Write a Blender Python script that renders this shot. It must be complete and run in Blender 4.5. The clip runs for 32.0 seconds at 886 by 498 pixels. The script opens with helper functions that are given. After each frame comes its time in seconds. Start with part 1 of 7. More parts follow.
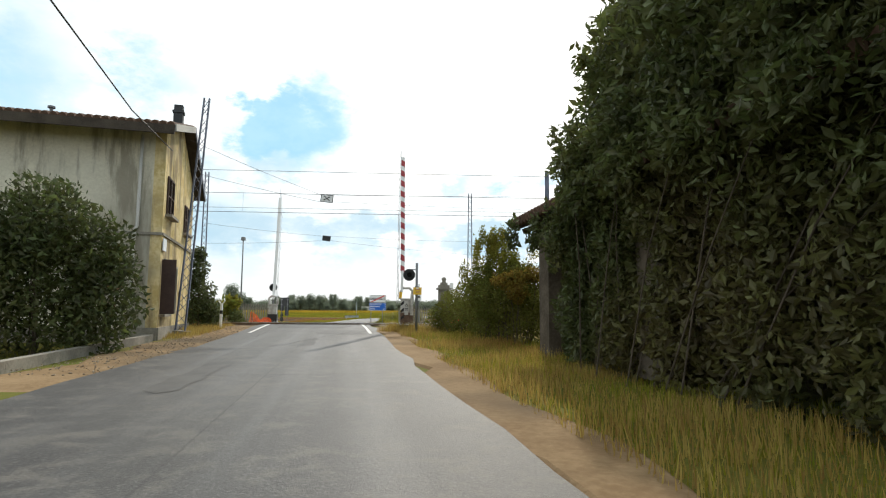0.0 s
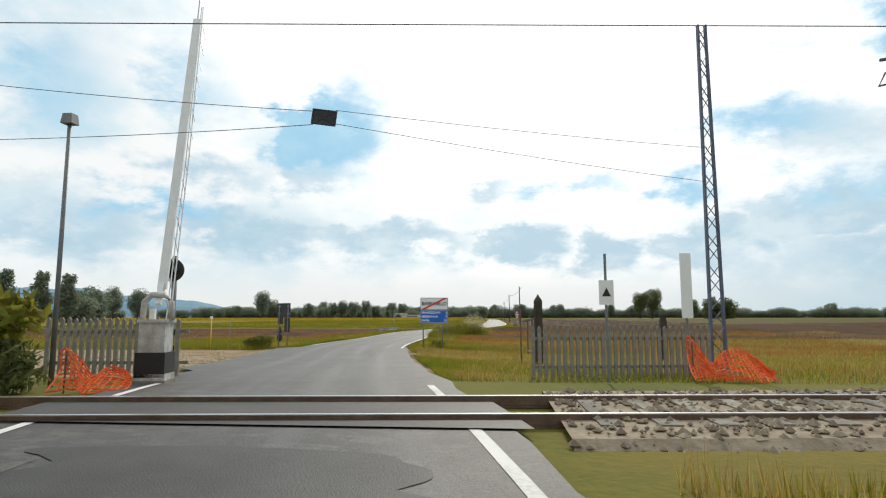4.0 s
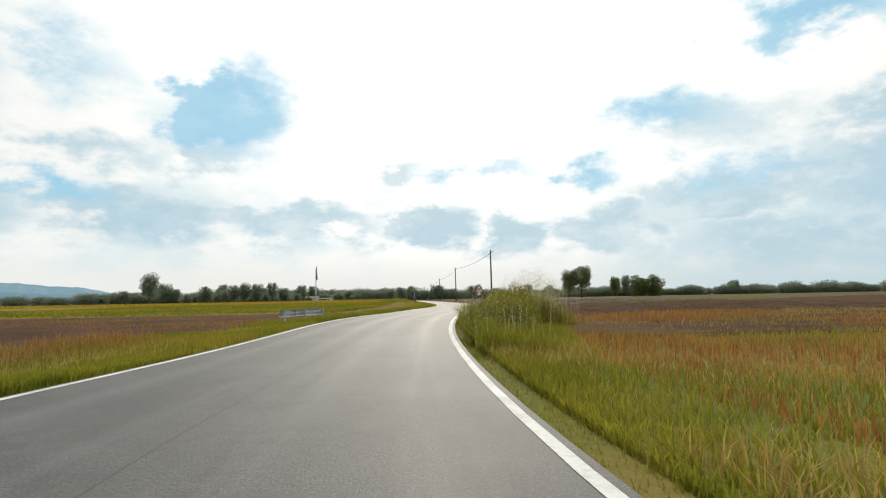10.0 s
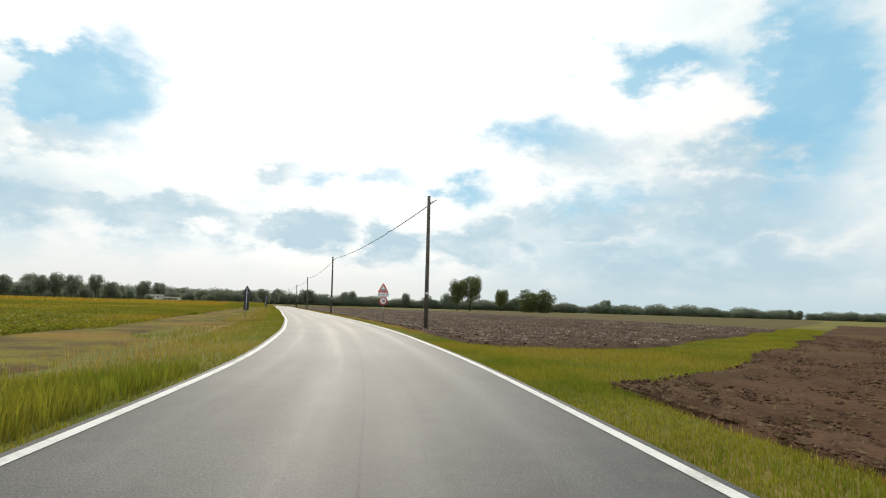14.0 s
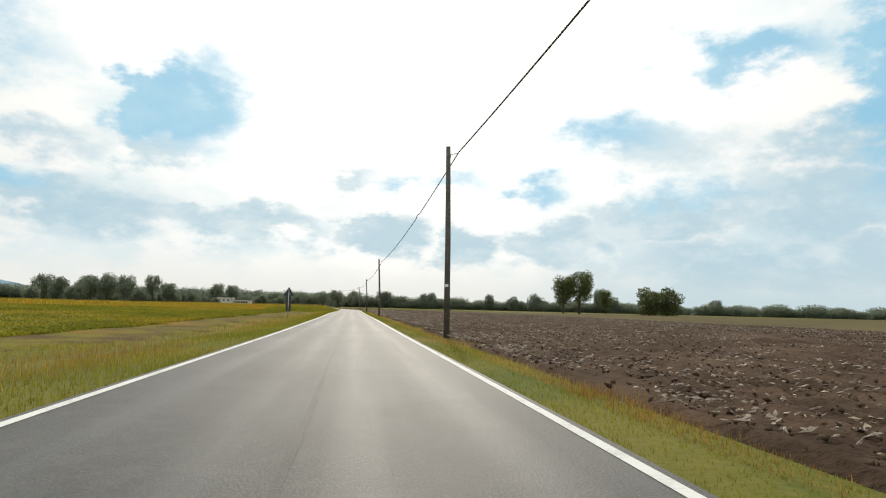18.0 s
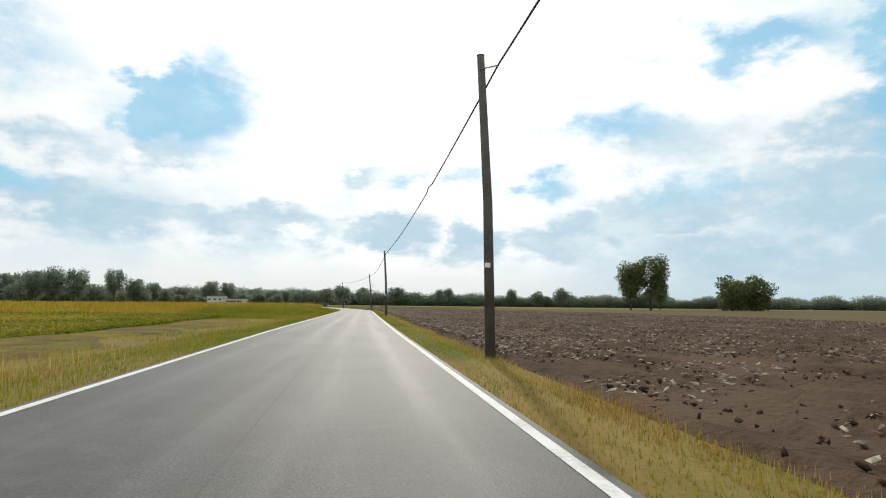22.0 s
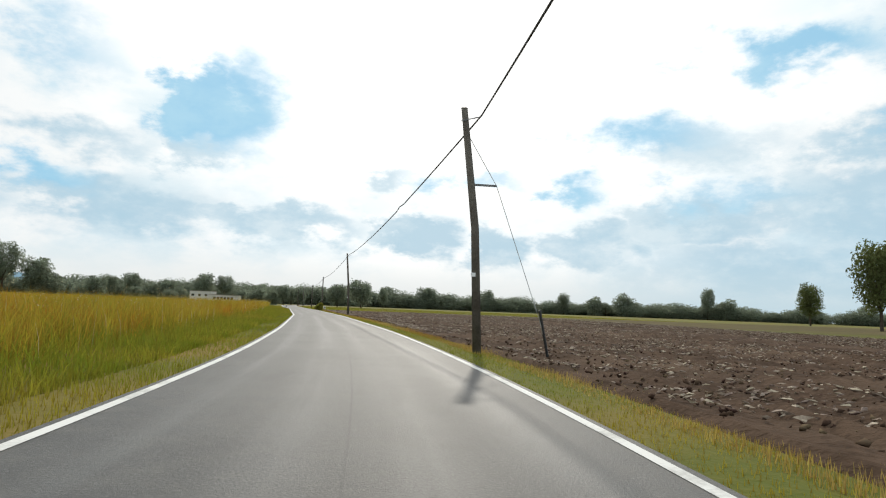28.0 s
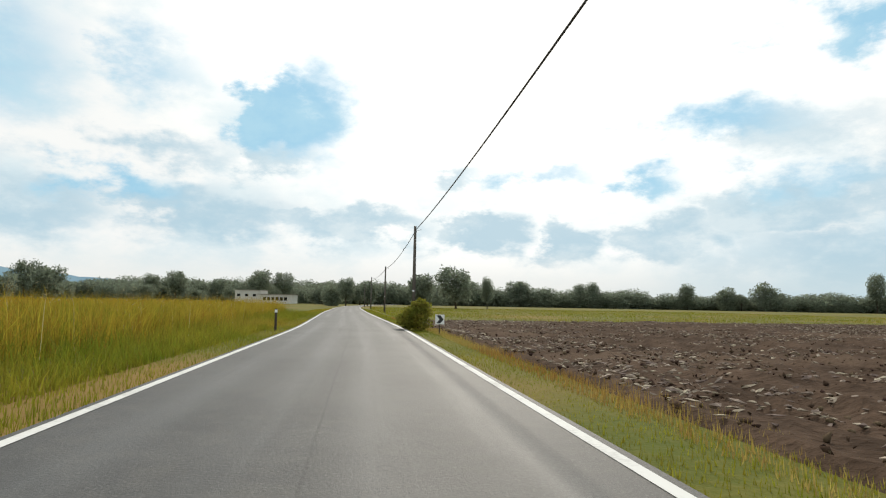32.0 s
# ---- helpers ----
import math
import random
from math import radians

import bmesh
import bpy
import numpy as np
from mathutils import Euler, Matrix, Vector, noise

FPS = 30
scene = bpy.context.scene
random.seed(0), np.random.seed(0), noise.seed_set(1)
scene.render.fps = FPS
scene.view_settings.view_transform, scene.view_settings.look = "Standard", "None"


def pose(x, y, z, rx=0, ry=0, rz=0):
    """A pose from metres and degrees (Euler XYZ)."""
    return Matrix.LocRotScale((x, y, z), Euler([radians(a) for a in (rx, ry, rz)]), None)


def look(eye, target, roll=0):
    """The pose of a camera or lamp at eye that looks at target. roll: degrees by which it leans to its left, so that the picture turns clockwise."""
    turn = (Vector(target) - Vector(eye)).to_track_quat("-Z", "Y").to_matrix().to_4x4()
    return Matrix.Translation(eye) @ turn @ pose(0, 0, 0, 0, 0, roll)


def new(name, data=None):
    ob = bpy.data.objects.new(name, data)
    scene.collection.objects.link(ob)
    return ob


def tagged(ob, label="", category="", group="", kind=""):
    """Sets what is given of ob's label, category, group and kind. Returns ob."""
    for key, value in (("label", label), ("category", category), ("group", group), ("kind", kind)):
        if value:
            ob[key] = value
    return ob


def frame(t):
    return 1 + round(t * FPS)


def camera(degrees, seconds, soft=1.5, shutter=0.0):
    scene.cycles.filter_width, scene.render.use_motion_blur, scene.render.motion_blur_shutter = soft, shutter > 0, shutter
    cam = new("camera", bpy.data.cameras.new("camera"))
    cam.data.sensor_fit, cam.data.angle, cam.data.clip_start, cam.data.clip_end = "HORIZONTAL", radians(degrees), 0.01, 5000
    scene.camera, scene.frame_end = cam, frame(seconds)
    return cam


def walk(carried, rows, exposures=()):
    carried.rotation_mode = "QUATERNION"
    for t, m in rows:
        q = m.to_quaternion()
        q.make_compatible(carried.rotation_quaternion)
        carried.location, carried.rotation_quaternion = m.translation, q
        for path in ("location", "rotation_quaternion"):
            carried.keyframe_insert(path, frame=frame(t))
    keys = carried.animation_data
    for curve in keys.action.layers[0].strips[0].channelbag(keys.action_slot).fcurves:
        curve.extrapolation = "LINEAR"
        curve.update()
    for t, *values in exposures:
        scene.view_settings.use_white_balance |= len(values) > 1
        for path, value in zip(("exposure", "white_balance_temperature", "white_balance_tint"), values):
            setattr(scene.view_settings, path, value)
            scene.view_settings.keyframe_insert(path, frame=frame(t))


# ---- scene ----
cam = camera(74.0, 32.0, soft=1.15)
ROWS = [
    (0.0, pose(0.00, 0.00, 1.32, 96.01, -0.38, 1.94)),
    (0.5, pose(-0.57, 3.24, 1.34, 95.65, -0.28, 2.49)),
    (1.0, pose(-1.17, 6.44, 1.36, 96.11, -0.17, 3.10)),
    (1.5, pose(-1.79, 9.59, 1.39, 96.39, -0.06, 3.77)),
    (2.0, pose(-2.42, 12.66, 1.42, 96.75, 0.04, 4.10)),
    (2.5, pose(-3.06, 15.65, 1.46, 96.87, 0.05, 4.45)),
    (3.0, pose(-3.69, 18.55, 1.50, 97.19, 0.06, 4.66)),
    (3.5, pose(-4.34, 21.44, 1.61, 97.11, 0.06, 4.87)),
    (4.0, pose(-5.00, 24.40, 1.71, 96.58, 0.07, 5.11)),
    (4.5, pose(-5.69, 27.38, 1.77, 95.61, 0.04, 5.23)),
    (5.0, pose(-6.37, 30.35, 1.83, 94.23, 0.01, 5.20)),
    (5.5, pose(-7.04, 33.28, 1.77, 93.23, -0.02, 5.11)),
    (6.0, pose(-7.69, 36.13, 1.71, 93.43, -0.04, 5.16)),
    (6.5, pose(-8.35, 38.96, 1.57, 92.82, 0.03, 5.25)),
    (7.0, pose(-9.00, 41.82, 1.43, 93.53, 0.10, 5.05)),
    (7.5, pose(-9.67, 44.84, 1.29, 93.47, 0.17, 4.61)),
    (8.0, pose(-10.38, 48.15, 1.15, 94.21, 0.24, 3.94)),
    (8.5, pose(-11.09, 51.82, 1.09, 94.56, 0.44, 2.35)),
    (9.0, pose(-11.76, 55.93, 1.03, 94.44, 0.65, 0.73)),
    (9.5, pose(-12.34, 60.45, 0.96, 94.50, 0.85, -1.42)),
    (10.0, pose(-12.80, 65.41, 0.89, 94.83, 1.05, -3.46)),
    (10.5, pose(-13.12, 70.79, 0.89, 95.42, 0.63, -5.27)),
    (11.0, pose(-13.27, 76.63, 0.88, 95.49, 0.22, -7.35)),
    (11.5, pose(-13.19, 82.91, 1.03, 95.65, -0.20, -9.53)),
    (12.0, pose(-12.83, 89.65, 1.18, 95.67, -0.61, -12.00)),
    (12.5, pose(-12.16, 96.80, 1.20, 96.34, -0.89, -14.19)),
    (13.0, pose(-11.21, 104.31, 1.22, 95.61, -1.17, -15.80)),
    (13.5, pose(-10.08, 112.10, 1.21, 95.95, -1.44, -16.21)),
    (14.0, pose(-8.92, 120.07, 1.20, 95.75, -1.72, -15.86)),
    (14.5, pose(-7.82, 128.14, 1.20, 95.80, -1.69, -15.09)),
    (15.0, pose(-6.90, 136.23, 1.20, 95.79, -1.65, -13.36)),
    (15.5, pose(-6.23, 144.33, 1.20, 95.76, -1.62, -11.67)),
    (16.0, pose(-5.75, 152.43, 1.20, 95.76, -1.59, -10.54)),
    (16.5, pose(-5.40, 160.56, 1.20, 95.77, -1.54, -9.96)),
    (17.0, pose(-5.12, 168.73, 1.20, 95.74, -1.49, -9.43)),
    (17.5, pose(-4.91, 176.95, 1.20, 95.76, -1.44, -9.00)),
    (18.0, pose(-4.77, 185.25, 1.20, 95.76, -1.40, -8.48)),
    (18.5, pose(-4.70, 193.61, 1.20, 95.89, -1.08, -8.03)),
    (19.0, pose(-4.66, 202.05, 1.21, 95.47, -0.77, -8.00)),
    (19.5, pose(-4.62, 210.57, 1.20, 95.18, -0.46, -7.97)),
    (20.0, pose(-4.59, 219.16, 1.20, 95.27, -0.14, -7.89)),
    (20.5, pose(-4.56, 227.80, 1.20, 95.48, -0.26, -8.01)),
    (21.0, pose(-4.54, 236.49, 1.21, 95.40, -0.38, -7.79)),
    (21.5, pose(-4.56, 245.20, 1.21, 95.34, -0.50, -7.47)),
    (22.0, pose(-4.59, 253.93, 1.20, 95.44, -0.61, -7.58)),
    (22.5, pose(-4.62, 262.67, 1.20, 95.31, -0.54, -7.61)),
    (23.0, pose(-4.65, 271.41, 1.19, 95.29, -0.35, -7.49)),
    (23.5, pose(-4.69, 280.15, 1.19, 95.53, -0.16, -7.51)),
    (24.0, pose(-4.72, 288.88, 1.19, 95.14, 0.03, -7.50)),
    (24.5, pose(-4.77, 297.63, 1.20, 95.41, -0.28, -7.42)),
    (25.0, pose(-4.84, 306.40, 1.20, 95.48, -0.59, -7.08)),
    (25.5, pose(-4.97, 315.23, 1.20, 95.28, -0.90, -6.84)),
    (26.0, pose(-5.10, 324.16, 1.20, 95.32, -1.21, -7.01)),
    (26.5, pose(-5.20, 333.23, 1.20, 95.48, -1.46, -7.12)),
    (27.0, pose(-5.33, 342.50, 1.20, 95.66, -1.71, -6.88)),
    (27.5, pose(-5.52, 352.01, 1.20, 95.79, -1.95, -6.24)),
    (28.0, pose(-5.86, 361.79, 1.20, 95.78, -2.20, -5.36)),
    (28.5, pose(-6.41, 371.84, 1.20, 95.64, -2.11, -3.88)),
    (29.0, pose(-7.24, 382.17, 1.20, 95.43, -2.01, -2.41)),
    (29.5, pose(-8.35, 392.77, 1.20, 95.63, -1.92, -1.16)),
    (30.0, pose(-9.71, 403.64, 1.20, 95.41, -1.82, -0.04)),
    (30.5, pose(-11.32, 414.78, 1.20, 95.36, -1.63, 0.95)),
    (31.0, pose(-13.11, 426.19, 1.20, 95.34, -1.43, 1.37)),
    (31.5, pose(-15.00, 437.89, 1.20, 95.44, -1.24, 1.53)),
    (32.0, pose(-16.97, 449.89, 1.20, 95.34, -1.04, 1.57)),
]
BALANCE = [(0, 6450), (3, 6450), (3.5, 6450), (6, 6500), (8, 6520), (9, 6680), (12, 6680), (14, 6620), (17, 6780), (19, 6650), (20, 6600), (22, 6450), (25, 6500), (28, 6450), (29, 6620), (30, 6780), (31, 6580), (32, 6600)]
walk(cam, ROWS, [(t, 0.28 if t == 0 else 0.1 if t == 3 else 0.0, k, 10.0) for t, k in BALANCE])

# ---- world and light ----
SUN_AZ, SUN_EL = 6.0, 36.0      # degrees: to the right of +y, above the horizon
world = bpy.data.worlds.new("world")
scene.world = world
world.use_nodes = True


class Nodes:
    """Short hand for a node tree."""
    def __init__(self, tree):
        self.t = tree
        tree.nodes.clear()

    def add(self, kind):
        return self.t.nodes.new(kind)

    def link(self, a, b):
        self.t.links.new(a, b)

    def put(self, sock, v):
        if isinstance(v, bpy.types.NodeSocket):
            self.link(v, sock)
        else:
            sock.default_value = v

    def math(self, op, a, b=0.0, clamp=False):
        n = self.add("ShaderNodeMath")
        n.operation, n.use_clamp = op, clamp
        self.put(n.inputs[0], a)
        self.put(n.inputs[1], b)
        return n.outputs[0]

    def mix(self, fac, a, b):
        n = self.add("ShaderNodeMix")
        n.data_type = "RGBA"
        self.put(n.inputs["Factor"], fac)
        for s, v in ((n.inputs[6], a), (n.inputs[7], b)):
            if isinstance(v, tuple) and len(v) == 3:
                v = (*v, 1.0)
            self.put(s, v)
        return n.outputs[2]

    def ramp(self, fac, stops):
        n = self.add("ShaderNodeMapRange")
        n.interpolation_type = "SMOOTHSTEP"
        self.put(n.inputs[0], fac)
        n.inputs[1].default_value, n.inputs[2].default_value = stops
        return n.outputs[0]

    def noise(self, vec, scale, detail=4.0, rough=0.55):
        n = self.add("ShaderNodeTexNoise")
        n.inputs["Scale"].default_value, n.inputs["Detail"].default_value = scale, detail
        n.inputs["Roughness"].default_value = rough
        if vec is not None:
            self.link(vec, n.inputs["Vector"])
        return n.outputs["Fac"]


def build_sky():
    w = Nodes(world.node_tree)
    out = w.add("ShaderNodeOutputWorld")
    bg = w.add("ShaderNodeBackground")
    w.link(bg.outputs[0], out.inputs[0])
    sky = w.add("ShaderNodeTexSky")
    sky.sky_type, sky.sun_disc = "NISHITA", False
    sky.sun_elevation, sky.sun_rotation = radians(SUN_EL), radians(SUN_AZ)
    co = w.add("ShaderNodeTexCoord").outputs["Generated"]
    sep = w.add("ShaderNodeSeparateXYZ")
    w.link(co, sep.inputs[0])
    x, y, z = sep.outputs
    az = w.math("MULTIPLY", w.math("ARCTAN2", x, y), 57.2958)
    el = w.math("MULTIPLY", w.math("ARCSINE", z), 57.2958)
    # billows: noises, flattened towards the horizon, that also fray the outlines of the clouds
    mp = w.add("ShaderNodeMapping")
    mp.inputs["Scale"].default_value = (1.0, 1.0, 1.9)
    w.link(co, mp.inputs[0])
    fine_n = w.noise(mp.outputs[0], 11.0, 7.0, 0.62)
    big = w.noise(mp.outputs[0], 4.0, 5.0, 0.55)
    off = w.add("ShaderNodeMapping")
    off.inputs["Location"].default_value = (3.1, 7.7, 1.9)
    w.link(mp.outputs[0], off.inputs[0])
    fray = w.noise(off.outputs[0], 9.0, 6.0, 0.6)
    place = w.add("ShaderNodeCombineXYZ")
    w.link(w.math("ADD", az, w.math("MULTIPLY", w.math("SUBTRACT", fine_n, 0.5), 14.0)), place.inputs[0])
    w.link(w.math("ADD", el, w.math("MULTIPLY", w.math("SUBTRACT", fray, 0.5), 8.0)), place.inputs[1])

    def spread_of(blobs):
        """The strongest of a set of soft spots: azimuth, elevation, half widths, strength."""
        total = None
        for a0, e0, sa, se, k in blobs:
            d = w.add("ShaderNodeVectorMath")
            d.operation = "MULTIPLY_ADD"
            w.link(place.outputs[0], d.inputs[0])
            d.inputs[1].default_value, d.inputs[2].default_value = (1 / sa, 1 / se, 0), (-a0 / sa, -e0 / se, 0)
            q = w.add("ShaderNodeVectorMath")
            q.operation = "DOT_PRODUCT"
            w.link(d.outputs[0], q.inputs[0])
            w.link(d.outputs[0], q.inputs[1])
            g = w.math("MULTIPLY", w.math("POWER", 0.36788, q.outputs["Value"]), k)
            total = g if total is None else w.math("MAXIMUM", total, g)
        return total

    # gaps of clear sky
    clear = spread_of([(-17.6, 17.6, 3.4, 4.0, 1.2), (-14.6, 17.2, 4.4, 4.6, 0.95), (-30.5, 9.8, 5.0, 1.8, 0.9), (36.7, 22.3, 7.5, 2.0, 1.0), (48.5, 19.5, 5.0, 9.0, 1.15), (17.6, 11.7, 3.8, 1.5, 0.9), (8.0, 12.4, 5.4, 1.6, 0.7), (24.2, 16.3, 7.5, 2.1, 0.74),
                       (31.0, 11.0, 7.0, 1.6, 0.62), (-41.0, 19.0, 8.0, 6.0, 0.62), (-29.0, 20.0, 6.0, 3.5, 0.55), (75.0, 25.0, 16.0, 14.0, 0.9), (-80.0, 28.0, 18.0, 14.0, 0.8), (150.0, 35.0, 30.0, 16.0, 0.8)])
    # shaded undersides of the cumulus
    shaded = spread_of([(-24.0, 8.0, 8.5, 2.6, 1.1), (-11.0, 7.4, 9.0, 1.5, 1.0), (3.2, 7.2, 4.2, 2.3, 1.15), (11.0, 6.3, 3.8, 1.8, 1.05), (20.0, 6.4, 5.5, 2.2, 1.1), (28.5, 8.4, 7.0, 2.6, 1.1), (41.0, 9.0, 10.0, 4.0, 1.0), (38.0, 4.4, 17.0, 2.8, 1.0),
                        (-38.0, 7.5, 7.0, 3.0, 0.95), (45.0, 14.0, 8.0, 2.8, 0.85), (-27.0, 13.5, 7.0, 2.0, 0.7), (-0.5, 12.6, 3.6, 1.0, 0.6), (-18.5, 12.8, 4.5, 1.5, 0.85), (30.0, 15.0, 10.0, 2.6, 0.6)])
    rag = w.math("SUBTRACT", fine_n, 0.5)
    clear = w.ramp(w.math("ADD", clear, w.math("MULTIPLY", rag, 0.9)), (0.12, 0.88))
    shaded = w.ramp(w.math("ADD", shaded, w.math("MULTIPLY", rag, 1.3)), (0.12, 0.82))
    # cloud: brightest round the hidden sun
    s = Vector((math.sin(radians(SUN_AZ)) * math.cos(radians(SUN_EL)), math.cos(radians(SUN_AZ)) * math.cos(radians(SUN_EL)), math.sin(radians(SUN_EL))))
    dot = w.add("ShaderNodeVectorMath")
    dot.operation = "DOT_PRODUCT"
    w.link(co, dot.inputs[0])
    dot.inputs[1].default_value = s
    glow = w.ramp(dot.outputs["Value"], (0.74, 0.99))
    cloud = w.mix(glow, (0.94, 0.96, 0.95), (1.3, 1.28, 1.23))
    veil = w.math("MULTIPLY", w.ramp(w.math("ADD", w.math("MULTIPLY", big, 0.6), w.math("MULTIPLY", fray, 0.4)), (0.42, 0.64)), w.math("SUBTRACT", 0.72, w.math("MULTIPLY", glow, 0.6)))
    cloud = w.mix(veil, cloud, (0.55, 0.76, 0.86))
    puff = w.math("MULTIPLY", w.ramp(w.math("ADD", w.math("MULTIPLY", fine_n, 0.5), w.math("MULTIPLY", big, 0.5)), (0.47, 0.64)), 0.6)
    grey = w.mix(puff, (0.42, 0.62, 0.74), (0.86, 0.93, 0.94))
    tint = w.add("ShaderNodeVectorMath")
    tint.operation = "SCALE"
    w.link(sky.outputs[0], tint.inputs[0])
    tint.inputs["Scale"].default_value = 0.06
    blue = w.mix(0.8, tint.outputs[0], (0.30, 0.66, 0.90))
    blue = w.mix(w.math("MULTIPLY", w.ramp(fray, (0.42, 0.7)), 0.6), blue, (0.46, 0.73, 0.87))
    upper = w.mix(w.math("MULTIPLY", shaded, 0.84), cloud, grey)
    upper = w.mix(w.math("MULTIPLY", clear, 0.92), upper, blue)
    low = w.mix(w.ramp(az, (8.0, 34.0)), (0.84, 0.86, 0.84), (0.56, 0.70, 0.76))
    full = w.mix(w.ramp(el, (0.5, 6.0)), low, upper)
    w.link(full, bg.inputs["Color"])
    bg.inputs["Strength"].default_value = 1.0


build_sky()
sun = new("sun", bpy.data.lights.new("sun", "SUN"))
sun.data.energy, sun.data.angle, sun.data.color = 2.3, radians(1.2), (1.0, 0.93, 0.80)
sun.matrix_world = look((math.sin(radians(SUN_AZ)) * 80, math.cos(radians(SUN_AZ)) * 80, math.tan(radians(SUN_EL)) * 80), (0, 0, 0))

# ---- materials ----


def mat(name, c1, c2, scale=3.0, rough=0.8, bump=0.3, metal=0.0, fine=30.0, c3=None, space="Object", spread=(0.35, 0.65), rnd=0.0, trans=0.0, dist=0.02, spec=None, drip=None):
    """A surface of two colours mixed by a coarse and a fine noise, with relief."""
    m = bpy.data.materials.new(name)
    m.use_nodes = True
    w = Nodes(m.node_tree)
    out = w.add("ShaderNodeOutputMaterial")
    b = w.add("ShaderNodeBsdfPrincipled")
    w.link(b.outputs[0], out.inputs[0])
    co = w.add("ShaderNodeNewGeometry").outputs["Position"] if space == "World" else w.add("ShaderNodeTexCoord").outputs["Object"]
    n1, n2 = w.noise(co, scale, 5.0, 0.6), w.noise(co, fine, 3.0, 0.6)
    f = w.ramp(w.math("ADD", w.math("MULTIPLY", n1, 0.65), w.math("MULTIPLY", n2, 0.35)), spread)
    col = w.mix(f, c1, c2)
    if c3:
        n3 = w.noise(co, scale * 0.27, 3.0, 0.5)
        col = w.mix(w.ramp(n3, (0.5, 0.68)), col, c3)
    if drip:        # stains run down the wall
        md = w.add("ShaderNodeMapping")
        md.inputs["Scale"].default_value = (1.0, 1.0, 0.16)
        w.link(co, md.inputs[0])
        n5 = w.noise(md.outputs[0], 1.5, 6.0, 0.65)
        col = w.mix(w.math("MULTIPLY", w.ramp(n5, (0.47, 0.62)), 0.75), col, drip)
    if rnd:
        info = w.add("ShaderNodeNewGeometry").outputs["Random Per Island"]
        hsv = w.add("ShaderNodeHueSaturation")
        w.link(w.math("ADD", w.math("MULTIPLY", info, rnd), 1.0 - rnd * 0.5), hsv.inputs["Value"])
        w.link(w.math("ADD", w.math("MULTIPLY", info, rnd * 0.06), 0.5 - rnd * 0.03), hsv.inputs["Hue"])
        w.link(col, hsv.inputs["Color"])
        col = hsv.outputs[0]
    w.link(col, b.inputs["Base Color"])
    b.inputs["Roughness"].default_value, b.inputs["Metallic"].default_value = rough, metal
    b.inputs["Specular IOR Level"].default_value = spec if spec is not None else (0.12 if rough >= 0.7 and not metal else 0.5)
    if bump:
        bp = w.add("ShaderNodeBump")
        bp.inputs["Strength"].default_value, bp.inputs["Distance"].default_value = bump, dist
        w.link(n2, bp.inputs["Height"])
        w.link(bp.outputs[0], b.inputs["Normal"])
    if trans:
        tr = w.add("ShaderNodeBsdfTranslucent")
        w.link(col, tr.inputs[0])
        mx = w.add("ShaderNodeMixShader")
        mx.inputs[0].default_value = trans
        w.link(b.outputs[0], mx.inputs[1])
        w.link(tr.outputs[0], mx.inputs[2])
        w.link(mx.outputs[0], out.inputs[0])
    return m


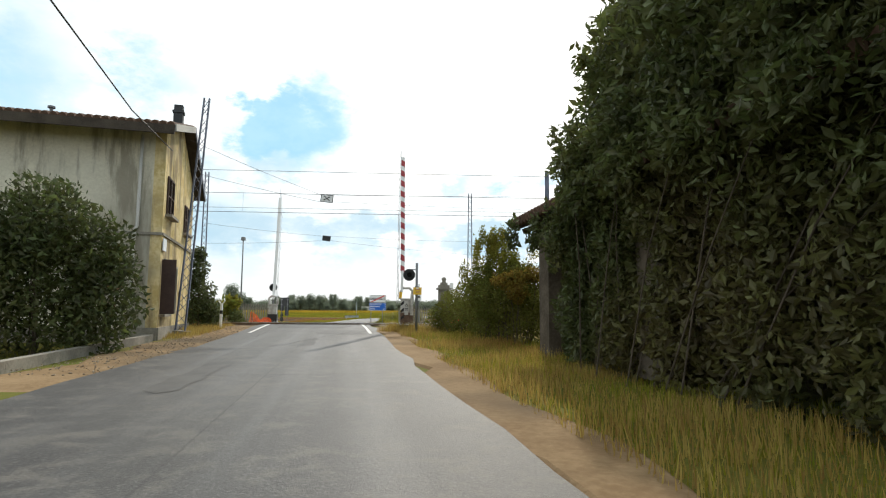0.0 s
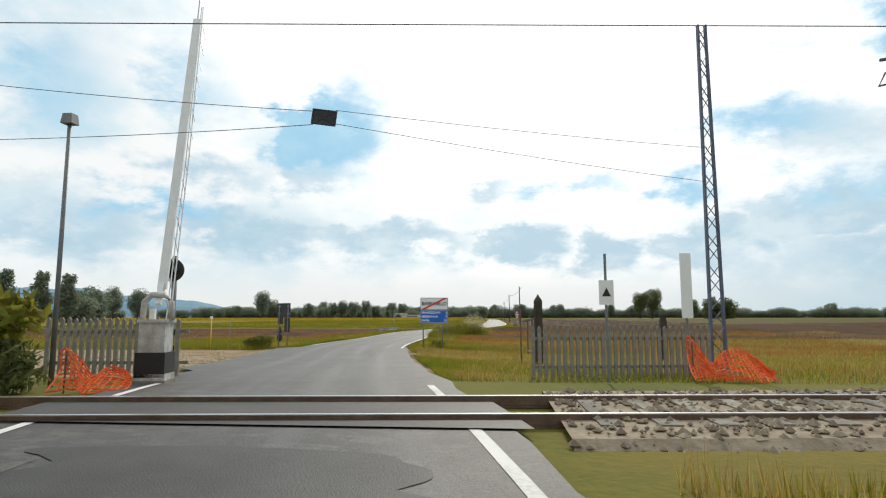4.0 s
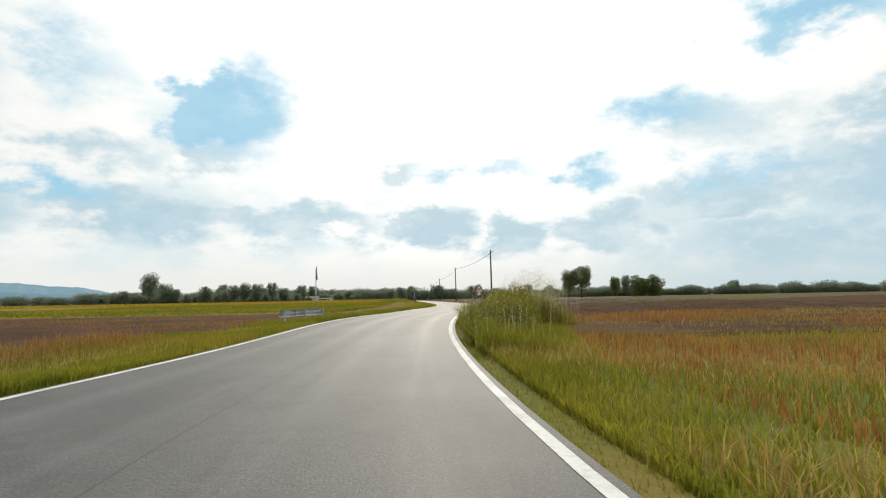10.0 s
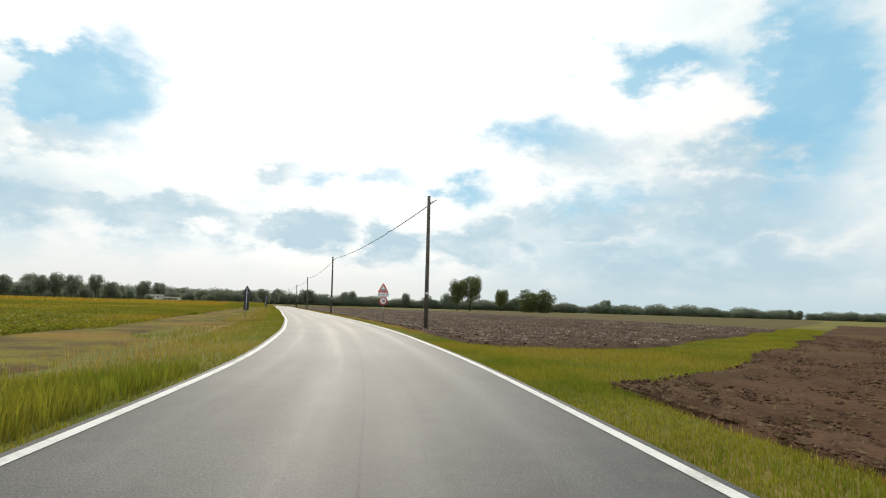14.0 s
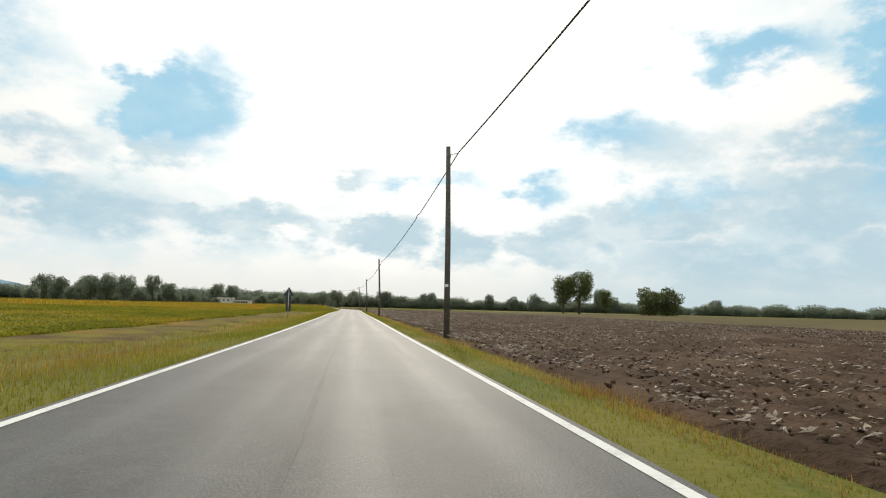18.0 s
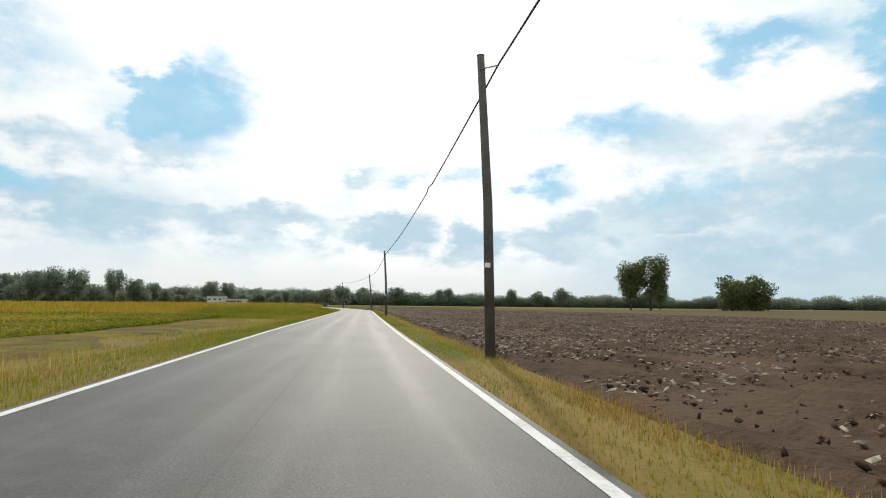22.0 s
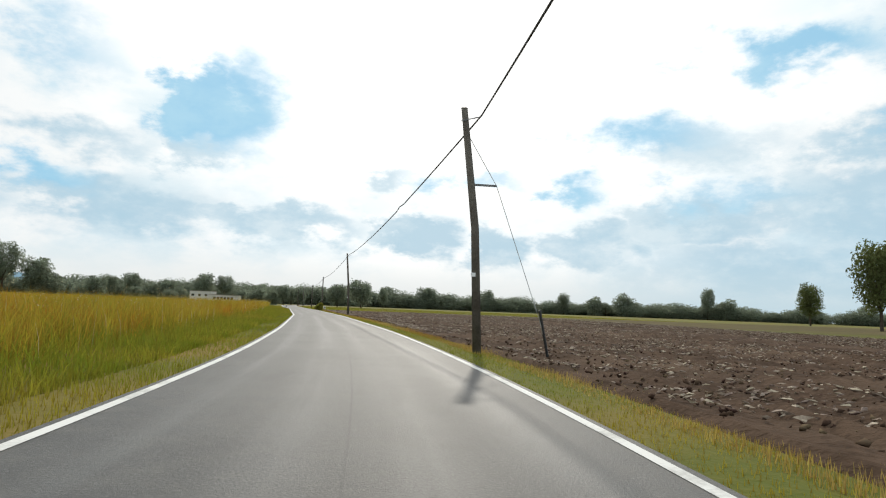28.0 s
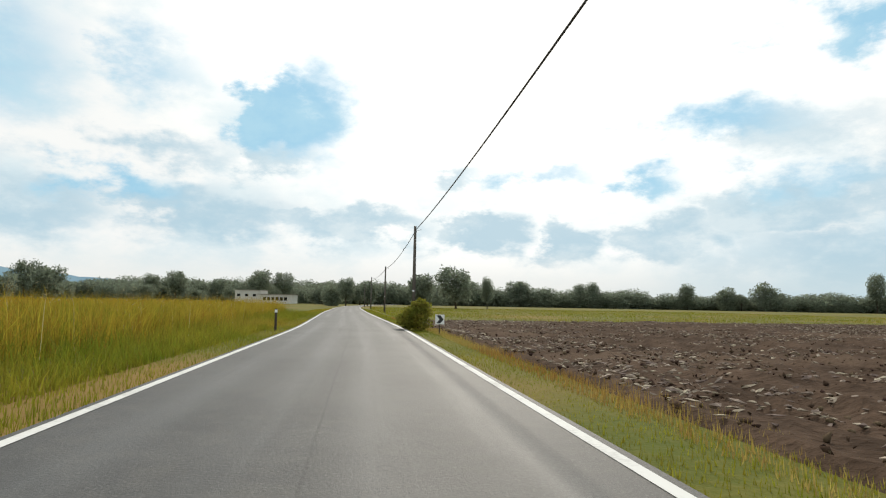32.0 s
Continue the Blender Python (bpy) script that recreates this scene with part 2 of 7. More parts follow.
def asphalt_material():
    """Worn road surface: grit, stains, wheel tracks along the lanes and a joint in the middle; the attribute "lane" runs across and along the road."""
    m = bpy.data.materials.new("asphalt")
    m.use_nodes = True
    w = Nodes(m.node_tree)
    out, b = w.add("ShaderNodeOutputMaterial"), w.add("ShaderNodeBsdfPrincipled")
    w.link(b.outputs[0], out.inputs[0])
    co = w.add("ShaderNodeNewGeometry").outputs["Position"]
    at = w.add("ShaderNodeAttribute")
    at.attribute_name = "lane"
    sep = w.add("ShaderNodeSeparateXYZ")
    w.link(at.outputs["Vector"], sep.inputs[0])
    u, v = sep.outputs[0], sep.outputs[1]
    mp = w.add("ShaderNodeMapping")
    mp.inputs["Scale"].default_value = (7.0, 0.05, 1.0)
    w.link(at.outputs["Vector"], mp.inputs[0])
    along = w.noise(mp.outputs[0], 1.0, 4.0, 0.6)
    stain, mottle, grit, dust = w.noise(co, 0.35, 5.0, 0.6), w.noise(co, 2.6, 5.0, 0.65), w.noise(co, 38.0, 3.0, 0.7), w.noise(co, 140.0, 2.0, 0.6)
    col = w.mix(w.ramp(w.math("ADD", w.math("MULTIPLY", stain, 0.5), w.math("MULTIPLY", mottle, 0.5)), (0.38, 0.62)), (0.05, 0.048, 0.046), (0.082, 0.079, 0.075))
    old = w.ramp(v, (66.0, 58.0))
    worn = w.math("MULTIPLY", w.ramp(mottle, (0.48, 0.66)), w.math("ADD", 0.2, w.math("MULTIPLY", old, 0.55)))
    col = w.mix(worn, col, (0.125, 0.115, 0.1))
    tracks = None
    for c, k in ((0.17, 0.055), (0.40, 0.06), (0.61, 0.06), (0.84, 0.055)):
        d = w.math("DIVIDE", w.math("SUBTRACT", u, c), k)
        g = w.math("POWER", 0.36788, w.math("MULTIPLY", d, d))
        tracks = g if tracks is None else w.math("ADD", tracks, g)
    tracks = w.math("MULTIPLY", tracks, w.ramp(along, (0.32, 0.62)))
    col = w.mix(w.math("MULTIPLY", tracks, 0.4), col, (0.115, 0.112, 0.107))
    col = w.mix(w.math("MULTIPLY", w.ramp(along, (0.52, 0.7)), 0.35), col, (0.045, 0.043, 0.041))
    wob = w.math("ADD", u, w.math("MULTIPLY", w.math("SUBTRACT", stain, 0.5), 0.012))
    seam = w.ramp(w.math("ABSOLUTE", w.math("SUBTRACT", wob, 0.505)), (0.004, 0.0015))
    col = w.mix(w.math("MULTIPLY", seam, 0.5), col, (0.03, 0.029, 0.028))
    col = w.mix(w.math("MULTIPLY", w.ramp(grit, (0.54, 0.68)), 0.55), col, (0.17, 0.165, 0.155))
    col = w.mix(w.math("MULTIPLY", w.ramp(grit, (0.46, 0.34)), 0.5), col, (0.026, 0.025, 0.024))
    w.link(col, b.inputs["Base Color"])
    w.link(w.math("SUBTRACT", w.math("ADD", 0.48, w.math("MULTIPLY", mottle, 0.2)), w.math("MULTIPLY", tracks, 0.07)), b.inputs["Roughness"])
    b.inputs["Specular IOR Level"].default_value = 0.24
    bp = w.add("ShaderNodeBump")
    bp.inputs["Strength"].default_value, bp.inputs["Distance"].default_value = 0.7, 0.008
    w.link(w.math("ADD", grit, w.math("MULTIPLY", dust, 0.5)), bp.inputs["Height"])
    w.link(bp.outputs[0], b.inputs["Normal"])
    return m


ASPHALT = asphalt_material()
PATCH = mat("asphalt_patch", (0.042, 0.04, 0.038), (0.07, 0.068, 0.064), 0.8, 0.58, 0.6, fine=60.0, space="World", dist=0.01, spec=0.22)
LINE = mat("line_paint", (0.66, 0.65, 0.62), (0.42, 0.41, 0.385), 1.2, 0.7, 0.2, fine=18.0, space="World", spread=(0.45, 0.7))
GRASS_SOIL = mat("grass_soil", (0.085, 0.1, 0.016), (0.15, 0.13, 0.024), 0.22, 0.95, 0.6, fine=7.0, c3=(0.22, 0.14, 0.042), space="World", dist=0.05)
SOIL = mat("ploughed_soil", (0.043, 0.027, 0.018), (0.1, 0.065, 0.045), 0.6, 0.95, 0.9, fine=6.0, c3=(0.105, 0.07, 0.048), space="World", dist=0.1, spec=0.03)
TILLED = mat("tilled_soil", (0.05, 0.027, 0.015), (0.1, 0.056, 0.033), 0.3, 0.95, 0.8, fine=5.0, c3=(0.095, 0.062, 0.03), space="World", dist=0.06, spec=0.03)
TILLED_CLOD = mat("tilled_clod", (0.07, 0.04, 0.025), (0.15, 0.095, 0.06), 1.2, 0.95, 0.5, fine=8.0, space="World", rnd=0.8, spec=0.03)
FALLOW = mat("fallow_soil", (0.085, 0.066, 0.035), (0.13, 0.105, 0.05), 0.05, 0.95, 0.6, fine=1.6, c3=(0.105, 0.105, 0.03), space="World", dist=0.08, spec=0.03)
WEEDY = mat("weedy_soil", (0.1, 0.066, 0.035), (0.17, 0.15, 0.03), 0.5, 0.95, 0.7, fine=5.0, c3=(0.21, 0.13, 0.035), space="World", dist=0.05, spec=0.03, spread=(0.4, 0.6))
CLOD = mat("soil_clod", (0.046, 0.028, 0.019), (0.11, 0.073, 0.051), 1.2, 0.95, 0.6, fine=8.0, space="World", rnd=0.9, spec=0.03)
# base colour raised well above the clods: the wet-looking sheen is painted in
SLICE = mat("smeared_clay_sheen", (0.14, 0.1, 0.073), (0.42, 0.34, 0.27), 1.6, 0.75, 0.6, fine=12.0, space="World", rnd=0.9, spec=0.08)
CRACK = mat("road_crack", (0.03, 0.029, 0.028), (0.07, 0.066, 0.06), 3.0, 0.9, 0.4, space="World")
WORN = mat("worn_asphalt", (0.055, 0.052, 0.049), (0.09, 0.086, 0.08), 1.5, 0.58, 0.6, fine=45.0, space="World", dist=0.01, spec=0.22)
GRAVEL = mat("gravel_dirt", (0.2, 0.145, 0.08), (0.34, 0.265, 0.17), 0.4, 0.95, 0.6, fine=14.0, c3=(0.3, 0.2, 0.095), space="World", dist=0.03)
DIRT = mat("verge_dirt", (0.19, 0.12, 0.06), (0.29, 0.2, 0.11), 0.7, 0.95, 0.6, fine=12.0, c3=(0.12, 0.085, 0.05), space="World", dist=0.03)
STONE = mat("ballast_stone", (0.2, 0.155, 0.11), (0.33, 0.27, 0.2), 2.0, 0.9, 0.5, fine=14.0, space="World", rnd=0.5)
CROP = mat("crop_soil", (0.12, 0.115, 0.02), (0.2, 0.16, 0.028), 0.12, 0.95, 0.6, fine=2.5, c3=(0.2, 0.135, 0.035), space="World", dist=0.1)
BLADE = mat("grass_blade", (0.145, 0.18, 0.016), (0.29, 0.255, 0.03), 0.25, 0.8, 0.0, fine=4.0, c3=(0.31, 0.24, 0.035), space="World", rnd=0.5, trans=0.4)
BLADE_DRY = mat("dry_grass", (0.34, 0.23, 0.06), (0.43, 0.32, 0.1), 0.3, 0.8, 0.0, fine=4.0, c3=(0.3, 0.16, 0.045), space="World", rnd=0.5, trans=0.4)
BLADE_GOLD = mat("golden_grass", (0.26, 0.215, 0.022), (0.43, 0.29, 0.04), 0.5, 0.8, 0.0, fine=3.0, c3=(0.42, 0.19, 0.022), space="World", rnd=0.7, trans=0.45)
BLADE_RED = mat("red_weed", (0.32, 0.13, 0.04), (0.4, 0.215, 0.06), 0.4, 0.8, 0.0, fine=4.0, c3=(0.22, 0.2, 0.04), space="World", rnd=0.5, trans=0.3)
SEED = mat("seed_head", (0.5, 0.43, 0.26), (0.6, 0.54, 0.36), 2.0, 0.8, 0.0, space="World", rnd=0.4, trans=0.3)
SOY = mat("crop_leaf", (0.13, 0.155, 0.015), (0.27, 0.235, 0.025), 0.15, 0.85, 0.0, fine=2.0, c3=(0.34, 0.25, 0.03), space="World", rnd=0.5, trans=0.4)
LEAF = mat("leaf_green", (0.085, 0.105, 0.04), (0.16, 0.175, 0.065), 0.5, 0.75, 0.0, fine=3.0, rnd=0.7, trans=0.45)
# far leaves are paled and blued: distance haze is mixed into their colour
LEAF_FAR = mat("leaf_far_haze", (0.16, 0.19, 0.145), (0.26, 0.29, 0.205), 0.3, 0.85, 0.0, fine=2.0, rnd=0.8, trans=0.55)
LEAF_OLIVE = mat("leaf_olive", (0.085, 0.098, 0.02), (0.165, 0.16, 0.035), 0.6, 0.75, 0.0, fine=3.0, rnd=0.7, trans=0.45)
LEAF_DARK = mat("leaf_dark", (0.055, 0.07, 0.02), (0.115, 0.13, 0.038), 0.5, 0.6, 0.0, fine=3.0, c3=(0.12, 0.1, 0.035), rnd=0.8, trans=0.42)
LEAF_RUST = mat("leaf_rust", (0.18, 0.125, 0.024), (0.32, 0.22, 0.045), 0.8, 0.75, 0.0, fine=3.0, rnd=0.7, trans=0.5)
LEAF_YEL = mat("leaf_yellow_green", (0.14, 0.155, 0.024), (0.26, 0.225, 0.04), 0.7, 0.75, 0.0, fine=3.0, rnd=0.6, trans=0.5)
BARK = mat("bark", (0.06, 0.048, 0.036), (0.13, 0.105, 0.08), 2.0, 0.95, 0.8, fine=18.0)
POLE_WOOD = mat("weathered_pole_wood", (0.075, 0.065, 0.055), (0.15, 0.135, 0.115), 1.0, 0.9, 0.6, fine=22.0)
WIRE = mat("black_cable", (0.02, 0.02, 0.02), (0.035, 0.035, 0.035), 4.0, 0.6, 0.0)
STEEL = mat("galvanised_steel", (0.42, 0.43, 0.44), (0.55, 0.56, 0.57), 2.0, 0.42, 0.15, metal=0.85)
STEEL_GREY = mat("grey_painted_metal", (0.14, 0.145, 0.15), (0.2, 0.205, 0.21), 2.0, 0.55, 0.15)
MAST = mat("blue_grey_mast_paint", (0.07, 0.085, 0.13), (0.12, 0.14, 0.2), 2.0, 0.55, 0.2)
RAIL = mat("rusty_rail", (0.12, 0.07, 0.045), (0.2, 0.13, 0.09), 3.0, 0.6, 0.3, metal=0.4)
RAIL_TOP = mat("polished_rail_head", (0.5, 0.5, 0.5), (0.6, 0.6, 0.6), 3.0, 0.3, 0.0, metal=0.9)
WHITE = mat("white_paint", (0.72, 0.72, 0.70), (0.8, 0.8, 0.79), 3.0, 0.45, 0.1)
RED = mat("red_paint", (0.3, 0.03, 0.04), (0.4, 0.055, 0.06), 3.0, 0.6, 0.1)
FADED_RED = mat("faded_red_paint", (0.42, 0.16, 0.1), (0.5, 0.28, 0.2), 3.0, 0.8, 0.1)
DIRTY_WHITE = mat("dirty_white_paint", (0.34, 0.31, 0.27), (0.62, 0.6, 0.56), 2.5, 0.6, 0.2, fine=9.0)
SIGN_RED = mat("sign_red_film", (0.6, 0.035, 0.03), (0.66, 0.06, 0.05), 2.0, 0.4, 0.0)
SIGN_WHITE = mat("sign_white_film", (0.78, 0.78, 0.78), (0.83, 0.83, 0.83), 2.0, 0.4, 0.0)
SIGN_BLUE = mat("sign_blue_film", (0.008, 0.1, 0.48), (0.015, 0.13, 0.55), 2.0, 0.4, 0.0)
SIGN_BLACK = mat("sign_black_film", (0.012, 0.012, 0.012), (0.02, 0.02, 0.02), 2.0, 0.5, 0.0)
SIGN_BACK = mat("sign_back_grey", (0.045, 0.047, 0.05), (0.075, 0.078, 0.083), 1.5, 0.85, 0.1)
YELLOW = mat("yellow_paint", (0.75, 0.45, 0.03), (0.82, 0.52, 0.05), 3.0, 0.5, 0.1)
ORANGE = mat("orange_netting", (0.85, 0.1, 0.02), (0.95, 0.17, 0.04), 3.0, 0.6, 0.2, rnd=0.3)
CONCRETE = mat("weathered_concrete", (0.2, 0.18, 0.15), (0.34, 0.31, 0.26), 1.2, 0.9, 0.5, fine=16.0, c3=(0.13, 0.12, 0.1))
STUCCO = mat("stained_stucco", (0.58, 0.43, 0.18), (0.76, 0.62, 0.34), 1.5, 0.9, 0.4, fine=9.0, c3=(0.3, 0.24, 0.15), space="World", drip=(0.2, 0.15, 0.095), spread=(0.4, 0.6))
STUCCO_GREY = mat("grey_stained_stucco", (0.58, 0.53, 0.42), (0.74, 0.69, 0.56), 0.45, 0.9, 0.35, fine=12.0, c3=(0.42, 0.39, 0.31), space="World", drip=(0.24, 0.21, 0.16))
ROOF = mat("clay_roof_tile", (0.07, 0.042, 0.032), (0.14, 0.085, 0.06), 1.5, 0.9, 0.5, fine=12.0, rnd=0.5)
EAVE = mat("dark_eave_wood", (0.045, 0.036, 0.03), (0.085, 0.07, 0.055), 1.5, 0.9, 0.4)
SHUTTER = mat("brown_shutter_paint", (0.055, 0.035, 0.03), (0.085, 0.055, 0.045), 2.0, 0.7, 0.3)
DARK = mat("dark_interior", (0.012, 0.012, 0.012), (0.02, 0.02, 0.02), 2.0, 0.9, 0.0)
OLD_PLASTER = mat("dark_old_plaster", (0.075, 0.06, 0.045), (0.15, 0.125, 0.095), 1.3, 0.95, 0.5, fine=14.0)
PILLAR = mat("mossy_stone", (0.17, 0.155, 0.125), (0.28, 0.255, 0.21), 1.0, 0.95, 0.6, fine=10.0, c3=(0.1, 0.1, 0.06))
# the blue is distance haze put into the base colour of the hills
HILL = mat("hazy_blue_hills", (0.15, 0.255, 0.33), (0.19, 0.295, 0.36), 0.004, 1.0, 0.0, fine=0.03, space="World")
FARWHITE = mat("pale_plaster", (0.5, 0.48, 0.44), (0.6, 0.58, 0.54), 0.2, 0.9, 0.2, space="World")

# ---- geometry helpers ----


class G:
    """Collects vertices and faces of one mesh."""
    def __init__(self):
        self.v, self.f = [], []

    def poly(self, pts, faces):
        n = len(self.v)
        self.v += [tuple(p) for p in pts]
        self.f += [tuple(i + n for i in f) for f in faces]
        return self

    def box(self, c, s, m=None, taper=1.0):
        """A box of size s round c; taper narrows its top."""
        pts = []
        for z in (-0.5, 0.5):
            k = taper if z > 0 else 1.0
            for x, y in ((-0.5, -0.5), (0.5, -0.5), (0.5, 0.5), (-0.5, 0.5)):
                p = Vector((x * s[0] * k, y * s[1] * k, z * s[2]))
                p = (m @ p if m else p) + Vector(c)
                pts.append(p)
        return self.poly(pts, [(3, 2, 1, 0), (4, 5, 6, 7), (0, 1, 5, 4), (1, 2, 6, 5), (2, 3, 7, 6), (3, 0, 4, 7)])

    def bar(self, a, b, w, d=None, up=(0, 0, 1)):
        """A rectangular bar from a to b."""
        a, b = Vector(a), Vector(b)
        ax = (b - a).normalized()
        u = Vector(up)
        if abs(ax.dot(u)) > 0.95:
            u = Vector((1, 0, 0))
        s = ax.cross(u).normalized()
        u = s.cross(ax)
        d = d or w
        pts = [p + s * (i * w / 2) + u * (j * d / 2) for p in (a, b) for i, j in ((-1, -1), (1, -1), (1, 1), (-1, 1))]
        return self.poly(pts, [(0, 1, 2, 3), (7, 6, 5, 4), (0, 4, 5, 1), (1, 5, 6, 2), (2, 6, 7, 3), (3, 7, 4, 0)])

    def tube(self, pts, r, n=8, cap=True):
        """A round tube through pts; r: a radius, or one for each point."""
        pts = [Vector(p) for p in pts]
        rs = r if isinstance(r, (list, tuple)) else [r] * len(pts)
        ring, base = [], len(self.v)
        for i, p in enumerate(pts):
            ax = (pts[min(i + 1, len(pts) - 1)] - pts[max(i - 1, 0)]).normalized()
            u = Vector((0, 0, 1)) if abs(ax.z) < 0.9 else Vector((1, 0, 0))
            s = ax.cross(u).normalized()
            u = s.cross(ax)
            for k in range(n):
                a = 2 * math.pi * k / n
                ring.append(p + (s * math.cos(a) + u * math.sin(a)) * rs[i])
        faces = []
        for i in range(len(pts) - 1):
            for k in range(n):
                a, b = i * n + k, i * n + (k + 1) % n
                faces.append((a, b, b + n, a + n))
        if cap:
            faces.append(tuple(range(n))[::-1])
            faces.append(tuple(range((len(pts) - 1) * n, len(pts) * n)))
        return self.poly(ring, faces)

    def ball(self, c, r, n=12, k=8, squash=1.0):
        pts, faces = [], []
        for i in range(k + 1):
            th = math.pi * i / k
            for j in range(n):
                a = 2 * math.pi * j / n
                pts.append((c[0] + r * math.sin(th) * math.cos(a), c[1] + r * math.sin(th) * math.sin(a), c[2] + r * squash * math.cos(th)))
        for i in range(k):
            for j in range(n):
                a, b = i * n + j, i * n + (j + 1) % n
                faces.append((a, a + n, b + n, b))
        return self.poly(pts, faces)

    def slab(self, outline, depth, m):
        """A flat outline (x, z) with thickness along y, put in place by m."""
        n = len(outline)
        pts = [m @ Vector((x, s * depth / 2, z)) for s in (-1, 1) for x, z in outline]
        faces = [tuple(range(n)), tuple(range(n, 2 * n))[::-1]] + [(i, i + n, (i + 1) % n + n, (i + 1) % n) for i in range(n)]
        return self.poly(pts, faces)

    def mesh(self, name, material, smooth=False):
        me = bpy.data.meshes.new(name)
        me.from_pydata(self.v, [], self.f)
        me.materials.append(material)
        if smooth:
            me.polygons.foreach_set("use_smooth", [True] * len(me.polygons))
        return me


def part(name, g, material, parent=None, label="", smooth=False):
    """One mesh object, under its thing."""
    ob = new(name, g.mesh(name, material, smooth) if isinstance(g, G) else g)
    if parent:
        ob.parent = parent
    if label:
        ob["label"] = label
    return ob


def thing(name, at, label, category, group="", turn=0.0, kind=""):
    ob = new(name)
    ob.empty_display_size = 0.2
    ob.matrix_basis = pose(at[0], at[1], at[2], 0, 0, turn)
    return tagged(ob, label, category, group, kind)


def quick(name, verts, faces, material, per=3):
    """A large mesh from arrays: verts (n, 3), faces (m, per)."""
    me = bpy.data.meshes.new(name)
    verts, faces = np.asarray(verts, np.float32), np.asarray(faces, np.int32)
    me.vertices.add(len(verts))
    me.vertices.foreach_set("co", verts.ravel())
    me.loops.add(faces.size)
    me.loops.foreach_set("vertex_index", faces.ravel())
    me.polygons.add(len(faces))
    me.polygons.foreach_set("loop_start", np.arange(0, faces.size, per, dtype=np.int32))
    me.update(calc_edges=True)
    me.polygons.foreach_set("use_smooth", [False] * len(faces))
    me.materials.append(material)
    return me


# ---- the lie of the land ----
PROFILE = [(-60, 0.1), (0, 0.12), (6.4, 0.16), (12.7, 0.22), (18.6, 0.3), (24.4, 0.51), (30.3, 0.63), (36, 0.51), (42, 0.23), (48, -0.05), (56, -0.17), (65, -0.31), (77, -0.32), (90, -0.02), (104, 0.0)]
RIGHT = [(-40, 8.6), (0, 1.35), (12, -1.2), (24, -3.7), (27, -4.3), (36, -6.3), (48, -8.6), (56, -10.0), (63, -11.1), (70, -11.6), (77, -11.55), (84, -11.45), (95, -10.3), (109, -8.1), (119, -6.4), (132, -4.45), (148, -3.1), (166, -2.5), (190, -2.35), (210, -2.55), (245, -2.7), (280, -3.05), (315, -3.15), (345, -3.1), (367, -3.35), (376, -3.95), (390, -5.4), (423, -10.1), (458, -16.1), (477, -19.3), (517, -27.2), (577, -38.4), (640, -48), (720, -55), (900, -60)]
LEFT = [(-40, 2.9), (0, -4.1), (12, -6.4), (24.8, -8.7), (27.6, -9.5), (36, -11.6), (48, -14.6), (58, -17), (65, -18.4), (70, -18.6), (75, -18.2), (80, -17.4), (87, -16.9), (97, -16.0), (105, -14.0), (111, -13.3), (120, -11.75), (133, -9.6), (148, -8.6), (167, -8.15), (190, -8.2), (211, -8.1), (246, -8.3), (282, -8.8), (316, -8.7), (345, -8.75), (367, -8.85), (376, -9.4), (390, -10.95), (423, -15.4), (457.5, -21.3), (477, -24.5), (517, -32.6), (577, -43.8), (640, -53.5), (720, -60.5), (900, -65.5)]
YS = np.arange(-60.0, 901.0, 1.0)


def smooth_table(table, width):
    a = np.array(table)
    v = np.interp(YS, a[:, 0], a[:, 1])
    k = np.exp(-(np.arange(-20, 21) / width) ** 2)
    k /= k.sum()
    pad = np.concatenate([v[0] + (v[1] - v[0]) * np.arange(-20, 0), v, v[-1] + (v[-1] - v[-2]) * np.arange(1, 21)])
    return np.convolve(pad, k, "valid")


ZT, RT, LT = smooth_table(PROFILE, 5.0), smooth_table(RIGHT, 5.0) - 0.13, smooth_table(LEFT, 5.0) + 0.15


def ground(y):
    return np.interp(y, YS, ZT)


def right_line(y):
    return np.interp(y, YS, RT)


def left_line(y):
    return np.interp(y, YS, LT)


def land(x, y):
    """Height of the fields: level with the road at its edges, a little lower beyond the verges."""
    off = np.maximum(np.maximum(x - right_line(y) - 0.4, left_line(y) - 0.4 - x), 0.0)
    drop = 0.05 + 0.2 * np.clip((off - 0.5) / 2.5, 0, 1) * np.clip((np.asarray(y) - 45) / 20, 0, 1)
    return ground(y) - drop


def sheet(name, xs, ys, height, material, label, category="ground", tuck=0.0):
    """A grid of ground; xs may be a function of y. tuck: how far its rim dips into the land."""
    rows = [np.asarray(xs(y)) if callable(xs) else np.asarray(xs) for y in ys]
    n = len(rows[0])
    pts = np.concatenate([np.stack([r, np.full(n, y), height(r, y)], 1) for r, y in zip(rows, ys)])
    rim = np.zeros((len(ys), n))
    rim[0], rim[-1], rim[:, 0], rim[:, -1] = tuck, tuck, tuck, tuck
    pts[:, 2] -= rim.ravel()
    i, j = np.meshgrid(np.arange(len(ys) - 1), np.arange(n - 1), indexing="ij")
    a = (i * n + j).ravel()
    ob = new(name, quick(name, pts, np.stack([a, a + 1, a + n + 1, a + n], 1), material, 4))
    return tagged(ob, label, category, kind="structure")


OFFS = np.array([0.4, 0.9, 1.4, 2.0, 2.7, 3.5, 4.5, 6.5, 9, 12, 16, 21, 28, 38, 55, 80, 120, 200, 350, 700, 1400, 2800, 4500])


def side_right(y, a=0.0, b=1e9):
    """x of the columns of the land to the right of the road, between two distances from its edge line."""
    return right_line(y) + np.concatenate([[a] if a else [], OFFS[(OFFS > a) & (OFFS < b)]])


